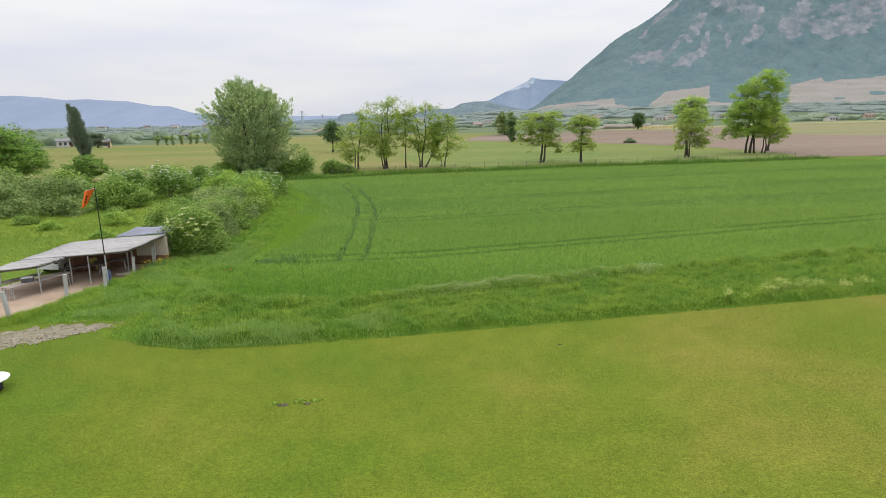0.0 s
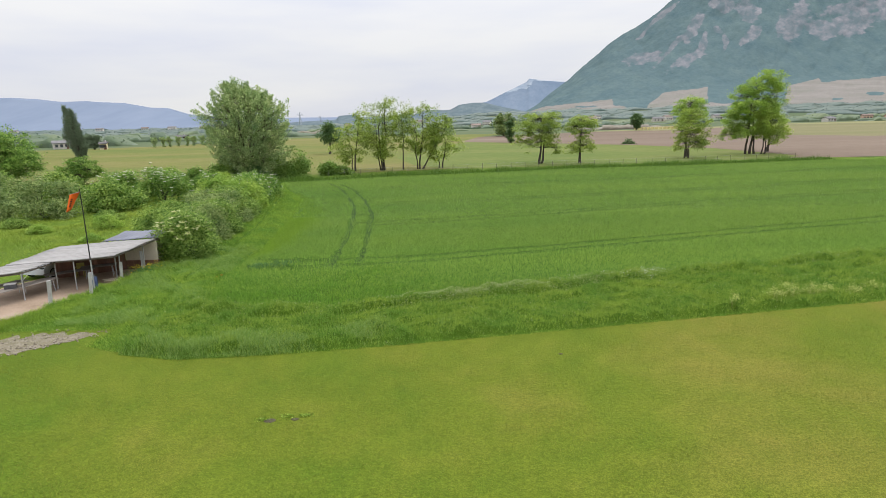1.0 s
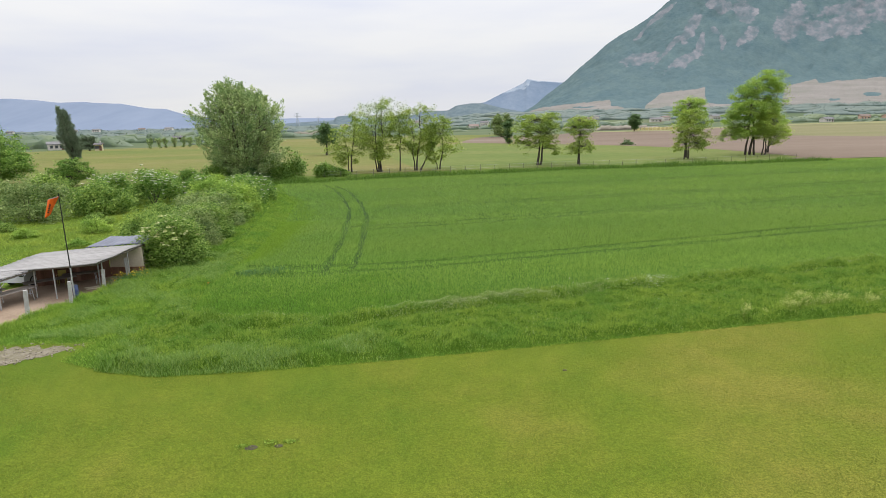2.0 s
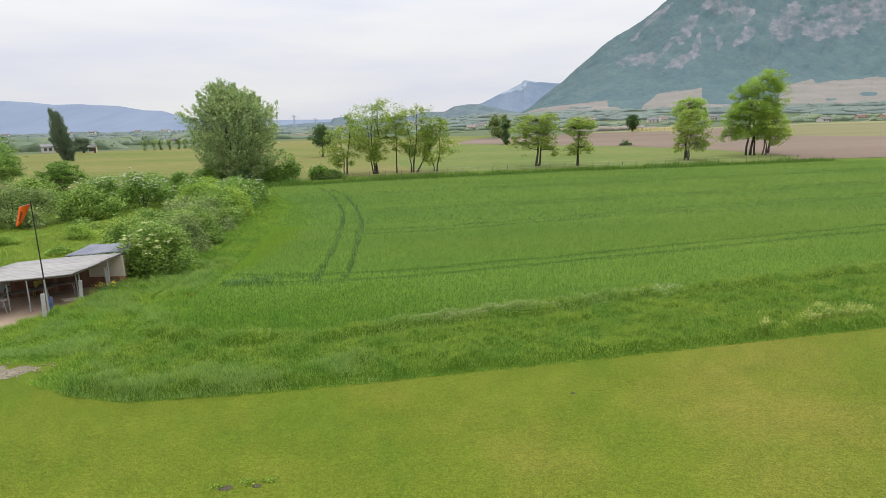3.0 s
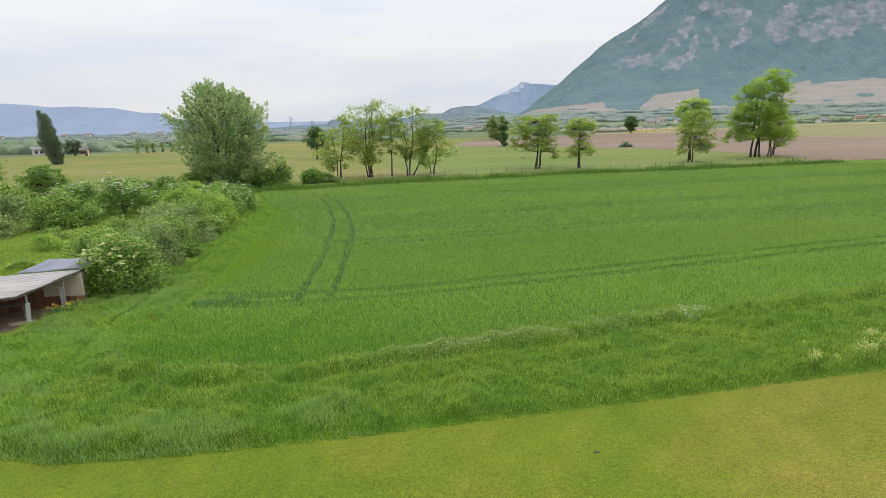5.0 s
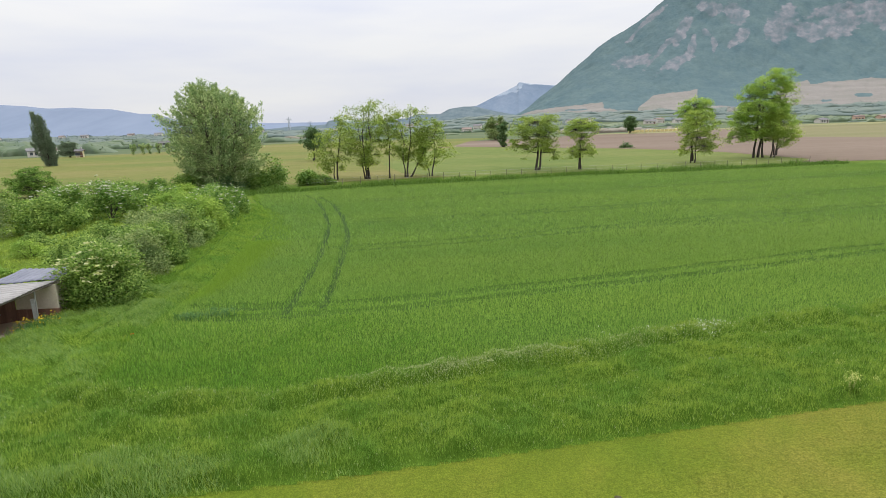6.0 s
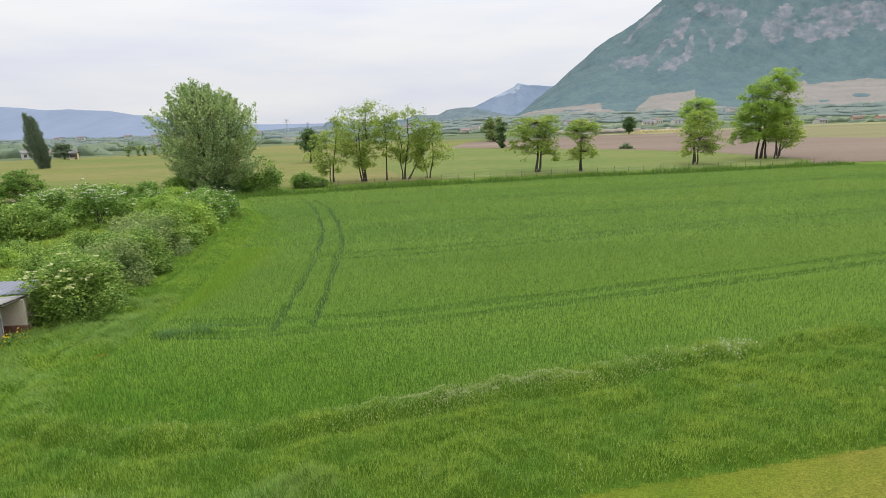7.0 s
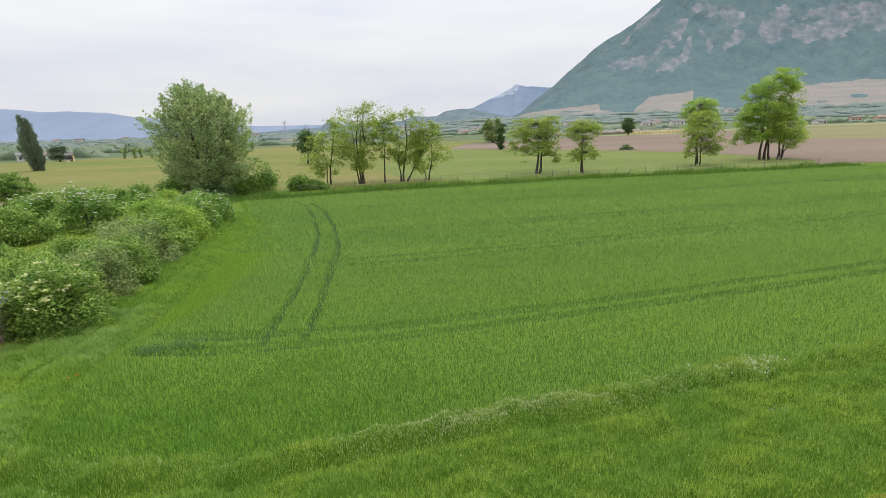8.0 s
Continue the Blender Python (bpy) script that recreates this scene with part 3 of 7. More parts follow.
def tree(name, x, y, height, width, label, leaf="leaf_mid", stems=1, crown_base=0.25, limbs=16, clump=26, size=0.3, spread=0.06,
         shape="round", droop=0.1, trunk=0.2, seed=1, group="", category="tree", lean=(0.0, 0.0)):
    """A tree: tapered stems, limbs, twigs, and leaf sprays about the twigs."""
    g = np.random.default_rng(seed)
    root = thing(name, pose(x, y, 0), label, category, group)
    boles, lines, fine, leafy = [], [], [], []

    def radius_at(h):
        q = min(max((h - crown_base) / (1 - crown_base), 0.0), 1.0)
        if shape == "vase":
            return 0.5 * (0.45 + 0.75 * q ** 0.8) * (1 - q ** 6) ** 0.5
        if shape == "broad":
            return 0.5 * (1 - (2 * q - 0.7) ** 2 * 0.55) * (1 - q ** 7) ** 0.5
        return 0.5 * math.sqrt(max(1 - (2 * q - 0.9) ** 2 * 0.82, 0.02))

    for s in range(stems):
        ang = 2 * np.pi * (s + g.uniform(-0.3, 0.3)) / max(stems, 1)
        off = 0.0 if stems == 1 else 0.25 + 0.12 * stems
        foot = np.array([math.cos(ang), math.sin(ang), 0]) * off * 0.5
        top_h = height * (1.0 if s == 0 else g.uniform(0.78, 0.96))
        top_r = 0.0 if stems == 1 else width * g.uniform(0.1, 0.24)
        tip = np.array([math.cos(ang) * top_r + lean[0] * height, math.sin(ang) * top_r + lean[1] * height, top_h])
        r0 = trunk * (1.0 if s == 0 else g.uniform(0.55, 0.85))
        p = bent(foot - [0, 0, 0.15], tip, 9, height * 0.012, g)
        rad = r0 * np.linspace(1, 0.12, 9)
        rad[0] *= 1.35
        boles.append((p, rad))
        count = max(4, int(limbs / stems))
        for k in range(count):
            f = crown_base * 0.85 + (0.97 - crown_base * 0.85) * (k + g.uniform(0, 0.9)) / count
            i = f * 8
            a = p[int(i)] + (p[min(int(i) + 1, 8)] - p[int(i)]) * (i - int(i))
            th = g.uniform(0, 2 * np.pi) if stems == 1 else ang + g.normal() * 1.1
            if stems == 1:
                th = k * 2.4 + g.uniform(-0.5, 0.5)
            rise = {"vase": 0.9, "broad": 0.45}.get(shape, 0.55)
            reach = max(width * radius_at(f * top_h / height) * g.uniform(0.65, 1.05) - 0.3 * np.hypot(*(a[:2] - foot[:2])) * (stems > 1), 0.4)
            b = a + np.array([math.cos(th) * reach, math.sin(th) * reach, reach * rise * g.uniform(0.4, 1.0) * (1.2 - f * 0.5)])
            b[2] = min(b[2], height * g.uniform(0.93, 1.0))
            if shape in ("round", "broad"):
                most = width * radius_at(b[2] / height) * g.uniform(0.8, 1.05)
                b[:2] *= min(1.0, most / max(np.hypot(b[0], b[1]), 0.01))
            q = bent(a, b, 6, reach * 0.035, g)
            q[:, 2] -= droop * reach * np.linspace(0, 1, 6) ** 2
            lr = max(r0 * 0.35 * (1 - 0.6 * f), 0.02)
            lines.append((q, lr * np.linspace(1, 0.25, 6)))
            for t in range(5):
                c = q[1 + t]
                ta = g.uniform(0, 2 * np.pi)
                tl = reach * g.uniform(0.25, 0.5) * (1.1 - 0.12 * t) + 0.15
                d = c + np.array([math.cos(ta) * tl, math.sin(ta) * tl, tl * g.uniform(-0.25 - droop, 0.6)])
                w = bent(c, d, 4, tl * 0.05, g)
                fine.append((w, max(lr * 0.4, 0.012) * np.linspace(1, 0.3, 4)))
                m = int(clump * g.uniform(0.5, 1.4))
                along = g.uniform(0.15, 1.1, m)[:, None]
                leafy.append(w[0] + (w[-1] - w[0]) * along + g.normal(size=(m, 3)) * width * spread * [1, 1, 0.8])
        m = int(clump * 2)
        leafy.append(p[-2] + (p[-1] - p[-2]) * g.uniform(0, 1.0, m)[:, None] + g.normal(size=(m, 3)) * width * spread * 0.8)
    for line in boles:
        part("trunk", tubes("trunk", [line], 8), M["bark"], root)
    part("branchwork", tubes("branchwork", lines + fine, 3), M["bark"], root)["kind"] = "stuff"
    pts = np.concatenate(leafy)
    pts = pts[pts[:, 2] > 0.25]
    part("crown", leaves("crown", pts, size, 0.6, droop), M[leaf], root)
    return root


def plume_tree(name, x, y, height, profile, label, leaf, plumes, per, length, size, stems=8, trunk=0.16, seed=1, group="", category="tree", peaks=((0.0, 0.0),), lean=(0.0, 0.0), rise=1.0, slim=0.13):
    """A bushy tree of many upright shoots, each one a plume of leaves; profile gives the crown's half-width by height."""
    g = np.random.default_rng(seed)
    root = thing(name, pose(x, y, 0), label, category, group)
    hs, rs = profile
    boles, ends = [], []
    for k in range(stems):
        th = 2 * np.pi * (k + g.uniform(-0.3, 0.3)) / stems
        top = g.uniform(0.6, 0.9)
        r = np.interp(top, hs, rs) * g.uniform(0.25, 0.6)
        p = bent((0.35 * math.cos(th) * (stems > 1), 0.35 * math.sin(th) * (stems > 1), -0.15), (r * math.cos(th) + lean[0] * top * height, r * math.sin(th) + lean[1] * top * height, top * height), 9, height * 0.012, g)
        boles.append((p, trunk * g.uniform(0.6, 1.0) * np.linspace(1.2, 0.15, 9)))
        ends.append(p)
    ends = np.array(ends)
    spots, aims, twigs = [], [], []
    for k in range(plumes):
        h = g.uniform(0.03, 1.0) ** 0.9
        px, py = peaks[k % len(peaks)]
        pull = max(h - 0.62, 0) / 0.38
        th = g.uniform(0, 2 * np.pi)
        full = np.interp(h, hs, rs) * (1 + 0.13 * math.sin(3 * th + 9 * h + seed) + 0.1 * math.sin(5 * th - 14 * h))
        q = math.sqrt(g.uniform(0.12, 1.0))
        tip = np.array([math.cos(th) * full * q + px * pull + lean[0] * h * height, math.sin(th) * full * q + py * pull + lean[1] * h * height, h * height * (1 - pull * (0.028 * abs(px - peaks[0][0]) + 0.05 * g.random()))])
        way = np.array([math.cos(th) * q * 0.9, math.sin(th) * q * 0.9, (0.25 + 1.0 * h) * rise]) + g.normal(size=3) * 0.22
        way /= np.linalg.norm(way)
        ln = length * g.uniform(0.6, 1.35)
        foot = tip - way * ln
        m = int(per * g.uniform(0.6, 1.4))
        t = g.uniform(0, 1.05, m)[:, None]
        spots.append(foot + way * ln * t + g.normal(size=(m, 3)) * ln * slim * (1.15 - 0.75 * t))
        aims.append(np.repeat(way[None] * 1.1, m, 0))
        near = ends.reshape(-1, 3)
        gap = np.linalg.norm((near - foot) * [1, 1, 0.6], axis=1) + 50 * (near[:, 2] > foot[2] + 0.2)
        twigs.append((bent(near[gap.argmin()], foot + way * ln * 0.5, 5, 0.05, g), np.linspace(0.045, 0.012, 5)))
    for line in boles:
        part("trunk", tubes("trunk", [line], 7), M["bark"], root)
    part("branchwork", tubes("branchwork", twigs, 3), M["twig"], root)["kind"] = "stuff"
    pts, aim = np.concatenate(spots), np.concatenate(aims)
    keep = pts[:, 2] > 0.15
    part("crown", leaves("crown", pts[keep], size, 0.6, 0.0, aim[keep]), M[leaf], root)
    return root


def lobe_tree(name, x, y, lobes, label, leaf, stems, sprays, per, size, spray=0.5, trunk=0.2, seed=1, group="", category="tree", droop=0.25):
    """A tree whose crown is built of leafy lobes (dx, dy, z, half-width, half-height) on forking limbs."""
    g = np.random.default_rng(seed)
    root = thing(name, pose(x, y, 0), label, category, group)
    lobes = np.array(lobes, float)
    boles, limbs, twigs, spots = [], [], [], []
    top = lobes[lobes[:, 2].argmax()]
    for k, (sx, sy) in enumerate(stems):
        aim = lobes[k % len(lobes)]
        end = (sx * 1.6 + (aim[0] if k else top[0]) * 0.55, sy * 1.4, (aim[2] if k else top[2]) * 0.92)
        p = bent((sx, sy, -0.15), end, 9, 0.05 + 0.008 * end[2], g)
        boles.append((p, trunk * g.uniform(0.75, 1.0) * np.concatenate([[1.3], np.linspace(1, 0.15, 8)])))
    joints = np.concatenate([p[2:] for p, _ in boles])
    area = lobes[:, 3] * (lobes[:, 3] + lobes[:, 4])
    for (dx, dy, z, rx, rz), share in zip(lobes, area / area.sum()):
        c = np.array([dx, dy, z])
        gap = np.linalg.norm(joints - c, axis=1) + 20 * (joints[:, 2] > z)
        limb = bent(joints[gap.argmin()], c, 6, 0.06 * rx, g)
        limbs.append((limb, trunk * 0.4 * np.linspace(1, 0.3, 6)))
        for k in range(max(int(sprays * share), 6)):
            d = g.normal(size=3)
            d /= np.linalg.norm(d)
            q = g.uniform(0.25, 1.0) ** 0.35 * g.uniform(0.8, 1.12)
            o = c + d * [rx * 0.9, rx * 0.85, rz * 0.9] * q
            twigs.append((bent(limb[g.integers(2, 6)], o, 4, 0.06, g), np.linspace(0.03, 0.01, 4)))
            m = int(per * g.uniform(0.5, 1.5))
            lay = g.normal(size=(m, 3)) * [spray, spray, spray * 0.45] * g.uniform(0.6, 1.1)
            lay[:, 2] -= droop * np.linalg.norm(lay[:, :2], axis=1)
            spots.append(o + lay)
    for line in boles:
        part("trunk", tubes("trunk", [line], 8), M["bark"], root)
    part("branchwork", tubes("branchwork", limbs + twigs, 3), M["bark"], root)["kind"] = "stuff"
    pts = np.concatenate(spots)
    part("crown", leaves("crown", pts[pts[:, 2] > 0.1], size, 0.6, droop * 0.6), M[leaf], root)
    return root


def shrub(name, x, y, height, width, depth, label, leaf="leaf_shrub", lumps=16, count=9000, size=0.16, seed=1, blossom=None, group="", category="shrub", turn=0.0):
    """A dense bush: rounded lumps of leaves over arching stems, blossoms on the outer lumps."""
    g = np.random.default_rng(seed)
    root = thing(name, pose(x, y, 0, 0, 0, turn), label, category, group)
    centres, radii = [], []
    for i in range(lumps):
        th, e = g.uniform(0, 2 * np.pi), g.uniform(0.0, 1.0) ** 0.75
        rr = math.sqrt(max(1 - (e * 0.9) ** 2.4, 0)) * g.uniform(0.4, 0.85)
        r = g.uniform(0.15, 0.28) * min(height, width) * 0.9
        centres.append((math.cos(th) * rr * width / 2, math.sin(th) * rr * depth / 2, max(e * height * 0.86, r * 0.5)))
        radii.append(r)
    centres, radii = np.array(centres), np.array(radii)
    centres[0], radii[0] = (0, 0, height - radii[0]), radii[0]
    per = 16
    sprays = count // per
    pick = g.choice(lumps, sprays, p=radii ** 2 / (radii ** 2).sum())
    d = g.normal(size=(sprays, 3))
    d /= np.linalg.norm(d, axis=1)[:, None]
    rad = (g.uniform(0.3, 1.0, sprays) ** 0.35 * (1 + 0.12 * g.normal(size=sprays)))[:, None]
    tips = centres[pick] + d * radii[pick][:, None] * rad * [1.15, 1.15, 0.95]
    d = np.repeat(d, per, 0)
    lay = g.normal(size=(len(d), 3)) * [1.5, 1.5, 0.9] * size
    lay[:, 2] -= 0.35 * np.linalg.norm(lay[:, :2], axis=1)
    pts = np.repeat(tips, per, 0) + lay
    low = max(count // 6, 10)
    th = g.uniform(0, 2 * np.pi, low)
    rr = g.uniform(0.5, 1.0, low) ** 0.5 * 0.46
    pts = np.concatenate([pts, np.stack([np.cos(th) * rr * width, np.sin(th) * rr * depth, g.uniform(0.03, 0.5, low) * height], 1)])
    d = np.concatenate([d, np.stack([np.cos(th), np.sin(th), th * 0], 1)])
    keep = pts[:, 2] > 0.04
    pts, d = pts[keep], d[keep]
    stems = []
    for c, r in list(zip(centres, radii))[:10]:
        stems.append((bent((g.normal() * 0.15, g.normal() * 0.15, -0.1), c, 6, 0.04, g), np.linspace(0.05, 0.012, 6)))
    part("stem_cluster", tubes("stem_cluster", stems, 5), M["bark"], root)["kind"] = "stuff"
    part("foliage", leaves("foliage", pts, size, 0.5, 0.15), M[leaf], root)
    if blossom:
        c0 = centres.mean(0) * [1, 1, 0.6]
        out = np.linalg.norm((pts - c0) / [width / 2, depth / 2, height / 2], axis=1)
        sel = np.where((out > np.quantile(out, 0.7)) & (pts[:, 2] > height * 0.3))[0]
        heads = pts[g.choice(sel, min(blossom[1], len(sel)), replace=False)]
        per = 7
        petals = (np.repeat(heads, per, 0) + g.normal(size=(len(heads) * per, 3)) * [blossom[2] * 0.45, blossom[2] * 0.45, 0.02]) + [0, 0, size * 0.4]
        part("blossom", leaves("blossom", petals, blossom[2] * 0.8, 0.15), M[blossom[0]], root, "flat cream-white flower heads")["kind"] = "stuff"
    return root


# ---- ground and fields ----
from mathutils import geometry

MOW_X, MOW_Y = (-40, -24, -18.5, -15.5, -13.4, -10.9, -7, -2.3, 2.6, 8, 13.7, 22.1, 60, 140), (21, 23, 25.0, 26.2, 25.2, 24.5, 24.8, 25.5, 26.4, 27.4, 28.5, 30.1, 37.5, 53)
NEAR_X, NEAR_Y = (-12.6, -9.1, -5.3, -1.2, 2.6, 5.3, 7.7, 11.7, 17.8, 28.4, 60, 140), (31.4, 30.3, 30.2, 31.6, 32.8, 33.2, 34.2, 35.4, 36.8, 39.6, 47, 64)
LEFT_Y, LEFT_X = (30, 32.8, 36.2, 45, 55, 65, 75, 100), (-12.0, -12.5, -13.3, -13.4, -14.4, -16.0, -17.6, -27)
FAR_X, FAR_Y = (-26, -17.8, -8.6, 1.4, 11.7, 22.6, 44, 55.8, 68.6, 88, 140), (96.5, 98.5, 102.3, 104.3, 106.5, 109.7, 110.9, 113, 115.3, 117.3, 124)


def mow_y(x):
    return np.interp(x, MOW_X, MOW_Y)


def near_y(x):
    return np.interp(x, NEAR_X, NEAR_Y)


def left_x(y):
    return np.interp(y, LEFT_Y, LEFT_X)


def far_y(x):
    return np.interp(x, FAR_X, FAR_Y)


def ground_z(x, y):
    """The valley floor is level, and rises gently far off."""
    x, y = np.asarray(x, float), np.asarray(y, float)
    east = np.clip((x / np.maximum(y, 1.0) + 0.1) / 0.2, 0, 1)
    return (0.012 + 0.038 * east) * np.clip(y - 650, 0, 400)


def patch_mesh(name, outline, z):
    """A flat sheet with that outline, facing up."""
    pts = [Vector(p) for p in outline]
    v, _, tris, _, _, _ = geometry.delaunay_2d_cdt(pts, [(i, (i + 1) % len(pts)) for i in range(len(pts))], [], 1, 1e-4)
    faces = []
    for a, b, c in tris:
        up = (v[b] - v[a]).cross(v[c] - v[a]) > 0
        faces.append((a, b, c) if up else (a, c, b))
    return np_mesh(name, [(p.x, p.y, z) for p in v], faces)


def build_ground():
    xs = np.concatenate([np.linspace(-6000, -700, 12), np.linspace(-600, 600, 49), np.linspace(700, 6000, 12)])
    ys = np.concatenate([np.linspace(-3000, -100, 6), np.linspace(0, 600, 7), np.linspace(650, 1600, 20), np.linspace(1800, 6000, 8)])
    gx, gy = np.meshgrid(xs, ys)
    v = np.stack([gx.ravel(), gy.ravel(), ground_z(gx, gy).ravel()], 1)
    k = len(xs)
    f = [(j * k + i, j * k + i + 1, (j + 1) * k + i + 1, (j + 1) * k + i) for j in range(len(ys) - 1) for i in range(k - 1)]
    setting("ground", np_mesh("ground", v, f), M["valley"], "flat valley floor of green and tan fields", "ground")


build_ground()
setting("ground_turf", patch_mesh("ground_turf", [(-110, -60), (160, -60), (160, 128), (90, 123), (69, 124.5), (0, 118), (-30, 112), (-110, 92)], 0.005), M["turf"], "rough green turf round the fields", "ground")
lawn_edge = [(x, float(mow_y(x)) + 0.1 + float(np.interp(x, (-20, -15, -13.2), (5.5, 4.0, 0)))) for x in np.linspace(-60, 140, 201)]
setting("ground_lawn", patch_mesh("ground_lawn", [(-60, -55), (140, -55)] + lawn_edge[::-1], 0.012), M["lawn"], "closely mown yellow-green grass strip", "lawn")
wheat_edge = [(float(left_x(y)), y) for y in np.linspace(94, 32, 24)] + [(x, float(near_y(x))) for x in np.linspace(-12, 138, 60)] + [(x, float(far_y(x))) for x in np.linspace(138, -24, 50)]
setting("ground_field", patch_mesh("ground_field", wheat_edge, 0.014), M["soil"], "green-shaded soil under the wheat crop", "field")
setting("ground_meadow", patch_mesh("ground_meadow", [(-420, 190), (-230, 130), (-110, 92), (-30, 111), (0, 117), (69, 123.5), (76, 131), (74, 165), (62, 196), (40, 225), (8, 262), (20, 330), (45, 392), (-60, 412), (-100, 405), (-140, 300), (-300, 245)], 0.03), M["meadow"], "olive-coloured hay meadow of long grass", "meadow")
setting("ground_pasture", patch_mesh("ground_pasture", [(2, 117.5), (40, 120.8), (68.5, 123.6), (75.5, 131), (73.5, 164.5), (61, 195), (40, 223), (10, 258), (-4, 215), (-12, 160), (-6, 130)], 0.045), M["pasture"], "fresh green pasture behind the field trees", "pasture")
setting("ground_plough", patch_mesh("ground_plough", [(76, 131), (69, 124.0), (95, 123.5), (240, 128), (420, 470), (330, 445), (240, 460), (185, 415), (137, 372), (97, 384), (20, 330), (8, 262), (40, 225), (62, 196), (74, 165)], 0.06), M["plough"], "bare pale-brown ploughed field", "field")
setting("ground_fallow", patch_mesh("ground_fallow", [(140, 258), (155, 222), (240, 226), (330, 238), (418, 466), (331, 442), (241, 456), (200, 424), (168, 330)], 0.065), M["fallow"], "olive fallow strip beside the plough", "field")
setting("ground_stubble", patch_mesh("ground_stubble", [(97, 386), (140, 374), (190, 418), (245, 462), (335, 448), (430, 474), (450, 540), (260, 500), (160, 420), (100, 405)], 0.07), M["stubble"], "strip of pale stubble beyond the plough", "field")
setting("ground_yard", patch_mesh("ground_yard", [(-34, 26.5), (-22.6, 28.6), (-20.9, 31.5), (-19.9, 34.0), (-19.3, 37.2), (-18.9, 41.2), (-21, 41.3), (-23.6, 39.8), (-25.2, 38.7), (-26.0, 37.0), (-26.5, 35.3), (-28, 33.2), (-36, 31)], 0.022), M["dust"], "dusty pale earth under the open canopy", "yard")
bed = []
for k in range(150):
    f = k / 75 if k < 75 else (149 - k) / 74
    side = -1 if k < 75 else 1
    x = -34 + 18.2 * f
    wide = (1.55 - 0.35 * f) * min(1.0, (1.02 - f) * 7) + 0.2 * math.sin(7.1 * x + side) + 0.14 * math.sin(19.7 * x + 2 * side) + 0.1 * math.sin(47 * x)
    bed.append((x, 21.85 + 5.9 * f ** 1.25 + side * max(wide, 0.05)))
setting("ground_track", patch_mesh("ground_track", [(-15.15, 58.6), (-15.0, 58.9), (-15.35, 62.0), (-15.75, 65.4), (-16.15, 67.6), (-16.35, 67.4), (-16.0, 64.6), (-15.55, 61.2)], 0.02), M["dust"], "short worn strip of pale bare earth", "track")
setting("ground_gravel", patch_mesh("ground_gravel", bed, 0.024), M["gravel_bed"], "worn patch of grey gravel in the grass", "gravel")

# ---- the camera's near green: lawn, tall grass, wheat ----
AXIS = math.radians(16)


def scatter(n, x0, x1, y0, y1, keep):
    p = np.stack([rng.uniform(x0, x1, n), rng.uniform(y0, y1, n)], 1)
    return p[keep(p[:, 0], p[:, 1])]


def lumpy(p, scale, seed=0.0):
    """A smooth random value from 0 to 1 at each point."""
    a = np.sin(p[:, 0] * scale + 1.7 * np.sin(p[:, 1] * scale * 0.7 + seed) + seed) * np.cos(p[:, 1] * scale * 1.3 + 1.3 * np.sin(p[:, 0] * scale * 0.6 + 2 * seed))
    b = np.sin(p[:, 0] * scale * 2.7 + seed * 3 + 1.1 * np.sin(p[:, 1] * scale * 2.1)) * np.cos(p[:, 1] * scale * 3.1 - seed)
    return np.clip(0.5 + 0.35 * a + 0.2 * b, 0, 1)


def line_gap(p, path):
    """Distance from each point to a broken line."""
    best = np.full(len(p), 1e9)
    for a, b in zip(path[:-1], path[1:]):
        a, b = np.array(a), np.array(b)
        d = b - a
        s = np.clip(((p - a) @ d) / (d @ d), 0, 1)[:, None]
        best = np.minimum(best, np.linalg.norm(p - a - s * d, axis=1))
    return best


pts = scatter(450000, -27, 30, 11, 33, lambda x, y: (y < mow_y(x) + np.where(x < -14, 5.0, 0)) & ((x > -15) | (y < 30.6 + 1.1 * (x + 20)) | (x > -19.5)) & (np.abs(x) < 6 + 0.82 * y) & ~((x < -15.6) & (np.abs(y - (21.85 + 5.9 * np.clip((x + 34) / 18.2, 0, 1) ** 1.25)) < (0.75 + 0.4 * np.sin(x * 5.3) * np.sin(y * 3.1 + x)) * rng.uniform(0.4, 1.15, len(x)))))
setting("lawn_grass", blades("lawn_grass", pts, 0.03 + 0.025 * lumpy(pts, 0.8, 1.0), 0.02, 1.2), M["lawn_blade"], "short mown yellow-green grass blades", "grass", "stuff")

pts = scatter(1900000, -26, 48, 23, 50, lambda x, y: (y > mow_y(x) - 0.05) & (y < near_y(x) + 0.3) & (np.abs(x) < 4 + 0.8 * y) & (x > -13.5) & ((y < near_y(x)) | (x > -9)))


def margin_rise(x, y):
    """Height of the uncut margin: lumps, a furrow along the wheat, a soft front edge."""
    p = np.stack([x, y], 1)
    edge = np.clip((y - mow_y(x) - 0.16 + 0.07 * np.sin(x * 2.3) + 0.06 * np.sin(x * 5.9)) / 0.3, 0.0, 1)
    to_wheat = near_y(x) - y
    furrow = np.clip(1 - 0.7 * np.exp(-((to_wheat - 1.2 - 0.15 * np.sin(x * 0.5)) / 0.3) ** 2) - 0.4 * np.exp(-((to_wheat - 3.0) / 0.3) ** 2), 0.08, 1)
    lumps = 0.1 + 0.16 * lumpy(p, 0.55, 2.0) + 0.34 * lumpy(p, 1.7, 4.4) ** 1.5 + 0.2 * lumpy(p, 4.1, 1.2) ** 1.5
    return lumps * edge * furrow + 0.12 * np.exp(-((to_wheat - 0.45) / 0.35) ** 2)


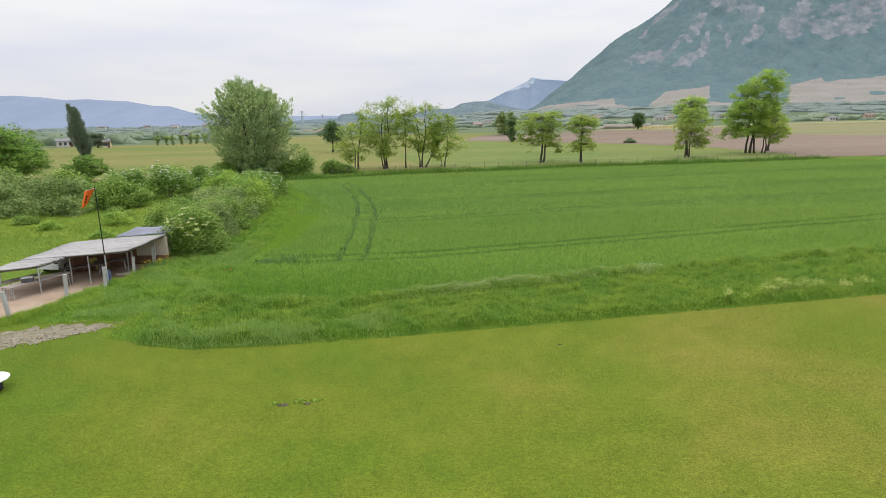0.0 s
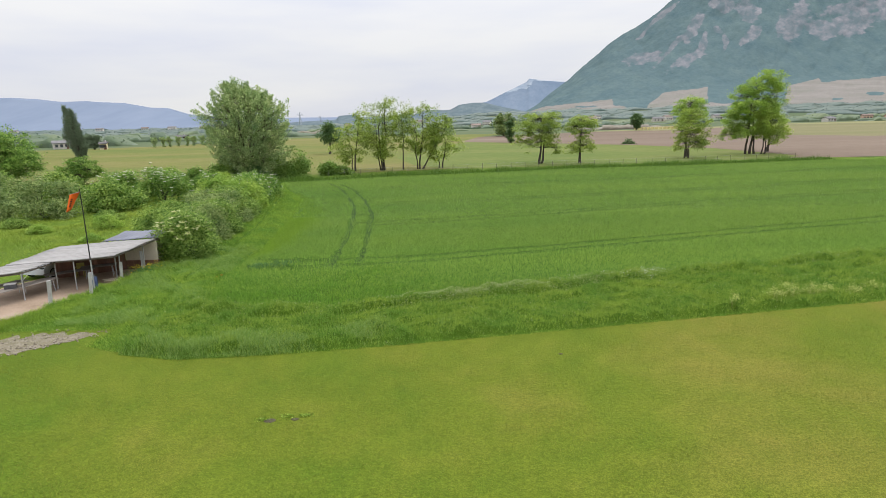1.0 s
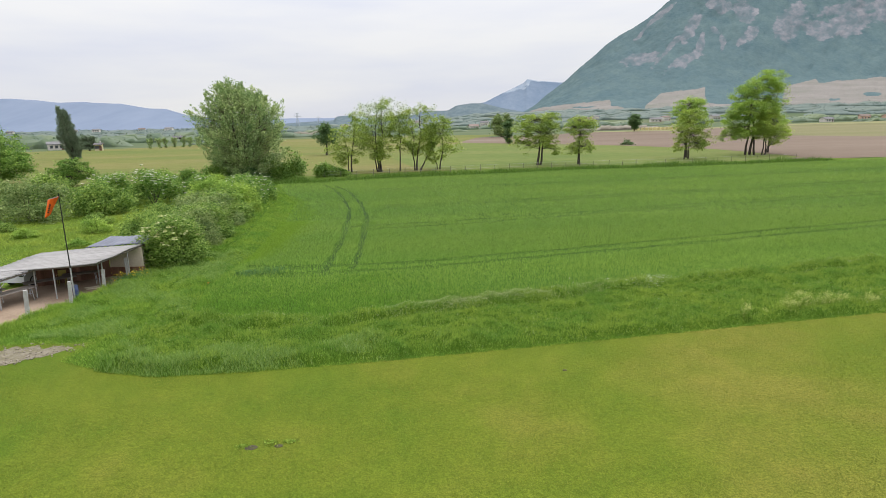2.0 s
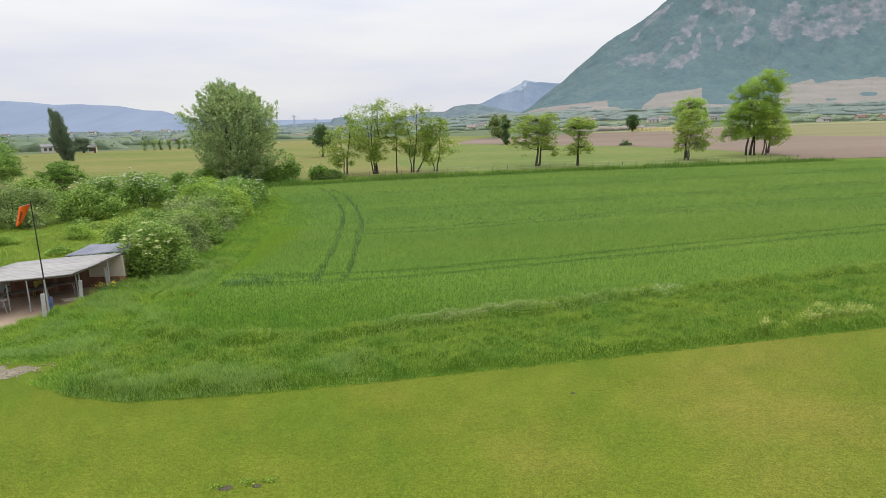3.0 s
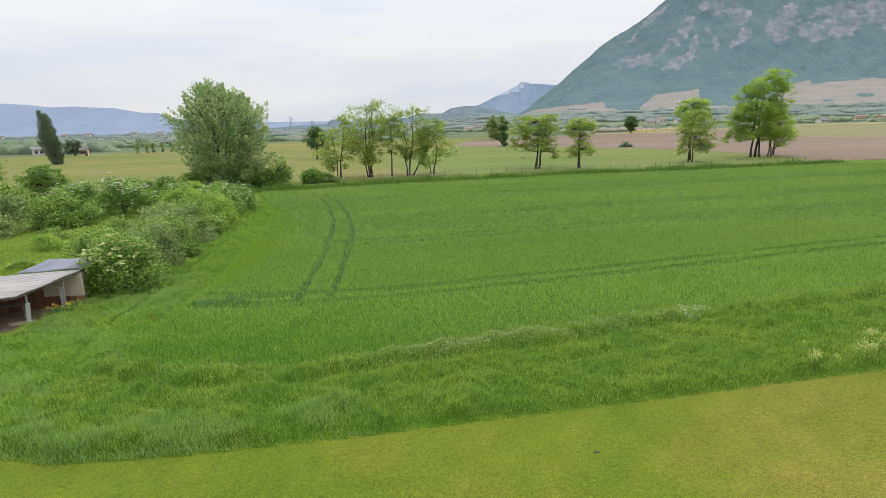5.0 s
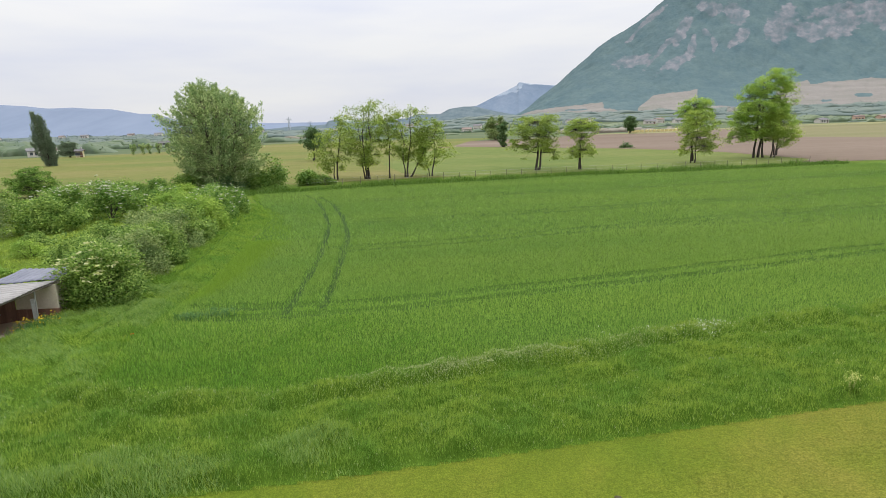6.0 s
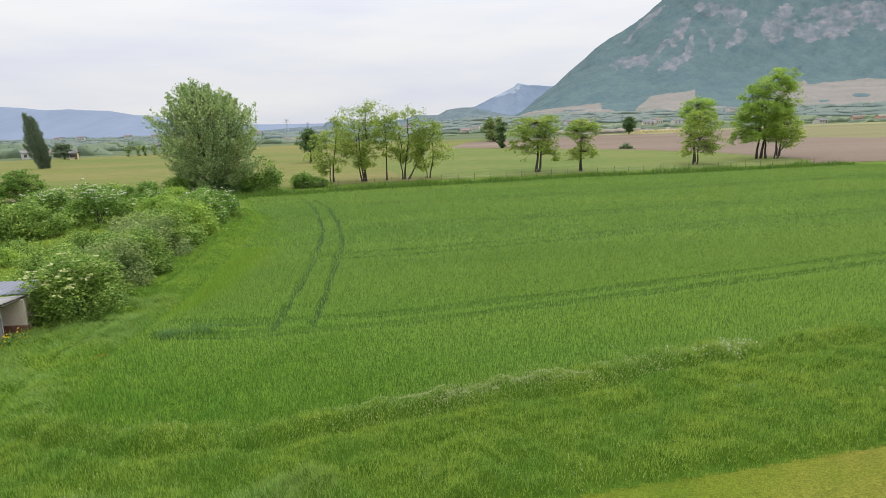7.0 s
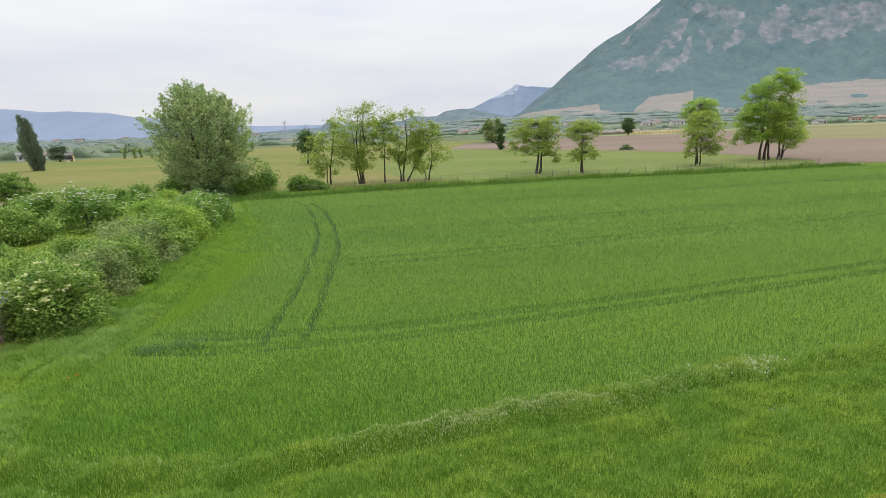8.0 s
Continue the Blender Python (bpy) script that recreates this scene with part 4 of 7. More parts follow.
def hedge_rise(x, y):
    """Height of the long grass between hedge and wheat, combed along the hedge."""
    p = np.stack([x + 0.2 * (y - 40), y * 0.35 + 10], 1)
    q = np.stack([x, y], 1)
    h = 0.05 + 0.28 * lumpy(p, 1.3, 3.0) ** 1.4 + 0.26 * lumpy(q, 1.2, 2.6) ** 1.4 + 0.18 * lumpy(q, 3.4, 0.7) ** 1.5
    return h * np.where(x < -15, np.clip((y - 28.2) / 4.0, 0.06, 1), np.clip((y - 26.5) / 4.5, 0.12, 1)) * np.where(np.abs(x - left_x(y) + 2.0) < 0.3, 0.5, 1.0) * np.clip((left_x(y) + 0.25 - x) / 1.1, 0.05, 1)


def sward_mesh(name, x0, x1, y0, y1, step, rise, keep):
    """The matted body of long grass, as a lumpy sheet."""
    xs, ys = np.arange(x0, x1, step), np.arange(y0, y1, step)
    gx, gy = np.meshgrid(xs, ys)
    gx, gy = gx.ravel(), gy.ravel()
    k = len(xs)
    j, i = np.meshgrid(np.arange(len(ys) - 1), np.arange(k - 1), indexing="ij")
    a = (j * k + i).ravel()
    f = np.stack([a, a + 1, a + 1 + k, a + k], 1)
    ok = keep(gx, gy)
    f = f[ok[f].all(1)]
    used, inv = np.unique(f, return_inverse=True)
    z = np.maximum(rise(gx, gy) * 0.9 - 0.03, 0.018)
    return smooth(np_mesh(name, np.stack([gx, gy, z], 1)[used], inv.reshape(f.shape)))


def in_margin(x, y):
    return (y > mow_y(x) - 0.05) & (y < near_y(x) + 0.2) & (np.abs(x) < 4 + 0.8 * y) & (x > -13.5)


def in_hedge_strip(x, y):
    return (x < left_x(y) + 0.3) & (x > np.interp(y, (25, 30, 36, 41, 80), (-19.5, -21.0, -19.2, -18.9, -22))) & (y > mow_y(x) + 0.1) & ((x > -15.4) | (y > 28.3))


setting("margin_sward", sward_mesh("margin_sward", -13.5, 46, 23.5, 47, 0.16, margin_rise, in_margin), M["grass_mat"], "matted green body of the uncut margin", "grass")
z = margin_rise(pts[:, 0], pts[:, 1])
setting("tall_grass", blades("tall_grass", np.column_stack([pts, z * 0.85 - 0.02]), 0.12 + 0.3 * z * rng.random(len(z)), 0.015, 0.7), M["margin_blade"], "uncut tall grass margin beside the wheat", "grass", "stuff")
to_wheat = near_y(pts[:, 0]) - pts[:, 1]
pick = rng.random(len(pts)) < 0.012 + 1.5 * np.exp(-((to_wheat - 0.6) / 0.4) ** 2) * np.clip(1.2 - np.abs(pts[:, 0] - 4) / 7, 0.06, 1) * lumpy(pts, 0.5, 4.0)
setting("grass_seed_heads", blades("grass_seed_heads", np.column_stack([pts, z * 0.9 + 0.16])[pick], 0.06, 0.022, 1.0, 1), M["seed_head"], "pale ripe seed heads in the grass margin", "grass", "stuff")
# blue-green tussocks at the rounded corner
pts = scatter(60000, -13.6, 1, 24, 30, lambda x, y: (y > mow_y(x)) & (y < mow_y(x) + 1.7 + 0.6 * np.sin(x * 1.3)) & (rng.random(len(x)) < np.clip((lumpy(np.stack([x, y], 1), 0.9, 0.6) + 0.3 * lumpy(np.stack([x, y], 1), 3.1, 2.6) - 0.25 - 0.05 * np.abs(x + 8)) / 0.5, 0, 0.8)))
setting("tussock_grass", blades("tussock_grass", np.column_stack([pts, margin_rise(pts[:, 0], pts[:, 1]) * 0.8]), 0.28, 0.018, 0.9, 1), M["blue_blade"], "blue-green tussocks at the lawn's edge", "grass", "stuff")

# strip between the hedge and the wheat, and the bank before the canopy
pts = scatter(330000, -23, -11, 25.5, 84, lambda x, y: (x < left_x(y) + 0.4) & (x > np.interp(y, (25, 30, 36, 41, 80), (-19.5, -21.0, -19.2, -18.9, -22))) & (y > mow_y(x) + 0.1) & ((x > -15.4) | (y > 28.3)))
z = hedge_rise(pts[:, 0], pts[:, 1])
setting("hedge_sward", sward_mesh("hedge_sward", -22, -11, 25.5, 84, 0.2, hedge_rise, in_hedge_strip), M["grass_mat"], "matted green body of the hedge-side grass", "grass")
setting("hedge_grass", blades("hedge_grass", np.column_stack([pts, z * 0.85 - 0.02]), 0.13 + 0.2 * z, 0.018, 1.0, 1, blow=(-0.15, -0.1)), M["hedge_blade"], "lush tall grass between hedge and wheat", "grass", "stuff")
pts = scatter(120000, -18.5, -12.5, 29, 46, lambda x, y: (x < left_x(y) - 0.2) & (rng.random(len(x)) < 0.45 * np.clip((lumpy(np.stack([x, y], 1), 0.55, 5.2) + 0.35 * lumpy(np.stack([x, y], 1), 1.9, 1.2) - 0.5) / 0.4, 0, 1)))
setting("lodged_grass", blades("lodged_grass", np.column_stack([pts, hedge_rise(pts[:, 0], pts[:, 1]) * 0.9]), 0.2, 0.016, 1.3, 1, blow=(-0.5, -0.45)), M["blue_blade"], "lodged grey-green grass in flattened swirls", "grass", "stuff")

# long grass along the yard's edge, about the post feet
pts = scatter(60000, -24, -16.5, 28, 41, lambda x, y: np.abs(x - 1.05 - np.interp(y, (28, 29.2, 32, 34.3, 37, 41), (-22.6, -21.9, -20.7, -19.7, -19.1, -18.8))) < 0.75)
setting("yard_edge_grass", blades("yard_edge_grass", tufted(pts, 6, 0.06), 0.34, 0.02, 0.9, 1), M["rank_blade"], "long uncut grass along the yard's edge", "grass", "stuff")

# green behind the canopy
pts = scatter(170000, -66, -21, 33, 84, lambda x, y: (x > -8 - 0.8 * y) & (x < np.interp(y, (33, 37, 39, 40.5, 43.4, 43.6), (-29, -26.6, -25.8, -24.5, -24, -20))))
low = np.clip((pts[:, 1] - 41) / 8, 0.25, 1)
setting("weed_meadow", blades("weed_meadow", pts, (0.08 + 0.34 * lumpy(pts, 0.42, 6.0) ** 2.2) * low, 0.045, 1.5, 1), M["meadow_blade"], "lumpy weedy meadow behind the canopy", "grass", "stuff")

TRAM = [[(-7.4, 40.0), (-7.5, 44.3), (-8.1, 54), (-9.6, 66.8), (-12.4, 79.2), (-14.6, 87), (-17.5, 94)],
        [(-5.6, 40.5), (-5.8, 45.5), (-6.1, 49), (-7.1, 61.4), (-9.3, 72.9), (-12.0, 83.5), (-15, 91)],
        [(-12.6, 41.6), (-9, 41.0), (-2, 41.6), (6.7, 43.8), (27.3, 49.9), (60, 58.5), (130, 77)],
        [(-12.8, 39.6), (-9, 39.2), (-2, 40.0), (6.7, 42.3), (27.3, 48.2), (60, 56.8), (130, 75)],
        [(-8, 56.0), (1.6, 57.7), (10.3, 60.2), (25.7, 64.7), (60, 73.5), (130, 91)],
        [(-6, 54.6), (1.6, 56.0), (10.3, 58.5), (25.7, 63.0), (60, 71.8), (130, 89)],
        [(-6, 69.5), (18.8, 73.4), (45.4, 79.6), (130, 100)], [(-6, 67.8), (18.8, 71.6), (45.4, 77.8), (130, 98)],
        [(-8, 86.5), (15, 89.0), (45, 94.5), (120, 112)], [(-8, 84.7), (15, 87.2), (45, 92.7), (120, 110)]]


field = bpy.data.objects["ground_field"]
for n, path in enumerate(TRAM):
    side = [Vector((-(b[1] - a[1]), b[0] - a[0], 0)).normalized() * (0.16 if n > 1 else 0.19) for a, b in zip(path[:-1], path[1:])]
    side.append(side[-1])
    v = [(p[0] + k * o.x, p[1] + k * o.y, 0.02 + 0.003 * n) for p, o in zip(path, side) for k in (-1, 1)]
    part("wheel_rut", np_mesh("wheel_rut", v, [(2 * i, 2 * i + 1, 2 * i + 3, 2 * i + 2) for i in range(len(path) - 1)]), M["rut"], field, "dark tractor wheel rut through the wheat")


def wheat_zone(n, y0, y1, x0, x1, gap):
    p = scatter(n, x0, x1, y0, y1, lambda x, y: (x > left_x(y)) & (y > near_y(np.maximum(x, -12.6))) & (y < far_y(x)) & (np.abs(x) < 6 + 0.82 * y))
    # drilled rows
    c, s = math.cos(AXIS), math.sin(AXIS)
    u, v = p[:, 0] * c + p[:, 1] * s, -p[:, 0] * s + p[:, 1] * c
    row = 0.3 if y1 < 61 else 0.5
    v = np.round(v / row) * row + rng.normal(size=len(v)) * row * 0.3
    p = np.stack([u * c - v * s, u * s + v * c], 1)
    d = np.min([line_gap(p, path) * (0.62 if n > 1 else 1.0) for n, path in enumerate(TRAM)], axis=0)
    worn = 0.15 + 0.95 * lumpy(p, 0.3, 7.0)
    return p[(d > gap * worn) | (rng.random(len(p)) < 0.2)]


def light_band(p):
    """A thin, yellower stretch along the hedge side."""
    wide = np.interp(p[:, 1], (40, 44, 51, 62, 74, 82), (-1.0, 1.0, 3.3, 3.6, 2.4, 0.8))
    return p[:, 0] < left_x(p[:, 1]) + wide * (0.6 + 0.7 * lumpy(p, 0.25, 8.0)) * rng.uniform(0.55, 1.25, len(p))


near_wheat = wheat_zone(900000, 30, 60, -18, 56, 0.42)
light = light_band(near_wheat)
blend = rng.random(len(near_wheat)) < (near_wheat[:, 1] - 40) / 20
mixed = near_wheat[~light & blend]
mixed = mixed[rng.random(len(mixed)) < np.interp(mixed[:, 1], (40, 60), (1.0, 0.16))]
setting("wheat_between", blades("wheat_between", mixed, np.interp(mixed[:, 1], (40, 60), (0.2, 0.24)), np.interp(mixed[:, 1], (40, 60), (0.021, 0.042)), np.interp(mixed[:, 1], (40, 60), (0.7, 1.0)), z=0.14), M["wheat_far"], "dense young green wheat in drilled rows", "wheat", "stuff")
close = near_wheat[~light & ~blend]
lush = rng.random(len(close)) < np.clip(1.15 - (close[:, 1] - 31) / 9 - np.clip(close[:, 0] + 4, 0, 40) / 9 + 0.5 * (lumpy(close, 0.5, 2.2) - 0.5), 0, 1)
setting("wheat_lush", blades("wheat_lush", close[lush], 0.15 + 0.1 * lumpy(close[lush], 1.1, 3.0), 0.022, 0.8, z=0.12), M["wheat_lush"], "lush dark green wheat at the field's corner", "wheat", "stuff")
setting("wheat", blades("wheat", close[~lush], 0.15 + 0.06 * lumpy(close[~lush], 0.3, 9.0), 0.018, 0.42, z=0.14), M["wheat_blade"], "dense young green wheat in drilled rows", "wheat", "stuff")
far_wheat = wheat_zone(430000, 60, 126, -26, 112, 0.36)
light_far = light_band(far_wheat)
setting("wheat_beyond", blades("wheat_beyond", far_wheat[~light_far], 0.24, 0.042, 1.0, z=0.14), M["wheat_far"], "dense young green wheat in drilled rows", "wheat", "stuff")
thin = np.concatenate([near_wheat[light], far_wheat[light_far]])
setting("wheat_thin", blades("wheat_thin", thin, 0.2, 0.032, 1.0, z=0.06), M["wheat_light"], "thin yellow-green wheat near the hedge", "wheat", "stuff")

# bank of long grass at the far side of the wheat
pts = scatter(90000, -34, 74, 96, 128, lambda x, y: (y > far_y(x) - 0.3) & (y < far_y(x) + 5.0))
setting("bank_grass", blades("bank_grass", pts, 0.3 + 0.9 * lumpy(pts, 0.45, 3.3) ** 2 + 0.35 * lumpy(pts, 1.5, 2.3) ** 2, 0.09, 0.9), M["bank_blade"], "long green grass bank below the trees, darkened as shaded", "grass", "stuff")

# ---- hedge along the field ----
CREAM = ("pale_flower", 60, 0.16)
HEDGE = [(-17.9, 42.8, 3.1, 4.0, 4.0, "leaf_shrub", ("pale_flower", 46, 0.26)), (-19.2, 45.4, 2.9, 4.6, 4.4, "leaf_shrub", ("pale_flower", 16, 0.24)), (-19.3, 48.6, 2.8, 5.0, 4.6, "leaf_grey", None), (-21.6, 47.6, 2.9, 4.6, 5.0, "leaf_shrub", None),
         (-19.6, 52.2, 2.8, 5.0, 5.0, "leaf_shrub", None), (-20.2, 56.6, 2.9, 5.2, 5.4, "leaf_grey", None), (-23.0, 54.0, 2.6, 4.6, 5.4, "leaf_shrub", None), (-20.8, 61.4, 3.0, 5.2, 5.4, "leaf_shrub", None), (-21.6, 66.2, 3.1, 5.4, 5.6, "leaf_bright", None),
         (-24.4, 62.0, 2.6, 5.0, 6.0, "leaf_grey", None), (-22.2, 71.4, 3.3, 5.4, 5.6, "leaf_mid", ("white_petal", 60, 0.18)), (-22.8, 77.0, 3.1, 5.6, 6.0, "leaf_mid", ("white_petal", 110, 0.18)), (-26.2, 72.0, 3.0, 5.5, 6.0, "leaf_bright", None)]
for i, (x, y, h, w, d, leaf, bl) in enumerate(HEDGE):
    words = {"leaf_shrub": "green elder bush", "leaf_grey": "grey-green sallow bush", "leaf_bright": "yellow-green bush", "leaf_mid": "dark green hawthorn bush"}[leaf]
    shrub("hedge_bush", x, y, h * 1.1, w * 1.1, d * 1.2, words + (" with cream flower heads" if bl else "") + " in the field hedge", leaf, 24, 15500 if y < 60 else 9500, 0.14 if y < 60 else 0.21, 40 + i, bl, "hedge bushes", "shrub")

# ---- scrub behind the canopy ----
SCRUB = [(-49, 64, 4.0, 9, 7, "leaf_grey", None, 4), (-42.5, 65.5, 4.2, 9, 7, "leaf_grey", None, 4), (-52.5, 73, 4.4, 10, 7, "leaf_grey", None, 4), (-37.5, 70, 3.4, 6, 6, "leaf_shrub", None, 4), (-47, 76, 4.2, 8, 6, "leaf_shrub", CREAM, 4),
         (-41, 78, 4.0, 8, 6, "leaf_mid", ("white_petal", 90, 0.2), 4), (-34.6, 76.5, 4.2, 8, 7, "leaf_mid", ("white_petal", 150, 0.2), 4), (-30.4, 79, 3.2, 5, 5, "leaf_mid", ("white_petal", 60, 0.2), 4),
         (-28.5, 74.5, 2.2, 3.6, 3.6, "leaf_shrub", None, 4), (-31.2, 57.4, 1.3, 3.2, 2.4, "leaf_bright", None, 2), (-25.6, 60.5, 1.6, 4, 3, "leaf_shrub", None, 2)]
LOW_SCRUB = [
         (-58, 80, 4.0, 9, 7, "leaf_shrub", None, 4), (-38.5, 96, 2.8, 5, 4, "leaf_mid", None, 3), (-43, 99, 2.2, 4, 4, "leaf_mid", None, 3), (-37, 84, 3.6, 6, 5, "leaf_shrub", None, 3), (-28, 88, 2.6, 5, 5, "leaf_mid", ("white_petal", 30, 0.2), 3),
         (-36.5, 55.5, 0.8, 2.4, 2, "leaf_bright", None, 1), (-41, 59, 1.0, 3.0, 2, "leaf_shrub", None, 1), (-29.0, 50.5, 0.7, 2.0, 1.6, "leaf_bright", None, 1), (-34, 63, 1.1, 3.4, 2.6, "leaf_shrub", None, 1), (-28.2, 65, 1.0, 3, 2.4, "leaf_bright", None, 1),
         (-33.0, 92, 2.4, 5, 4, "leaf_bright", None, 3), (-66, 88, 4.4, 10, 8, "leaf_shrub", CREAM, 4)]
for i, (x, y, h, w, d, leaf, bl, k) in enumerate(SCRUB + LOW_SCRUB):
    words = {"leaf_shrub": "mid-green thicket bush", "leaf_grey": "grey-green willow scrub", "leaf_bright": "bright green low bush", "leaf_mid": "dark green thicket bush"}[leaf]
    shrub("scrub_bush", x, y, h, w, d, words + (" flecked with white flowers" if bl else "") + " in weedy meadow", leaf, 18, 1600 * max(k, 2), 0.24 if k > 2 else 0.12, 80 + i, bl, "scrub bushes", "shrub")

# ---- trees ----
plume_tree("tree", -32.4, 105, 17.2, ((0, 0.05, 0.2, 0.38, 0.55, 0.75, 0.86, 0.94, 1), (4.6, 5.2, 6.3, 7.0, 7.8, 6.9, 4.6, 2.5, 0.8)), "large bushy grey-green tree leafed down to the ground", "leaf_poplar", 1000, 66, 2.3, 0.27, 12, 0.2, 11, peaks=((-1.8, 0.0), (-0.3, 1.0), (2.6, 0.4), (-3.0, -0.5), (0.7, -0.6)))
for i, (x, y, h, w, leaf) in enumerate(((-25.0, 106.5, 5.4, 4.4, "leaf_mid"), (-28.6, 106, 3.9, 5.0, "leaf_mid"), (-31.5, 103, 3.0, 6.0, "leaf_dark"), (-20.2, 110.5, 2.4, 3.6, "leaf_mid"), (-17.6, 111, 1.5, 2.6, "leaf_shrub"), (-36.5, 102, 3.2, 5.0, "leaf_mid"))):
    shrub("bush", x, y, h, w, w * 0.8, "dense green bush at the corner of the wheat field", leaf, 14, 3500, 0.3, 130 + i, None, "field corner bushes", "shrub")
AIRY = "airy yellow-green tree with thin dark stems"
tree("tree", -17.0, 119, 11.0, 8.4, AIRY, "leaf_airy", 2, 0.22, 34, 34, 0.27, 0.037, "round", 0.35, 0.16, 21, "field edge trees")
tree("tree", -11.4, 118.5, 13.6, 10.0, "taller " + AIRY, "leaf_airy", 4, 0.22, 60, 36, 0.27, 0.034, "vase", 0.35, 0.18, 22, "field edge trees")
tree("tree", -7.5, 119, 11.0, 4.6, "slender " + AIRY, "leaf_airy", 1, 0.4, 18, 22, 0.27, 0.050, "round", 0.3, 0.14, 23, "field edge trees")
tree("tree", -4.6, 119.5, 12.4, 8.0, AIRY, "leaf_airy", 2, 0.26, 36, 30, 0.27, 0.037, "vase", 0.35, 0.17, 24, "field edge trees")
tree("tree", -3.8, 119.7, 9.4, 6.0, "leaning " + AIRY, "leaf_airy", 1, 0.36, 24, 28, 0.27, 0.050, "round", 0.35, 0.15, 25, "field edge trees", lean=(0.62, 0.0))
tree("tree", -0.2, 120.5, 10.2, 8.4, AIRY, "leaf_airy", 2, 0.22, 32, 34, 0.27, 0.037, "round", 0.35, 0.13, 26, "field edge trees")
lobe_tree("tree", 20.0, 125.8, [(-0.9, 0, 8.7, 4.2, 1.8), (2.2, 0, 9.2, 2.3, 1.5), (-3.4, 0, 6.8, 2.5, 2.1), (2.3, 0.2, 6.7, 2.8, 2.1), (-0.2, 0.6, 6.6, 2.8, 1.8), (-2.6, -0.8, 4.0, 1.6, 1.7), (3.2, -0.6, 3.6, 1.5, 1.9), (-4.4, 0, 4.8, 1.3, 1.4), (0.2, -1.0, 4.7, 2.6, 1.5), (1.6, 0.8, 4.4, 2.2, 1.6)], "spreading yellow-green tree with forked dark trunk", "leaf_airy", ((-0.2, 0), (0.35, 0.2)), 330, 40, 0.25, 0.46, 0.24, 27, "field edge trees")
lobe_tree("tree", 27.6, 124.2, [(0.5, 0, 8.6, 2.8, 1.4), (-0.9, 0.2, 7.4, 2.1, 1.4), (2.2, 0, 7.8, 1.5, 1.4), (0.4, 0, 6.0, 2.0, 1.3), (0.9, -0.2, 3.7, 2.5, 1.5), (-1.3, -0.3, 3.4, 1.5, 1.3)], "airy yellow-green tree with thin dark stems", "leaf_airy", ((0, 0), (0.4, 0.15)), 240, 36, 0.24, 0.45, 0.15, 28, "field edge trees")
lobe_tree("tree", 51.8, 131, [(1.2, 0, 7.6, 4.2, 2.4), (0.6, 0.4, 9.4, 2.8, 1.5), (-1.5, -0.4, 5.6, 2.4, 2.2), (3.4, 0, 4.4, 2.2, 2.4), (-2.2, -0.6, 2.9, 1.3, 1.5), (0.6, -0.8, 5.2, 2.6, 2.0), (1.6, -1.0, 3.3, 2.5, 1.5), (-0.9, -0.9, 3.5, 1.8, 1.4)], "full yellow-green tree with two thin stems", "leaf_airy", ((-0.3, 0), (0.5, 0.1)), 230, 48, 0.25, 0.5, 0.14, 29, "field edge trees")
lobe_tree("tree", 53.8, 136, [(0.2, 0, 11.6, 3.2, 1.6), (-1.4, 0, 10.2, 2.2, 1.6), (2.0, 0, 9.8, 2.4, 1.6), (0.4, 0, 8.2, 2.6, 1.6)], "fresh green tree with rounded top", "leaf_bright", ((0, 0), (0.4, 0.2)), 130, 60, 0.27, 0.5, 0.16, 30, "field edge trees")
lobe_tree("tree", 70.0, 140.5, [(3.4, 0, 17.2, 3.0, 2.1), (1.5, 0, 15.0, 4.4, 2.6), (-2.5, 0.5, 13.0, 3.3, 2.9), (-0.6, -0.6, 10.2, 5.2, 3.0), (4.8, 0.5, 13.0, 2.7, 3.4), (-4.7, 0, 7.0, 2.7, 2.5), (-6.6, -0.3, 4.7, 1.4, 1.3), (-1.2, -0.8, 5.9, 3.4, 1.9), (4.0, 0.8, 10.0, 3.0, 2.6), (-3.2, -0.5, 9.6, 3.0, 2.2), (-2.9, -1.4, 5.0, 2.7, 1.8), (1.7, -1.6, 4.9, 2.3, 1.7)], "tall fresh green tree with layered leafy crown", "leaf_bright", ((-0.9, 0), (0.2, 0.3), (1.0, -0.2)), 430, 84, 0.27, 0.55, 0.28, 31, "field edge trees")
lobe_tree("tree", 71.9, 139.2, [(1.7, 0, 7.2, 3.9, 2.4), (2.9, 0, 4.4, 2.9, 2.3), (0.6, 0, 9.2, 2.9, 1.5), (5.0, 0.2, 5.2, 1.3, 2.0), (-0.6, -0.3, 5.6, 1.9, 1.5)], "lower fresh yellow-green tree beside taller trunks", "leaf_lime", ((0.2, 0), (0.9, 0.2)), 230, 60, 0.26, 0.5, 0.2, 32, "field edge trees")

tree("tree", 77.4, 147, 16.0, 8.0, "half-bare tree with sparse young leaves", "leaf_airy", 2, 0.35, 40, 14, 0.26, 0.06, "vase", 0.1, 0.22, 34, "field edge trees")
tree("tree", -34, 187, 9.0, 8.0, "dark round-crowned walnut tree standing in the meadow", "leaf_dark", 1, 0.42, 24, 36, 0.5, 0.07, "broad", 0.2, 0.3, 35)
tree("tree", 27.0, 241, 9.5, 5.0, "dark ivy-clad pollard trunk with upright shoots", "leaf_dark", 3, 0.05, 20, 30, 0.6, 0.06, "vase", 0.0, 0.3, 36)
tree("tree", 34, 332, 12.0, 15.0, "pale feathery willow in the meadow", "leaf_grey", 3, 0.1, 40, 22, 0.8, 0.05, "broad", 0.1, 0.4, 37)
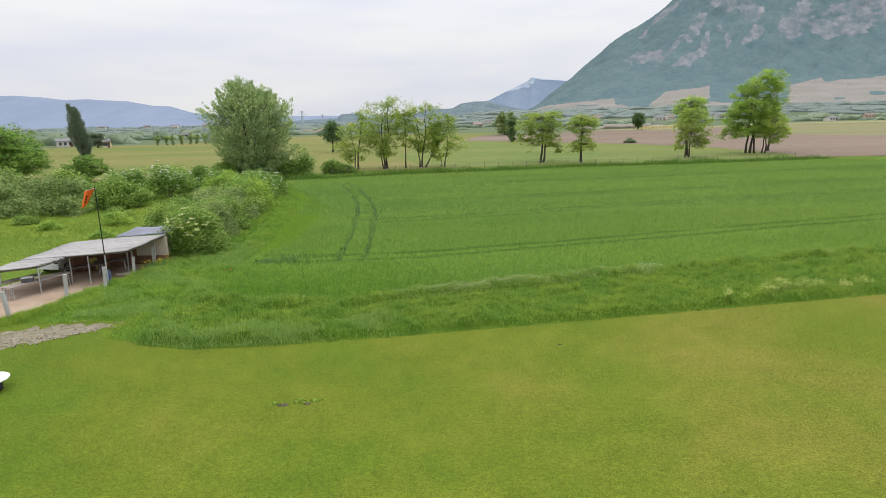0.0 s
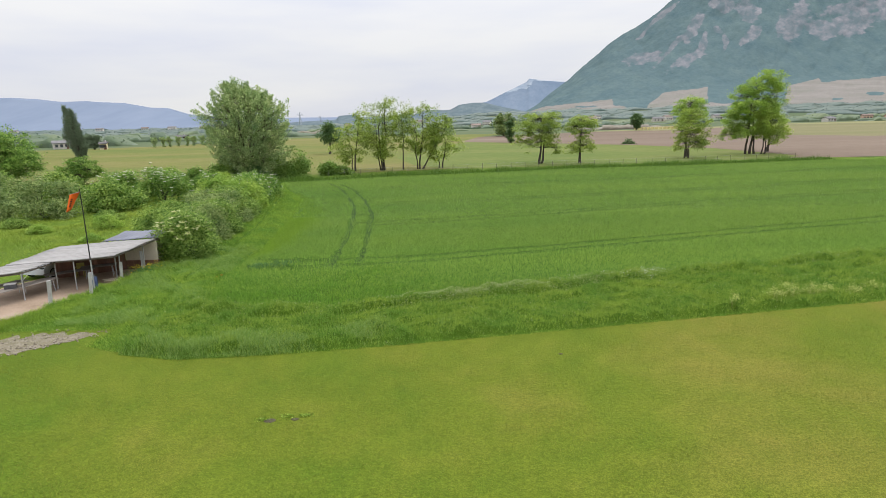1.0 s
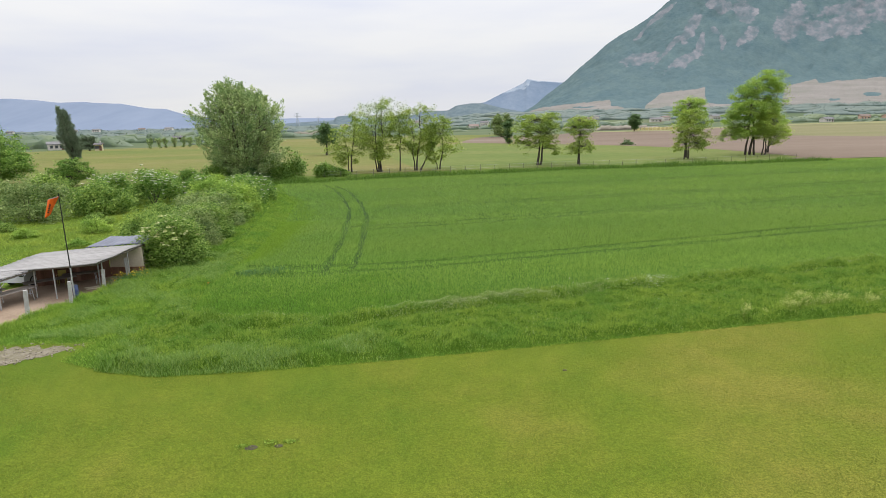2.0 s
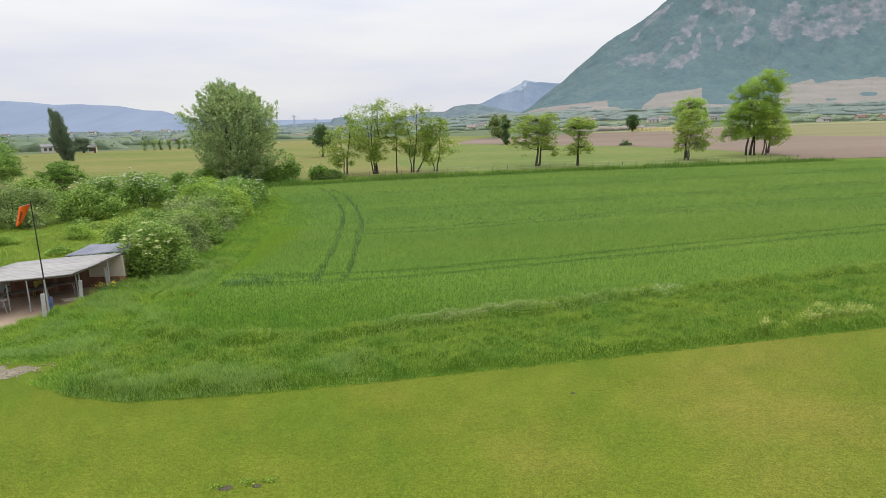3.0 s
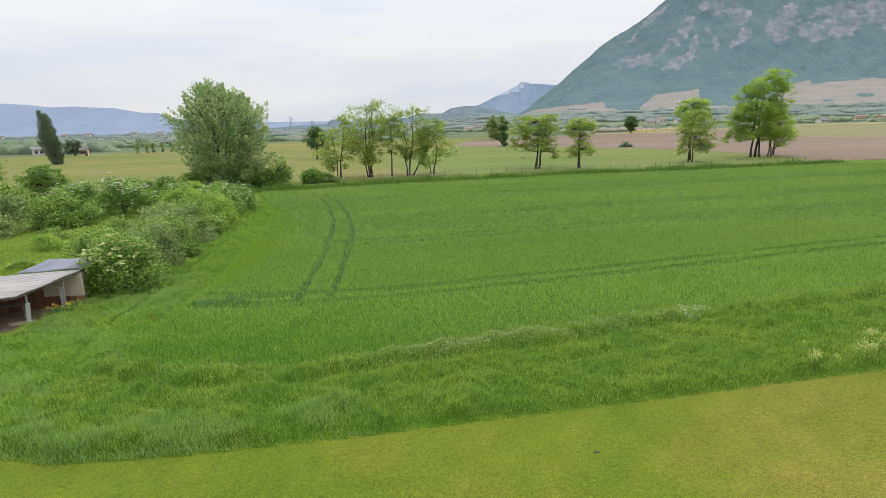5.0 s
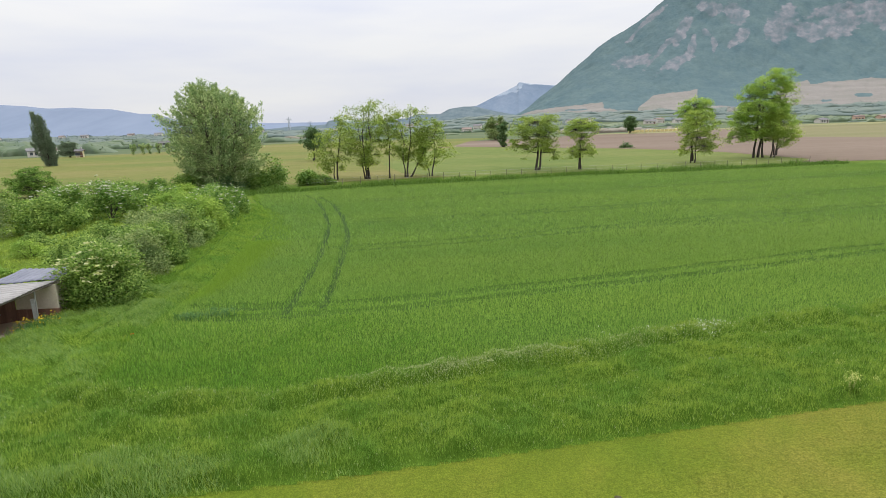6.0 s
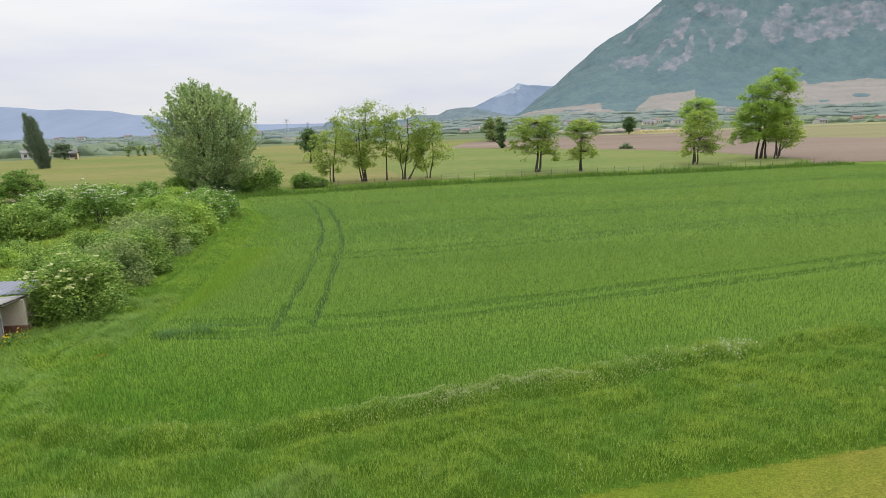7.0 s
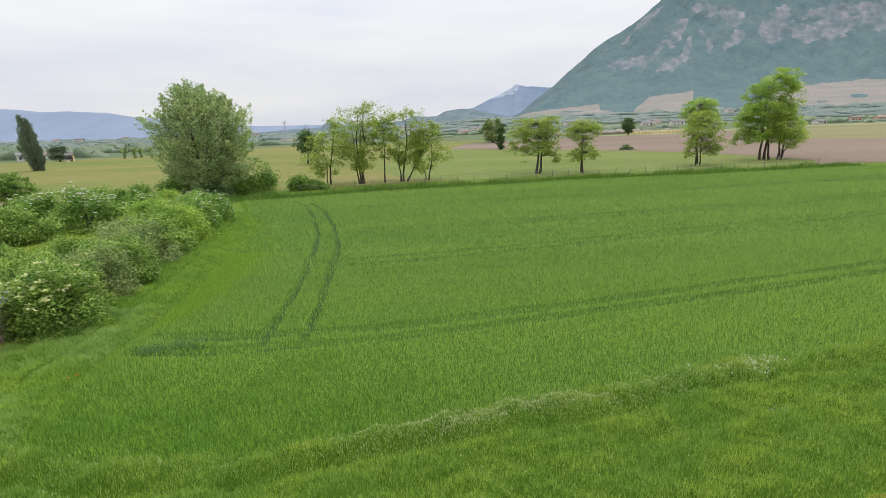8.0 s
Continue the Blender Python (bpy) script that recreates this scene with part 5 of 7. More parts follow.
tree("tree", 124, 392, 10.0, 8.5, "dark green round tree at the field's end", "leaf_dark", 1, 0.2, 24, 34, 0.8, 0.07, "round", 0.1, 0.3, 38)
shrub("bush", 62, 204, 1.7, 4.6, 2.0, "low dark bush between meadow and plough", "leaf_dark", 8, 700, 0.4, 160)
lobe_tree("tree", -79, 107, [(0, 0, 6.0, 9.0, 4.3), (5.2, -2, 4.4, 6.0, 3.4), (-5, 0, 5, 7, 4), (2, -3, 7.6, 6.0, 2.6), (8.2, -2, 3.3, 3.2, 2.4), (4, -5, 2.7, 5, 2.4), (-2, -5, 3.5, 6, 3)], "broad dense dark green tree", "leaf_mid", ((-1, 0), (0.6, 0.4), (1.2, -0.8)), 700, 74, 0.3, 0.6, 0.35, 41)
lobe_tree("tree", -61.4, 105, [(0, 0, 3.6, 2.7, 1.4), (-1.6, -0.5, 2.5, 2.2, 1.5), (1.7, -0.5, 2.5, 2.2, 1.6), (0, -1, 1.6, 3.0, 1.4)], "small round dark green tree above the scrub", "leaf_mid", ((-0.2, 0), (0.3, 0.1)), 150, 60, 0.24, 0.38, 0.12, 42)
plume_tree("poplar", -119.4, 203, 17.2, ((0, 0.08, 0.18, 0.3, 0.45, 0.6, 0.75, 0.88, 1), (0.5, 1.3, 2.3, 2.8, 2.9, 2.6, 2.2, 1.5, 0.5)), "tall narrow dark grey-green poplar in the meadow", "leaf_poplar_dark", 300, 60, 2.6, 0.34, 4, 0.22, 43, category="poplar tree", peaks=((-0.7, 0), (1.4, 0)), lean=(-0.13, 0), rise=2.2, slim=0.11)
plume_tree("poplar", -118.6, 204, 8.2, ((0, 0.1, 0.25, 0.5, 0.75, 0.9, 1), (0.3, 0.9, 1.4, 1.6, 1.3, 0.8, 0.3)), "shorter grey-green poplar shoot beside a tall one", "leaf_poplar_dark", 120, 56, 2.0, 0.34, 2, 0.14, 44, category="poplar tree", rise=2.0, slim=0.12)
lobe_tree("tree", -157.5, 279, [(0, 0, 5.6, 3.4, 2.0), (-1.6, -0.6, 4.0, 2.8, 2.2), (1.8, -0.6, 3.8, 2.8, 2.2), (0, -1.5, 2.4, 3.8, 1.8)], "dark round tree beside a farmhouse", "leaf_poplar_dark", ((-0.2, 0), (0.3, 0.2)), 140, 40, 0.5, 0.6, 0.25, 45)
orchard = plume_tree("orchard_tree", -134.5, 288, 5.4, ((0, 0.3, 0.34, 0.55, 0.8, 1), (0.1, 0.15, 1.1, 1.8, 1.7, 0.7)), "pollarded tree in a straight far row", "leaf_poplar", 60, 26, 1.1, 0.36, 1, 0.22, 46, "row of pollards", slim=0.2)
for k in range(1, 17):
    copy_thing(orchard, pose(-134.5 + 2.75 * k + 0.5 * math.sin(k * 2.1), 288 + 2.6 * k, 0, 0, 0, 67 * k))


# ---- fence along the field's far side ----
fence = thing("fence", pose(0, 0, 0), "old wire fence on grey wooden posts at the meadow's edge", "fence")
stake = tubes("post", [([(0, 0, -0.2), (0, 0, 0.6), (0, 0, 1.25)], [0.06, 0.055, 0.05])], 6)
stake.materials.append(M["post_wood"])
fence_pts = []
for k in range(34):
    x = -20 + 2.75 * k
    y = float(far_y(x)) + 9.5 - 0.02 * x + 0.4 * math.sin(k * 1.9)
    fence_pts.append((x, y))
    ob = new("post", stake)
    ob.parent = fence
    ob.matrix_basis = pose(x, y, 0, 4 * math.sin(k * 5.1), 4 * math.cos(k * 3.3), 40 * k) @ Matrix.Diagonal((0.8, 0.8, 0.85 + 0.08 * math.sin(k * 2.7), 1))
for z in (0.55, 1.05):
    tube_part("wire", fence, M["steel"], [([(x, y, z) for x, y in fence_pts], [0.006] * len(fence_pts))], "thin rusted wire", 4)


# ---- mountains ----
def interp_smooth(v, xs, ys):
    return np.interp(v, xs, ys)


def fractal(x, y, seed, octaves=5):
    out, amp, f = np.zeros_like(x), 1.0, 1.0
    for o in range(octaves):
        a, b = 1.3 * o + seed, 2.1 * o - seed
        out += amp * np.sin(x * f * math.cos(a) + y * f * math.sin(a) + b + 1.6 * np.sin(y * f * 0.7 + a)) * np.cos(y * f * math.cos(b) - x * f * math.sin(b) + a)
        amp, f = amp * 0.52, f * 2.03
    return out


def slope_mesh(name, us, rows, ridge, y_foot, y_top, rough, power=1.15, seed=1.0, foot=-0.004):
    """A mountainside fitted to the camera's view: for each bearing (x over y) a slope from its foot to the ridge height
    (z over y).
    """
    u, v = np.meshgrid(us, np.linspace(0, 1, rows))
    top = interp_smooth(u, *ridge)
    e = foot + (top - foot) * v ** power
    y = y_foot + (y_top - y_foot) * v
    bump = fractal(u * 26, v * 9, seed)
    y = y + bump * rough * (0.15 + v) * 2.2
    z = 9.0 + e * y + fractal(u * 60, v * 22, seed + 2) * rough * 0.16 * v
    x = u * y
    k = len(us)
    back = np.stack([x[-1] * 1.15, y[-1] * 1.15, np.full(k, -60.0)], 1)
    verts = np.concatenate([np.stack([x.ravel(), y.ravel(), z.ravel()], 1), back])
    j, i = np.meshgrid(np.arange(rows), np.arange(k - 1), indexing="ij")
    a = (j * k + i).ravel()
    faces = np.stack([a, a + 1, a + 1 + k, a + k], 1)
    me = smooth(np_mesh(name, verts, faces))
    return me, u, e, v


def paint(me, attr, values, extra):
    layer = me.attributes.new(attr, "FLOAT", "POINT")
    layer.data.foreach_set("value", np.concatenate([values.ravel(), np.zeros(extra)]).astype(np.float32))


def rugged(a, b, kind, octaves=6):
    """Natural roughness by place, for arrays."""
    out = np.empty(a.size)
    for i, (p, q) in enumerate(zip(a.ravel(), b.ravel())):
        out[i] = noise.fractal((p, q, 3.7), 0.9, 2.1, octaves) if kind == "fractal" else noise.ridged_multi_fractal((p, q, 1.3), 0.9, 2.1, octaves, 1.0, 2.0)
    return out.reshape(a.shape)


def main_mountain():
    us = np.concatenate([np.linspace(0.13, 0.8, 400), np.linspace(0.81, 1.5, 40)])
    # skyline height by bearing, shaped to fit the camera's view
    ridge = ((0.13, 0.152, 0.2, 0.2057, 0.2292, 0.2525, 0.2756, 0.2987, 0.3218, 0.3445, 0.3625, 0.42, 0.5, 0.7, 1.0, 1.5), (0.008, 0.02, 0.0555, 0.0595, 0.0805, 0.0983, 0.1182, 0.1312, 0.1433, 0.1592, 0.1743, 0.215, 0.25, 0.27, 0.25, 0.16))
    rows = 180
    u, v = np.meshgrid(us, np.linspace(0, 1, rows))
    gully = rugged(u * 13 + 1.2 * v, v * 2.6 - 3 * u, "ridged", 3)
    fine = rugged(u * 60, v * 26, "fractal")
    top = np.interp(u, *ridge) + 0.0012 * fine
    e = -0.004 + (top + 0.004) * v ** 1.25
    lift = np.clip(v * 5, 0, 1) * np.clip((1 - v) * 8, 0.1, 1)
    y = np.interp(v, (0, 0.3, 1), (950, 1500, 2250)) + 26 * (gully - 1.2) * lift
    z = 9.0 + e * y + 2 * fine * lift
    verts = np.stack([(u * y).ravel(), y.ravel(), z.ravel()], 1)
    k = len(us)
    j, i = np.meshgrid(np.arange(rows - 1), np.arange(k - 1), indexing="ij")
    a = (j * k + i).ravel()
    me = smooth(np_mesh("mountain", verts, np.stack([a, a + 1, a + 1 + k, a + k], 1)))
    # cliffs, placed to fit the camera's view: bearing, height, half-widths and tilt, on the upper face
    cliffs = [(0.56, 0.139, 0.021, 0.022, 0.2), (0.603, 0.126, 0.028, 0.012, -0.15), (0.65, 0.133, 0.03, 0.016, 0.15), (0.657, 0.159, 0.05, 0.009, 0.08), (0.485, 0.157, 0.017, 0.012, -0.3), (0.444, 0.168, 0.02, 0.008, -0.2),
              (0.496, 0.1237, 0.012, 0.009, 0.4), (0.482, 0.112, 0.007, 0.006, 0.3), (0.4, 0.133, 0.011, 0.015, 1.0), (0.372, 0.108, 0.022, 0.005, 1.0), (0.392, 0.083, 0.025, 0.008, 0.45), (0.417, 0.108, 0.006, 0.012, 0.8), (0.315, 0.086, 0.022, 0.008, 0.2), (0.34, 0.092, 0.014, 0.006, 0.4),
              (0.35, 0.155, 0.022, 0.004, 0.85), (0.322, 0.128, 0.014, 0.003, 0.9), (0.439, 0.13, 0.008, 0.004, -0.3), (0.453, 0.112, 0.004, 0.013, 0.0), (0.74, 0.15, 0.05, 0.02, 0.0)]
    n = rugged(u * 55, e * 90, "fractal")
    broad = rugged(u * 24 + 7, e * 34, "fractal")
    streak = rugged(u * 120 + 50 * e, e * 80 - u * 20, "fractal")
    ledge = rugged(u * 36 - e * 30, e * 210 + u * 30, "fractal")
    crack = rugged(u * 52 + e * 40, e * 90 - u * 34, "ridged", 5) - 1.1
    rock = np.zeros_like(u)
    for cu, ce, ru, re, tilt in cliffs:
        d = np.sqrt(((u - cu + 0.006 * broad) / ru) ** 2 + ((e - ce - tilt * (u - cu) + 0.005 * broad + 0.0016 * n) / re) ** 2)
        rock = np.maximum(rock, np.clip(1.3 - 0.62 * d, 0, 1))
    rock = np.clip(rock + (0.2 * n + 0.12 * streak + 0.14 * ledge + 0.1 * crack) * (rock > 0.05) - 0.04, 0, 1) * (v > 0.1)
    # vineyard plots, fitted to the camera's view: an upper edge by bearing
    upper = np.interp(u, (0.13, 0.161, 0.277, 0.279, 0.29, 0.31, 0.334, 0.335, 0.359, 0.43, 0.431, 0.456, 0.5, 0.556, 0.557, 0.607, 0.612, 0.66, 0.71, 0.85, 1.5), (0.006, 0.0185, 0.0285, 0.019, 0.0165, 0.0125, 0.0125, 0.018, 0.0365, 0.044, 0.019, 0.0175, 0.014, 0.014, 0.0415, 0.053, 0.0465, 0.0495, 0.0535, 0.04, 0.02))
    vines = np.clip((upper + 0.0008 * n - e) / 0.0015, 0, 1)
    for cu, ce, ru, re in ((0.425, 0.02, 0.012, 0.0035), (0.64, 0.019, 0.008, 0.002), (0.7, 0.026, 0.014, 0.003), (0.235, 0.017, 0.02, 0.0012)):
        vines *= ((u - cu + 0.004 * n) / ru) ** 2 + ((e - ce) / re) ** 2 > 1
    paint(me, "rock", rock, 0)
    paint(me, "vines", vines, 0)
    # rock shading by vertex, drives the rock's colour ramp
    paint(me, "crag_shade", np.clip(0.2 + 0.14 * streak + 0.14 * ledge + 0.16 * crack, 0, 0.5), 0)
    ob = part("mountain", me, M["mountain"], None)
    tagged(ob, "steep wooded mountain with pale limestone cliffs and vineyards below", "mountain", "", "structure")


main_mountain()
R = ((0.0, 0.03, 0.075, 0.107, 0.123, 0.138, 0.143, 0.17, 0.197, 0.3, 0.5), (0.012, 0.02, 0.0282, 0.0434, 0.0505, 0.0576, 0.0628, 0.0587, 0.0563, 0.05, 0.03))
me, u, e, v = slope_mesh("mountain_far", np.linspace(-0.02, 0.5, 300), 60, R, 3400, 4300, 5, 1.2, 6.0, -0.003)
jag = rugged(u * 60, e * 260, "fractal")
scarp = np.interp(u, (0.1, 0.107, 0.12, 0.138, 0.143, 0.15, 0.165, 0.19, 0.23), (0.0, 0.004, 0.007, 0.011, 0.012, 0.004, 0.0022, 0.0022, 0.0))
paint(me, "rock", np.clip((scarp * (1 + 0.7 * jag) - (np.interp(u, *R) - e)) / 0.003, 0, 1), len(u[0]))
paint(me, "crag_shade", 0.3 + 0.25 * jag, len(u[0]))
tagged(part("mountain_far", me, M["far_peak"], None), "distant limestone peak with a tilted top, haze in its colour", "mountain", "", "structure")
R = ((-0.3, -0.22, -0.17, -0.165, -0.14, -0.135, -0.1, -0.04, -0.021, 0.0, 0.015, 0.029, 0.052, 0.07, 0.09, 0.13, 0.2), (0.0, 0.004, 0.006, 0.0115, 0.0125, 0.007, 0.006, 0.012, 0.018, 0.0165, 0.017, 0.0245, 0.0275, 0.027, 0.022, 0.013, 0.0))
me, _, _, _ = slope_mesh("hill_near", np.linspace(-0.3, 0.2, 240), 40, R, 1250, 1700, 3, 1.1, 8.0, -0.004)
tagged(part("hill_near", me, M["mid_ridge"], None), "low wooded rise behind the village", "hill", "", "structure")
R = ((-1.6, -1.1, -0.8, -0.711, -0.69, -0.648, -0.61, -0.57, -0.549, -0.51, -0.468, -0.44, -0.406, -0.385, -0.369, -0.33, -0.25, -0.1, 0.05, 0.2), (0.05, 0.06, 0.058, 0.0525, 0.0525, 0.0495, 0.044, 0.0445, 0.0425, 0.04, 0.032, 0.0305, 0.0195, 0.0165, 0.015, 0.014, 0.0105, 0.009, 0.006, 0.003))
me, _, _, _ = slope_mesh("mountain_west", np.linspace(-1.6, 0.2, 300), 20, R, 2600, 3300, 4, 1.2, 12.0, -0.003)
tagged(part("mountain_west", me, M["far_ridge"], None), "long low mountain ridge across the valley, coloured blue for haze", "mountain", "", "structure")
# land behind the camera closes the valley round
R = ((-2.6, -1.5, -0.5, 0.5, 1.5, 2.6), (0.02, 0.06, 0.04, 0.05, 0.07, 0.02))
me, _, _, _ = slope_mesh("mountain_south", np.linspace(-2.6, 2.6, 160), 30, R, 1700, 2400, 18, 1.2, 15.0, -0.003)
ob = tagged(part("mountain_south", me, M["mid_ridge"], None), "wooded ridge closing the valley, coloured blue for haze", "mountain", "", "structure")
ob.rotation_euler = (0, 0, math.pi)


# ---- far houses ----
def house(name, x, y, w, d, h, turn, wall, roof, label, windows=3, pitch=0.42):
    k = 0.68 if y > 880 or wall == "house_wall_warm" else 0.78
    w, d, h = w * k, d * k, h * k
    root = thing(name, pose(x, y, float(ground_z(x, y)) - 0.1, 0, 0, turn), label, "house", "valley houses")
    bm = box(bmesh.new(), 0, 0, 0, w, d, h)
    rise = d / 2 * pitch * 2 * 0.5
    for sx in (-w / 2, w / 2):
        a, b, c = (bm.verts.new(p) for p in ((sx, -d / 2, h), (sx, d / 2, h), (sx, 0, h + rise)))
        bm.faces.new((a, b, c))
    part("wall", bm, M[wall], root)
    bm = bmesh.new()
    over, th = 0.5, 0.25
    for s in (-1, 1):
        q = [(-w / 2 - over, s * (d / 2 + over), h - over * pitch), (w / 2 + over, s * (d / 2 + over), h - over * pitch), (w / 2 + over, 0, h + rise), (-w / 2 - over, 0, h + rise)]
        lo = [bm.verts.new(p) for p in q]
        hi = [bm.verts.new((p[0], p[1], p[2] + th)) for p in q]
        bm.faces.new(lo)
        bm.faces.new(hi)
        for i in range(4):
            bm.faces.new((lo[i], lo[(i + 1) % 4], hi[(i + 1) % 4], hi[i]))
    roof_ob = part("roof", bm, M[roof], root)
    box_part("chimney", roof_ob, M["concrete"], w * 0.22, d * 0.12, h + rise * 0.5, 0.7, 0.6, rise * 0.5 + 1.0, 0, 0)
    for i in range(windows):
        for z in ((1.0, 3.6) if h > 4.5 else (1.0,)):
            win = box_part("window", root, M["window_dark"], -w / 2 + w * (i + 0.7) / (windows + 0.4), -d / 2 - 0.03, z, 1.2, 0.1, 1.3, 0, 0)
            box_part("sill", win, M["concrete"], -w / 2 + w * (i + 0.7) / (windows + 0.4), -d / 2 - 0.1, z - 0.12, 1.4, 0.25, 0.1, 0, 0)
    box_part("door", root, M["planks"], w * 0.36, -d / 2 - 0.03, 0.1, 1.1, 0.1, 2.1, 0, 0)
    return root


white_tile = "white house with red-brown tiled roof among trees"
white_grey = "white house with grey roof among trees"
VILLAGE = (
        (470, 640, 24, 11, 5.2, 8, "house_wall_warm", "roof_tile", "peach-coloured house with orange tiled roof"),
        (452, 655, 14, 9, 5.5, -12, "house_wall_warm", "roof_tile", "peach-coloured house with orange tiled roof"),
        (427, 566, 17, 8, 3.0, 2, "house_wall", "roof_grey", "long low white barn with a grey roof"),
        (352, 560, 12, 9, 3.6, 14, "house_wall", "roof_grey", "low grey-roofed farm shed by the field"),
        (36, 640, 12, 9, 4.8, 10, "house_wall", "roof_tile", white_tile), (52, 700, 11, 9, 5.6, -18, "house_wall", "roof_grey", white_grey), (66, 660, 13, 9, 4.0, 5, "house_wall", "roof_grey", white_grey),
        (78, 720, 12, 9, 5.2, 24, "house_wall", "roof_tile", white_tile), (168, 750, 13, 9, 5.2, 15, "house_wall", "roof_grey", white_grey), (180, 738, 12, 8, 4.8, -8, "house_wall", "roof_tile", white_tile), (192, 762, 11, 9, 5.4, 30, "house_wall", "roof_grey", white_grey))
VILLAGE_EAST = (
        (246, 700, 16, 9, 4.2, -4, "house_wall", "roof_grey", white_grey), (264, 720, 12, 9, 5.0, 18, "house_wall", "roof_tile", white_tile), (282, 705, 18, 10, 4.0, 6, "house_wall", "roof_grey", white_grey), (304, 735, 12, 9, 5.4, -15, "house_wall", "roof_tile", white_tile),
        (322, 720, 13, 9, 5.0, 9, "house_wall", "roof_grey", white_grey), (452, 930, 17, 12, 9.0, 25, "house_wall", "roof_grey", "tall pale house with grey roof below the vineyards"))
VILLAGE_WEST = (
        (-30, 860, 12, 9, 5.2, 10, "house_wall", "roof_tile", white_tile), (-62, 900, 12, 9, 5.4, -20, "house_wall", "roof_grey", white_grey), (-120, 800, 11, 9, 5.4, 8, "house_wall", "roof_tile", white_tile),
        (-186, 301, 9, 6, 3.8, 35, "house_wall", "roof_grey", "pale farmhouse with a steep grey roof behind poplars"), (-152, 277, 3.4, 3.4, 3.6, 12, "house_wall_yellow", "roof_grey", "small pale yellow farmhouse beside a dark tree"),
        (-196, 330, 9, 6, 2.6, -12, "house_wall", "roof_tile", "low farm shed with red-brown roof"), (-190, 450, 9, 6, 3.0, 5, "house_wall", "roof_grey", "white field shed by a wood"),
        (-560, 1010, 16, 10, 7.0, 8, "house_wall", "roof_grey", white_grey), (-620, 1050, 14, 10, 6.0, -20, "house_wall", "roof_tile", white_tile), (-500, 1040, 15, 10, 6.0, 14, "house_wall", "roof_tile", white_tile), (-450, 1030, 18, 10, 6.5, 4, "house_wall", "roof_grey", white_grey),
        (-410, 1060, 13, 9, 6.0, -8, "house_wall", "roof_tile", white_tile), (-350, 1050, 14, 9, 6.0, 20, "house_wall", "roof_grey", white_grey), (-290, 1060, 14, 9, 6.0, -14, "house_wall", "roof_tile", white_tile), (-680, 980, 15, 10, 7.0, 11, "house_wall", "roof_grey", white_grey))
VILLAGE += VILLAGE_EAST + VILLAGE_WEST
for x, y, w, d, h, turn, wall, roof, label in VILLAGE:
    house("house", x, y, w, d, h, turn, wall, roof, label)


# ---- far woods ----
def woods(name, label, belts, leaf, seed=5, size=1.0):
    """Far tree belts, joined: each is a canopy of crown domes between two bearings from the camera (x over y), with
    gaps, ragged tops and a bulging front.
    """
    g = np.random.default_rng(seed)
    vs, fs, base = [], [], 0
    for u0, u1, y0, deep, h, crown, gap in belts:
        cols, rows = int((u1 - u0) * y0 / (crown * 0.22)) + 2, 9
        us = np.linspace(u0, u1, cols)
        depth = np.array([0.0, 0.0, 0.03, 0.1, 0.22, 0.4, 0.6, 0.8, 1.0])
        share = np.array([0.0, 0.45, 0.75, 0.92, 1.0, 1.0, 1.0, 0.95, 0.6])
        drift = 0.06 * y0 * np.sin(us * 21 + seed) * 0.3 + 4 * np.sin(us * 130 + 2 * seed)
        stand = np.array([0.5 + 0.6 * noise.noise((u * y0 / (crown * 7), y0 * 0.31, seed)) for u in us])
        stand = np.clip((stand - gap) / 0.2, 0.0, 1)
        # belts are lowered along the camera's line of sight to each house
        for x, y, w, *_ in VILLAGE:
            if y0 < y + 4:
                stand *= np.where(np.abs(us - x / y) < 0.6 * w / y, 0.5, 1)
        for r in range(rows):
            yy = y0 + drift + depth[r] * deep
            xx = us * yy
            dome = np.array([noise.voronoi((a / crown, b / crown, seed))[0][0] for a, b in zip(xx, yy)])
            dome = np.sqrt(np.clip(1 - (dome / 0.95) ** 2, 0.02, 1))
            tall = 0.72 + 0.75 * np.array([noise.noise((a / (crown * 2.2), b / (crown * 2.2), 3.0)) for a in xx for b in (y0,)])
            z = ground_z(xx, yy) - 0.2 + h * share[r] * tall * (0.5 + 0.5 * dome) * stand
            vs.append(np.stack([xx, yy - (crown * 0.3 * dome if r < 4 else 0), z], 1))
        j, i = np.meshgrid(np.arange(rows - 1), np.arange(cols - 1), indexing="ij")
        a = (base + j * cols + i).ravel()
        quads = np.stack([a, a + 1, a + 1 + cols, a + cols], 1)
        stocked = (stand[:-1] > 0.02) | (stand[1:] > 0.02)
        quads = quads[np.tile(stocked, rows - 1)]
        fs += [quads[:, [0, 1, 2]], quads[:, [0, 2, 3]]]
        top = np.concatenate(vs[-rows + 1:-2])
        base += rows * cols
        pick = top[np.tile(stand > 0.3, rows - 3)]
        pick = pick[g.random(len(pick)) < 0.2]
        m = len(pick)
        p = pick + g.normal(size=(m, 3)) * crown * 0.08
        a, b = g.normal(size=(2, m, 3)) * size * crown * 0.09
        vs.append(np.stack([p - a, p + b, p + a], 1).reshape(-1, 3))
        fs.append(np.arange(3 * m).reshape(m, 3) + base)
        base += 3 * m
    setting(name, smooth(np_mesh(name, np.concatenate(vs), np.concatenate(fs))), M[leaf], label, "woods", "stuff")


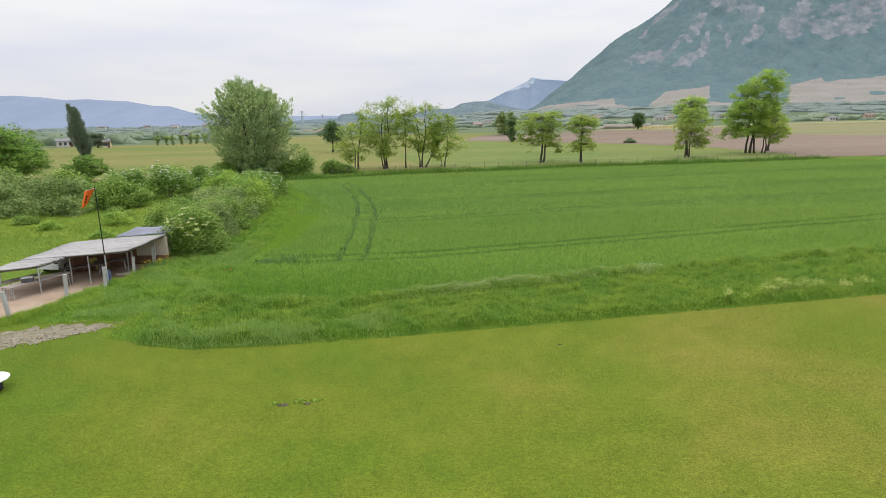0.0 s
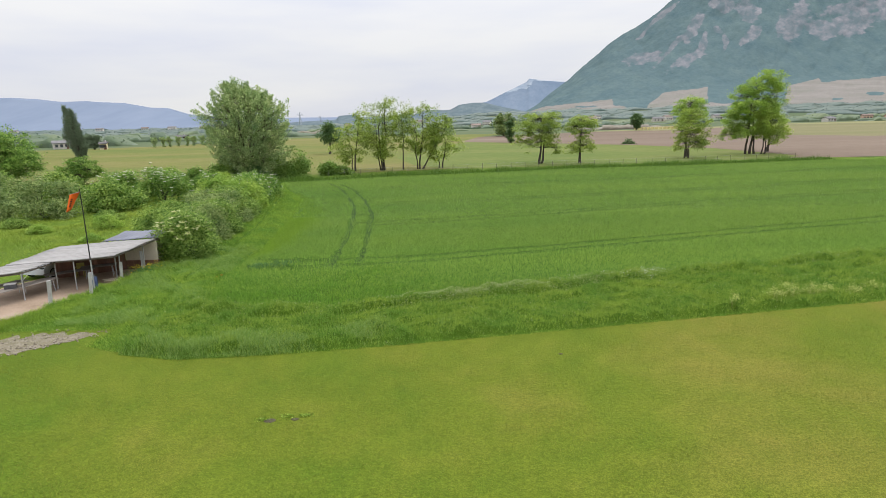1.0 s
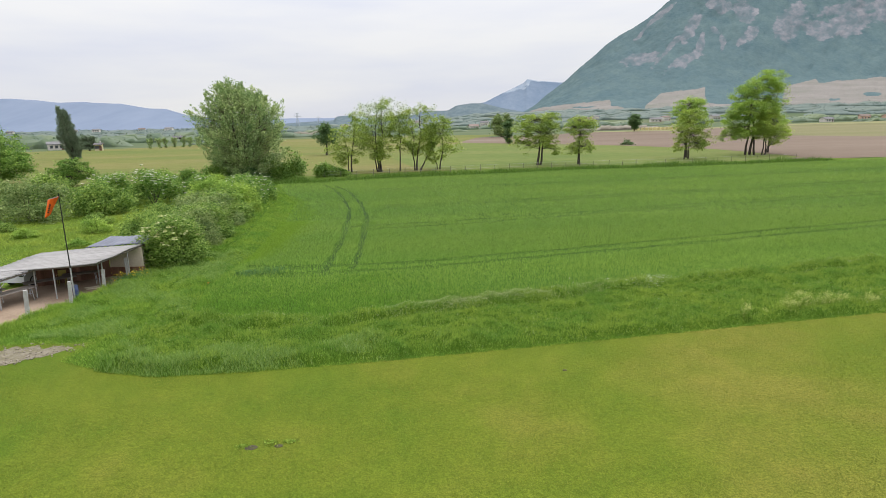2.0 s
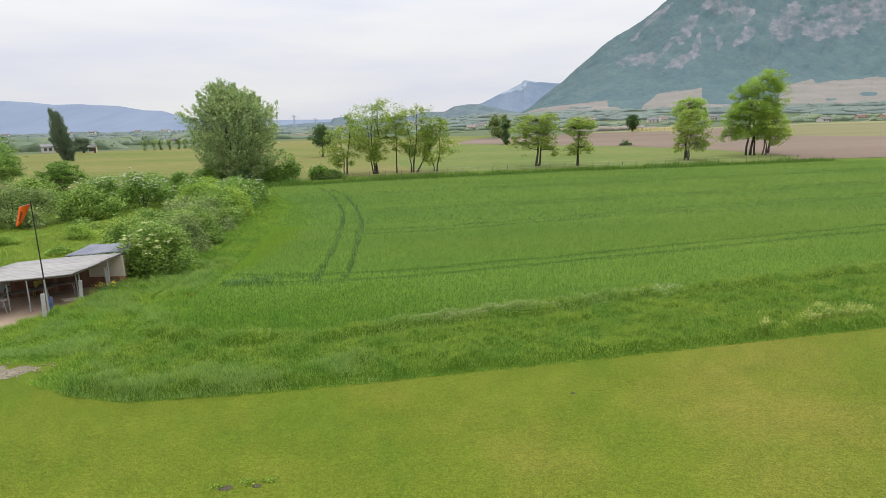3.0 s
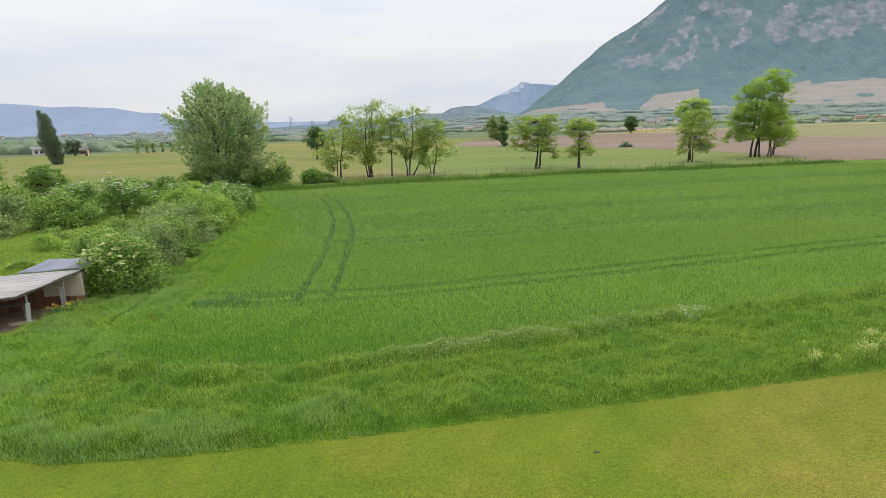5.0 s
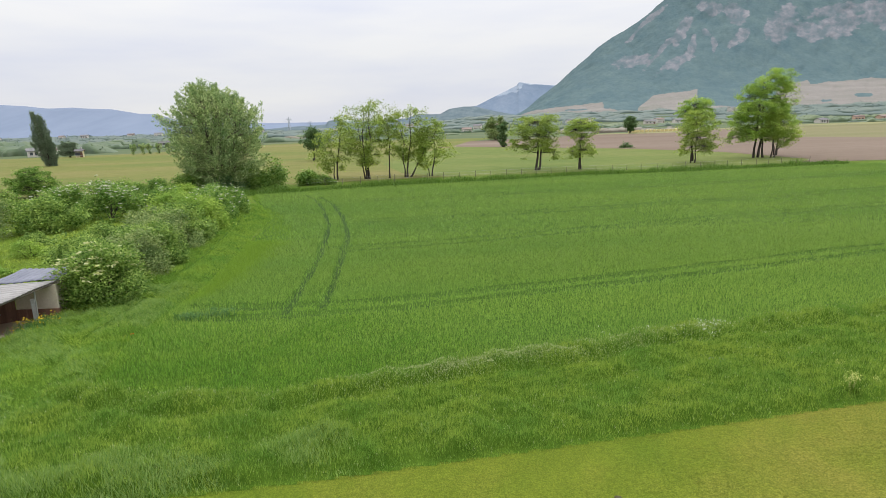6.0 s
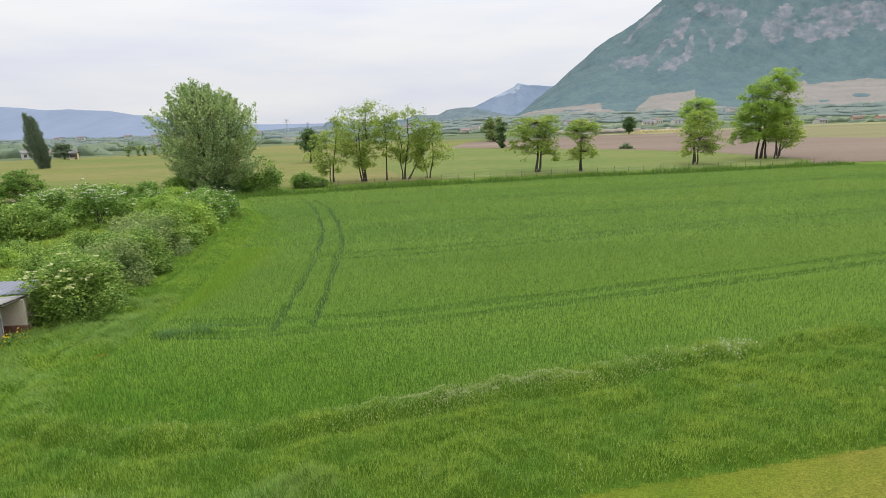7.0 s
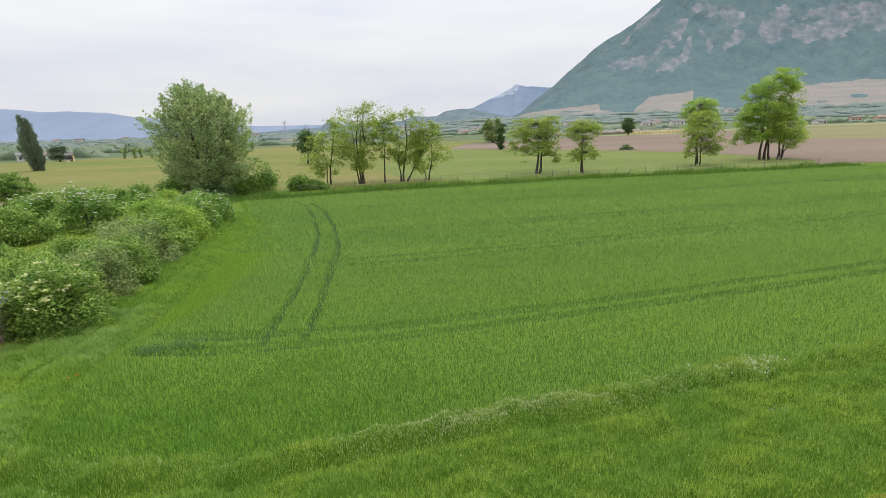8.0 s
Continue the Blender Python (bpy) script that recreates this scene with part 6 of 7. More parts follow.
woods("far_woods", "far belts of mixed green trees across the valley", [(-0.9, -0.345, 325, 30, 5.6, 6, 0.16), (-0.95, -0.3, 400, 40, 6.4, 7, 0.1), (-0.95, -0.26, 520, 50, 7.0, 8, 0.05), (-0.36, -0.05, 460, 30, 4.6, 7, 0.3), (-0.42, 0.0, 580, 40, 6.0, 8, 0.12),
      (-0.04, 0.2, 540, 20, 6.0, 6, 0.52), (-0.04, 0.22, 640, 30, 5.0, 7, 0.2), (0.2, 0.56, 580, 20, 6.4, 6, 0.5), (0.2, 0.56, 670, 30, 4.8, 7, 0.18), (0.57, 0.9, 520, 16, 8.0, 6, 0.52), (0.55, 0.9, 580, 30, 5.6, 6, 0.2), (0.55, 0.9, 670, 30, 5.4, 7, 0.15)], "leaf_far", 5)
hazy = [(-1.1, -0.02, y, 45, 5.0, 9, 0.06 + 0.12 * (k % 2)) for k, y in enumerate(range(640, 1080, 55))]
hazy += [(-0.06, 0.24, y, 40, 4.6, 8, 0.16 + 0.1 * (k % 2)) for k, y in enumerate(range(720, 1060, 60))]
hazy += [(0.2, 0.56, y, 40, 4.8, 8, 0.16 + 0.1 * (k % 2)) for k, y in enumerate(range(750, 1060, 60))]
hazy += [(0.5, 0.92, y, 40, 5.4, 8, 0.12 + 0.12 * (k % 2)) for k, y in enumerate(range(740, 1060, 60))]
woods("hazy_woods", "woods below the far hills, coloured for haze", hazy, "leaf_haze", 8)
woods("far_brown_hedge", "brown leafless orchard block behind the plough", [(0.2, 0.41, 440, 40, 4.6, 4, 0.0), (-0.85, -0.76, 380, 20, 6, 6, 0.1), (-0.24, -0.14, 500, 20, 4.5, 6, 0.1)], "leaf_brown", 6)
woods("far_conifers", "dark conifers and garden trees by the village", [(0.02, 0.1, 520, 8, 6.5, 4, 0.55), (0.05, 0.2, 690, 8, 6.5, 5, 0.55), (0.28, 0.48, 640, 8, 5.5, 5, 0.55), (0.55, 0.85, 545, 8, 8.0, 5, 0.6)], "leaf_garden", 7)


def bale():
    root = thing("straw_bale", pose(129, 408, 0.07), "pale straw bale standing on the stubble strip", "bale", "row of bales")
    bm = box(bmesh.new(), 0, 0, 0, 2.0, 1.4, 1.7, 0, 0.25)
    part("straw", bm, M["bale"], root)
    for sx in (-0.5, 0.5):
        box_part("twine", root, M["post_wood"], sx, 0, -0.01, 0.05, 1.43, 1.73, 0, 0.0)
    return root


first_bale = bale()
for k in range(1, 14):
    copy_thing(first_bale, pose(129 + 2.9 * k, 408 + 0.5 * k, 0.07, 0, 0, 11 * math.sin(3 * k)))


def pylon(x, y, h):
    root = thing("pylon", pose(x, y, float(ground_z(x, y))), "steel lattice power pylon far across the valley, paled for haze", "pylon", "pylons")
    for sx in (-1, 1):
        for sy in (-1, 1):
            tube_part("leg", root, M["pylon"], [([(sx * 3.2, sy * 3.2, -1), (sx * 0.9, sy * 0.9, h * 0.72), (sx * 0.1, sy * 0.1, h)], [0.3, 0.24, 0.18])], "", 5)
    for z, w in ((0.72, 9.0), (0.82, 7.0), (0.92, 5.0)):
        tube_part("arm", root, M["pylon"], [([(-w, 0, h * z), (0, 0, h * z + 1.2), (w, 0, h * z)], [0.15, 0.4, 0.15])], "", 5)
    lines = []
    for k in range(9):
        z0, z1 = h * 0.72 * k / 9, h * 0.72 * (k + 1) / 9
        w0, w1 = 3.2 - 2.3 * k / 9, 3.2 - 2.3 * (k + 1) / 9
        for s in (-1, 1):
            lines += [([(-w0, s * w0, z0), (w1, s * w1, z1)], [0.13, 0.13]), ([(s * w0, -w0, z0), (s * w1, w1, z1)], [0.13, 0.13])]
    tube_part("lattice", root, M["pylon"], lines, "", 4)


pylon(-297, 1300, 29)
pylon(-312, 1600, 24)


# ---- canopy and shed ----
def sheet(corners, pitch, depth, steps=8, thick=0.03):
    """A ribbed roof sheet over four corners (a to b across the ribs, d and c opposite)."""
    a, b, c, d = (np.array(p, float) for p in corners)
    n = max(int(np.linalg.norm(b - a) / pitch), 2) * steps
    s = np.linspace(0, 1, n + 1)
    wave = depth * (np.abs(((np.arange(n + 1) / steps) % 1.0) - 0.5) < 0.28)
    t = np.linspace(0, 1, 7)
    p = (a + (b - a) * s[:, None, None]) * (1 - t[None, :, None]) + (d + (c - d) * s[:, None, None]) * t[None, :, None]
    p[:, :, 2] += wave[:, None] + 0.018 * np.sin(7 * t[None, :] + 11 * s[:, None])
    lo = p.copy()
    lo[:, :, 2] -= thick
    v = np.concatenate([p.reshape(-1, 3), lo.reshape(-1, 3)])
    k, tot = 7, (n + 1) * 7
    f = []
    for i in range(n):
        for j in range(6):
            q = i * k + j
            f += [(q, q + k, q + k + 1, q + 1), (tot + q, tot + q + 1, tot + q + k + 1, tot + q + k)]
        f += [(i * k, tot + i * k, tot + (i + 1) * k, (i + 1) * k), (i * k + 6, (i + 1) * k + 6, tot + (i + 1) * k + 6, tot + i * k + 6)]
    for j in range(6):
        f += [(j, j + 1, tot + j + 1, tot + j), (n * k + j, tot + n * k + j, tot + n * k + j + 1, n * k + j + 1)]
    me = np_mesh("sheet", v, np.array(f))
    # valley faces between the ribs take the darker second material
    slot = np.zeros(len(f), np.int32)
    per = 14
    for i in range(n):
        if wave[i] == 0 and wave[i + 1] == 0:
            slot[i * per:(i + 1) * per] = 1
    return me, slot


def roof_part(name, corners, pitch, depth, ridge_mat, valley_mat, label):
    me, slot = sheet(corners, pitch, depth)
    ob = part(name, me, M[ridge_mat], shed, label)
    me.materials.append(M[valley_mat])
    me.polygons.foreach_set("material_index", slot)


shed = thing("open_shed", pose(0, 0, 0), "low open shed with weathered ribbed roof over bare earth", "shed")
roof_part("roof", [(-25.2, 35.5, 1.56), (-25.4, 41.0, 1.56), (-18.9, 40.9, 1.98), (-18.8, 35.5, 2.0)], 0.4, 0.03, "roof_tin", "roof_valley", "weathered grey-beige ribbed roof sheets")
roof_part("side_roof", [(-25.9, 33.2, 1.42), (-25.25, 35.6, 1.53), (-22.4, 35.9, 1.71), (-22.95, 33.5, 1.63)], 0.4, 0.03, "roof_tin", "roof_valley", "weathered grey-beige ribbed roof sheets")
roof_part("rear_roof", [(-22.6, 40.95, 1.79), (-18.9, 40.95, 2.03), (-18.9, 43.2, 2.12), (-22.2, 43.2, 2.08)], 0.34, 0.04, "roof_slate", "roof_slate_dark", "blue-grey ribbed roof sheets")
for (x0, y0, z0), (x1, y1, z1) in (((-18.95, 35.6, 1.9), (-18.95, 40.9, 1.88)), ((-22.3, 35.6, 1.68), (-18.9, 35.6, 1.9)), ((-23.0, 33.6, 1.53), (-22.5, 35.9, 1.6)), ((-25.8, 33.3, 1.32), (-23.0, 33.6, 1.53)), ((-25.2, 35.7, 1.44), (-25.3, 40.8, 1.44)), ((-22.0, 35.7, 1.68), (-22.0, 40.6, 1.68))):
    tube_part("beam", shed, M["post_wood"], [([(x0, y0, z0), (x1, y1, z1)], [0.05, 0.05])], "grey timber roof beam", 4)
for x, y, h in ((-19.3, 36.8, 1.88), (-19.15, 39.4, 1.88), (-21.3, 35.6, 1.7), (-22.98, 33.62, 1.52), (-25.0, 33.4, 1.36), (-25.0, 36.5, 1.5), (-22.55, 35.85, 1.6), (-20.4, 38.3, 1.8)):
    tube_part("post", shed, M["steel"], [([(x, y, -0.1), (x + 0.02, y, h)], [0.035, 0.035])], "thin galvanised steel post", 8)
tube_part("brace", shed, M["steel"], [([(-22.98, 33.65, 1.1), (-22.85, 34.2, 1.52)], [0.02, 0.02])], "", 6)
# rear wall: dark boards, then a plastered panel on a dark plinth
for k in range(19):
    x, y = -24.1 + 0.172 * k, 38.45 + 0.11 * k
    box_part("board", shed, M["planks"], x, y + 0.008 * (k % 3), 0.0, 0.214, 0.03, 1.56 + 0.012 * k, 32.6, 0.004)
box_part("rear_wall", shed, M["plaster"], -19.85, 40.55, 0.62, 2.1, 0.12, 1.24, 0, 0.01, "cream plastered wall panel")
box_part("plinth", shed, M["planks"], -19.85, 40.55, 0.0, 2.14, 0.16, 0.615, 0, 0.01, "dark brown wall base")
box_part("end_wall", shed, M["plaster"], -19.2, 41.9, 0.0, 0.12, 2.2, 1.9, 0, 0.01, "cream plastered wall panel")

# concrete stub posts in front
stub = thing("concrete_post", pose(-21.6, 29.1, 0, 0, -5, 0), "pale weathered concrete fence post", "post", "concrete posts")
bm = box(bmesh.new(), 0, 0, -0.2, 0.17, 0.15, 1.62, 0, 0.02)
part("shaft", bm, M["concrete"], stub)
for z in (0.5, 1.15):
    box_part("wire_loop", stub, M["steel"], 0, 0, z, 0.19, 0.17, 0.02, 0, 0.004)
for x, y, tilt in ((-20.75, 32.35, -3), (-19.48, 33.9, -2.5), (-19.1, 36.4, -3.0), (-19.3, 39.5, 2.0)):
    copy_thing(stub, pose(x, y, 0, 0, tilt, 8 * x))


def windsock():
    root = thing("windsock", pose(-19.62, 34.5, 0), "drooping orange windsock on a tall black pole", "windsock")
    tube_part("lower_pole", root, M["steel"], [([(0, 0, -0.2), (0, 0, 2.0)], [0.04, 0.04])], "grey steel pipe", 10)
    tube_part("upper_pole", root, M["black_pole"], [([(0, 0, 1.95), (-0.01, 0, 5.95)], [0.032, 0.022])], "thin black pole", 10)
    ring = [(-0.02 - 0.27 + 0.25 * math.cos(a), 0.25 * math.sin(a), 5.72 + 0.07 * math.cos(a)) for a in np.linspace(0, 2 * math.pi, 25)]
    tube_part("hoop", root, M["steel"], [(ring, [0.012] * 25)], "wire mouth hoop", 6)
    us, ws = np.linspace(0, 1, 15), np.linspace(0, 2 * np.pi, 33)
    v = []
    for s in us:
        r = 0.25 - 0.12 * s
        cx, cz = -0.3 - 0.42 * s - 0.06 * s * s, 5.72 - 0.95 * s
        for a in ws[:-1]:
            rr = r * (1 + 0.1 * math.sin(3 * a + 6 * s) * s + 0.05 * math.sin(7 * a + 2 * s))
            v.append((cx + rr * math.cos(a), rr * math.sin(a) * (1 - 0.25 * s), cz + 0.09 * math.cos(a)))
    k = 32
    f = [(i * k + j, i * k + (j + 1) % k, (i + 1) * k + (j + 1) % k, (i + 1) * k + j) for i in range(14) for j in range(k)]
    cloth = part("sock", smooth(np_mesh("sock", v, f)), M["sock"], root, "faded orange cloth sock")
    mod = cloth.modifiers.new("thickness", "SOLIDIFY")
    mod.thickness = 0.006
    # an unreadable printed line down the cloth
    for i in range(5):
        s = 0.35 + 0.1 * i
        r = 0.25 - 0.12 * s
        box_part("printed_bar", cloth, M["sock_mark"], -0.3 - 0.44 * s + 0.3 * r, -r * 0.97 - 0.012, 5.7 - 0.95 * s, 0.09, 0.012, 0.06, 0, 0.002, "dark printed mark")


windsock()


def trestle_table(x, y, turn, length, label):
    root = thing("trestle_table", pose(x, y, 0.02, 0, 0, turn), label, "table", "tables under the canopy")
    for k in range(4):
        box_part("plank", root, M["table_wood"], 0, -0.27 + 0.18 * k, 0.7, length, 0.172, 0.035, 0, 0.006)
    for sx in (-1, 1):
        for sy in (-1, 1):
            tube_part("leg", root, M["steel"], [([(sx * (length / 2 - 0.25), sy * 0.3, 0), (sx * (length / 2 - 0.3), sy * 0.24, 0.7)], [0.02, 0.02])], "", 8)
        box_part("crossbar", root, M["steel"], sx * (length / 2 - 0.28), 0, 0.36, 0.03, 0.55, 0.03, 0, 0.004)


trestle_table(-23.3, 34.0, 69, 3.8, "long greyed wooden table on steel legs")
trestle_table(-22.6, 37.2, 40, 2.6, "long greyed wooden table on steel legs")
trestle_table(-24.5, 34.4, 66, 2.2, "short greyed wooden table on steel legs")
trestle_table(-21.6, 38.6, 25, 2.0, "low greyed workbench under the shed roof")


def case(x, y, z):
    root = thing("storage_box", pose(x, y, z, 0, 0, 25), "dark grey storage box lying on a table", "box")
    box_part("body", root, M["box_dark"], 0, 0, 0, 0.55, 0.38, 0.22, 0, 0.02)
    box_part("lid", root, M["concrete"], 0, 0, 0.222, 0.57, 0.4, 0.05, 0, 0.015, "pale grey lid")
    box_part("handle", root, M["box_dark"], 0, -0.21, 0.1, 0.16, 0.03, 0.03, 0, 0.008)


case(-23.55, 33.5, 0.757)


def garden_chair(x, y, turn):
    root = thing("garden_chair", pose(x, y, 0.022, 0, 0, turn), "faded yellow plastic garden chair in the shed", "chair")
    box_part("seat", root, M["yellow_plastic"], 0, 0, 0.42, 0.45, 0.43, 0.03, 0, 0.012)
    box_part("backrest", root, M["yellow_plastic"], 0, 0.21, 0.45, 0.44, 0.03, 0.42, 0, 0.012)
    for sx in (-1, 1):
        for sy in (-1, 1):
            box_part("leg", root, M["yellow_plastic"], sx * 0.2, sy * 0.19, 0, 0.04, 0.04, 0.42, 0, 0.008)
        box_part("armrest", root, M["yellow_plastic"], sx * 0.23, 0.0, 0.63, 0.05, 0.42, 0.025, 0, 0.008)


garden_chair(-22.85, 38.65, 20)


def barrel(x, y):
    root = thing("barrel", pose(x, y, 0.022), "small upright blue plastic drum behind a post", "barrel")
    g = [(0.0, 0.11), (0.04, 0.13), (0.3, 0.14), (0.32, 0.148), (0.34, 0.14), (0.6, 0.14), (0.62, 0.148), (0.64, 0.14), (0.85, 0.13), (0.9, 0.1)]
    tube_part("body", root, M["blue_plastic"], [([(0, 0, z) for z, r in g], [r for z, r in g])], "", 20)
    tube_part("lid", root, M["box_dark"], [([(0, 0, 0.89), (0, 0, 0.93)], [0.11, 0.1]), ([(0, 0, 0.928), (0, 0, 0.932)], [0.1, 0.002])], "black lid", 20)


barrel(-19.9, 35.1)


def plank_stack(x, y, turn):
    root = thing("plank_stack", pose(x, y, 0.022, 0, 0, turn), "few pale boards stacked on the earth", "planks")
    for k, (dx, dy, dz, r) in enumerate(((0, 0, 0, 0), (0.05, 0.2, 0, 4), (0.1, 0.08, 0.042, -6), (-0.1, 0.1, 0.084, 9))):
        box_part("board", root, M["plaster"], dx, dy, dz, 1.1, 0.16, 0.04, r, 0.006)


plank_stack(-20.2, 37.6, 20)


def parked_car(x, y, turn):
    root = thing("car", pose(x, y, 0.01, 0, 0, turn), "small silver-white hatchback parked behind the shed", "car")
    prof = [(-1.95, 0.3), (-1.98, 0.75), (-1.85, 0.95), (-1.6, 1.24), (-1.1, 1.32), (0.1, 1.3), (0.75, 0.98), (1.7, 0.85), (1.92, 0.65), (1.95, 0.3)]
    bm = bmesh.new()
    rows = []
    for s, wide in ((-1, 0.82), (-0.97, 0.84), (0.97, 0.84), (1, 0.82)):
        rows.append([bm.verts.new((px, math.copysign(wide * (1 - 0.22 * max(pz - 0.9, 0) / 0.56), s) * abs(s), pz)) for px, pz in prof])
    for a, b in zip(rows[:-1], rows[1:]):
        for i in range(len(prof)):
            j = (i + 1) % len(prof)
            bm.faces.new((a[i], a[j], b[j], b[i]))
    bm.faces.new(rows[0])
    bm.faces.new(rows[-1][::-1])
    bmesh.ops.recalc_face_normals(bm, faces=bm.faces[:])
    part("body", bm, M["car_paint"], root)
    for s in (-1, 1):
        bm = bmesh.new()
        q = [(-1.5, 0.96), (-1.42, 1.2), (-0.1, 1.24), (0.5, 0.97)]
        vs = [bm.verts.new((px, s * (0.845 * (1 - 0.22 * (pz - 0.9) / 0.56) + 0.004), pz)) for px, pz in q]
        bm.faces.new(vs)
        part("side_window", bm, M["car_glass"], root)
    for name, q in (("rear_window", ((-1.83, 0.98), (-1.63, 1.21))), ("windscreen", ((0.7, 1.01), (0.16, 1.28)))):
        bm = bmesh.new()
        (x0, z0), (x1, z1) = q
        sh = -0.012 if x0 < 0 else 0.012
        bm.faces.new([bm.verts.new(p) for p in ((x0 + sh, -0.7, z0), (x0 + sh, 0.7, z0), (x1 + sh, 0.6, z1), (x1 + sh, -0.6, z1))])
        part(name, bm, M["car_glass"], root)
    for s in (-1, 1):
        box_part("tail_light", root, M["red_lens"], -1.96, s * 0.7, 0.7, 0.06, 0.2, 0.18, 0, 0.02)
        box_part("headlight", root, M["car_glass"], 1.86, s * 0.62, 0.62, 0.1, 0.3, 0.14, 0, 0.02)
        for px in (-1.25, 1.25):
            tyre = tube_part("wheel", root, M["rubber"], [([(px, s * 0.66, 0.3), (px, s * 0.69, 0.3), (px, s * 0.83, 0.3), (px, s * 0.86, 0.3)], [0.24, 0.3, 0.3, 0.25])], "", 20)
            tube_part("rim", tyre, M["steel"], [([(px, s * 0.8, 0.3), (px, s * 0.862, 0.3), (px, s * 0.87, 0.3)], [0.2, 0.19, 0.01])], "", 16)
    box_part("bumper", root, M["rubber"], -1.97, 0, 0.3, 0.1, 1.5, 0.22, 0, 0.03)


parked_car(-25.25, 40.2, -100)


def runway_marker(x, y):
    root = thing("runway_marker", pose(x, y, 0.012), "round white board on a black drum on the lawn", "marker")
    tube_part("drum", root, M["rubber"], [([(0, 0, 0), (0, 0, 0.02), (0, 0, 0.36), (0, 0, 0.4)], [0.4, 0.42, 0.42, 0.4])], "black drum", 28)
    tube_part("disc", root, M["white_paint"], [([(0, 0, 0.4), (0, 0, 0.405), (0, 0, 0.45), (0, 0, 0.455), (0, 0, 0.456)], [0.02, 0.66, 0.67, 0.65, 0.005])], "white painted disc", 40)


runway_marker(-16.5, 20.85)

# ---- small plants and marks ----
def clump(name, x, y, h, w, label, leaf, flower, heads, head_size, seed, category="flowers"):
    g = np.random.default_rng(seed)
    root = thing(name, pose(x, y, 0), label, category, "margin flowers")
    n = int(120 * max(w, 0.6))
    p = np.stack([g.normal(size=n) * w * 0.3, g.normal(size=n) * w * 0.3], 1)
    part("stalk_tuft", blades("stalk_tuft", p, h * 0.9, 0.03, 0.5, 2), M[leaf], root)["kind"] = "stuff"
    q = np.stack([g.normal(size=heads) * w * 0.32, g.normal(size=heads) * w * 0.32, h * g.uniform(0.45, 1.1, heads)], 1)
    part("bloom", leaves("bloom", q, head_size, 0.5), M[flower], root)["kind"] = "stuff"


for i, (x, y, h, w) in enumerate(((13.6, 29.1, 0.85, 0.5), (14.7, 29.5, 0.4, 0.35), (15.8, 29.7, 0.9, 0.7), (16.5, 30.2, 0.6, 0.5), (17.1, 30.3, 0.9, 0.6), (18.1, 30.5, 0.85, 0.8), (19.0, 30.7, 0.7, 0.7), (20.4, 30.9, 0.6, 0.8), (21.7, 31.3, 0.6, 0.9), (23.4, 31.7, 0.5, 0.9), (14.4, 30.9, 0.4, 0.5), (17.4, 31.6, 0.6, 0.7))):
    g = np.random.default_rng(300 + i)
    root = thing("flower_clump", pose(x, y, 0), "pale feathery weed clump at the lawn's edge", "flowers", "margin flowers")
    n = int(160 * w)
    p = np.stack([g.normal(size=n) * w * 0.3, g.normal(size=n) * w * 0.24], 1)
    part("stalk_tuft", blades("stalk_tuft", p, h * 0.8, 0.025, 0.5, 2), M["rank_blade"], root)["kind"] = "stuff"
    tops = np.repeat(np.concatenate([p, h * g.uniform(0.25, 1.05, (n, 1)) * (1 - 0.5 * np.hypot(p[:, :1], p[:, 1:]) / w)], 1), 5, 0)
    part("bloom", leaves("bloom", tops + g.normal(size=tops.shape) * [0.035, 0.035, 0.07], 0.055, 0.9), M["pale_plume"], root, "pale yellow-green flower plumes")["kind"] = "stuff"
for i, (x, y, w, k) in enumerate(((11.3, 34.9, 0.9, 240), (10.2, 34.7, 0.7, 70), (12.1, 35.2, 0.7, 60), (9.0, 34.8, 0.6, 22), (7.0, 34.4, 0.8, 18))):
    clump("daisy_clump", x, y, 0.6, w, "patch of white daisies at the wheat's edge", "wheat_blade", "white_petal", k, 0.055, 330 + i)
clump("mauve_flowers", 10.55, 31.6, 0.35, 0.7, "low patch of mauve flowers in the grass", "rank_blade", "purple_petal", 90, 0.06, 340)
clump("mauve_flowers", -2.2, 28.7, 0.3, 0.5, "low patch of mauve flowers in the grass", "rank_blade", "purple_petal", 30, 0.05, 341)
for i, (x, y) in enumerate(((-19.0, 38.0), (-18.6, 38.6), (-18.5, 39.2))):
    clump("yellow_flowers", x, y, 0.75, 0.9, "yellow-flowered bush beside a concrete post", "weed_dark", "yellow_petal", 45, 0.09, 345 + i)
clump("poppy", -13.6, 36.4, 0.5, 0.5, "orange-red poppies at the wheat's edge", "rank_blade", "sock", 4, 0.08, 350)
for i, (x, y, w) in enumerate(((-11.3, 39.9, 1.0), (-10.5, 40.3, 0.7), (-12.0, 39.6, 0.5))):
    g = np.random.default_rng(360 + i)
    root = thing("weed_patch", pose(x, y, 0), "dark blue-green weeds standing in the wheat", "weeds", "field weeds")
    p = np.stack([g.normal(size=260) * w * 0.55, g.normal(size=260) * w * 0.3], 1)
    part("stalk_tuft", blades("stalk_tuft", p[::4], 0.42, 0.04, 0.9, 2), M["weed_dark"], root)["kind"] = "stuff"
    part("leafage", leaves("leafage", np.concatenate([p, g.uniform(0.15, 0.42, (260, 1))], 1)[::4], 0.1, 0.4), M["weed_dark"], root)["kind"] = "stuff"


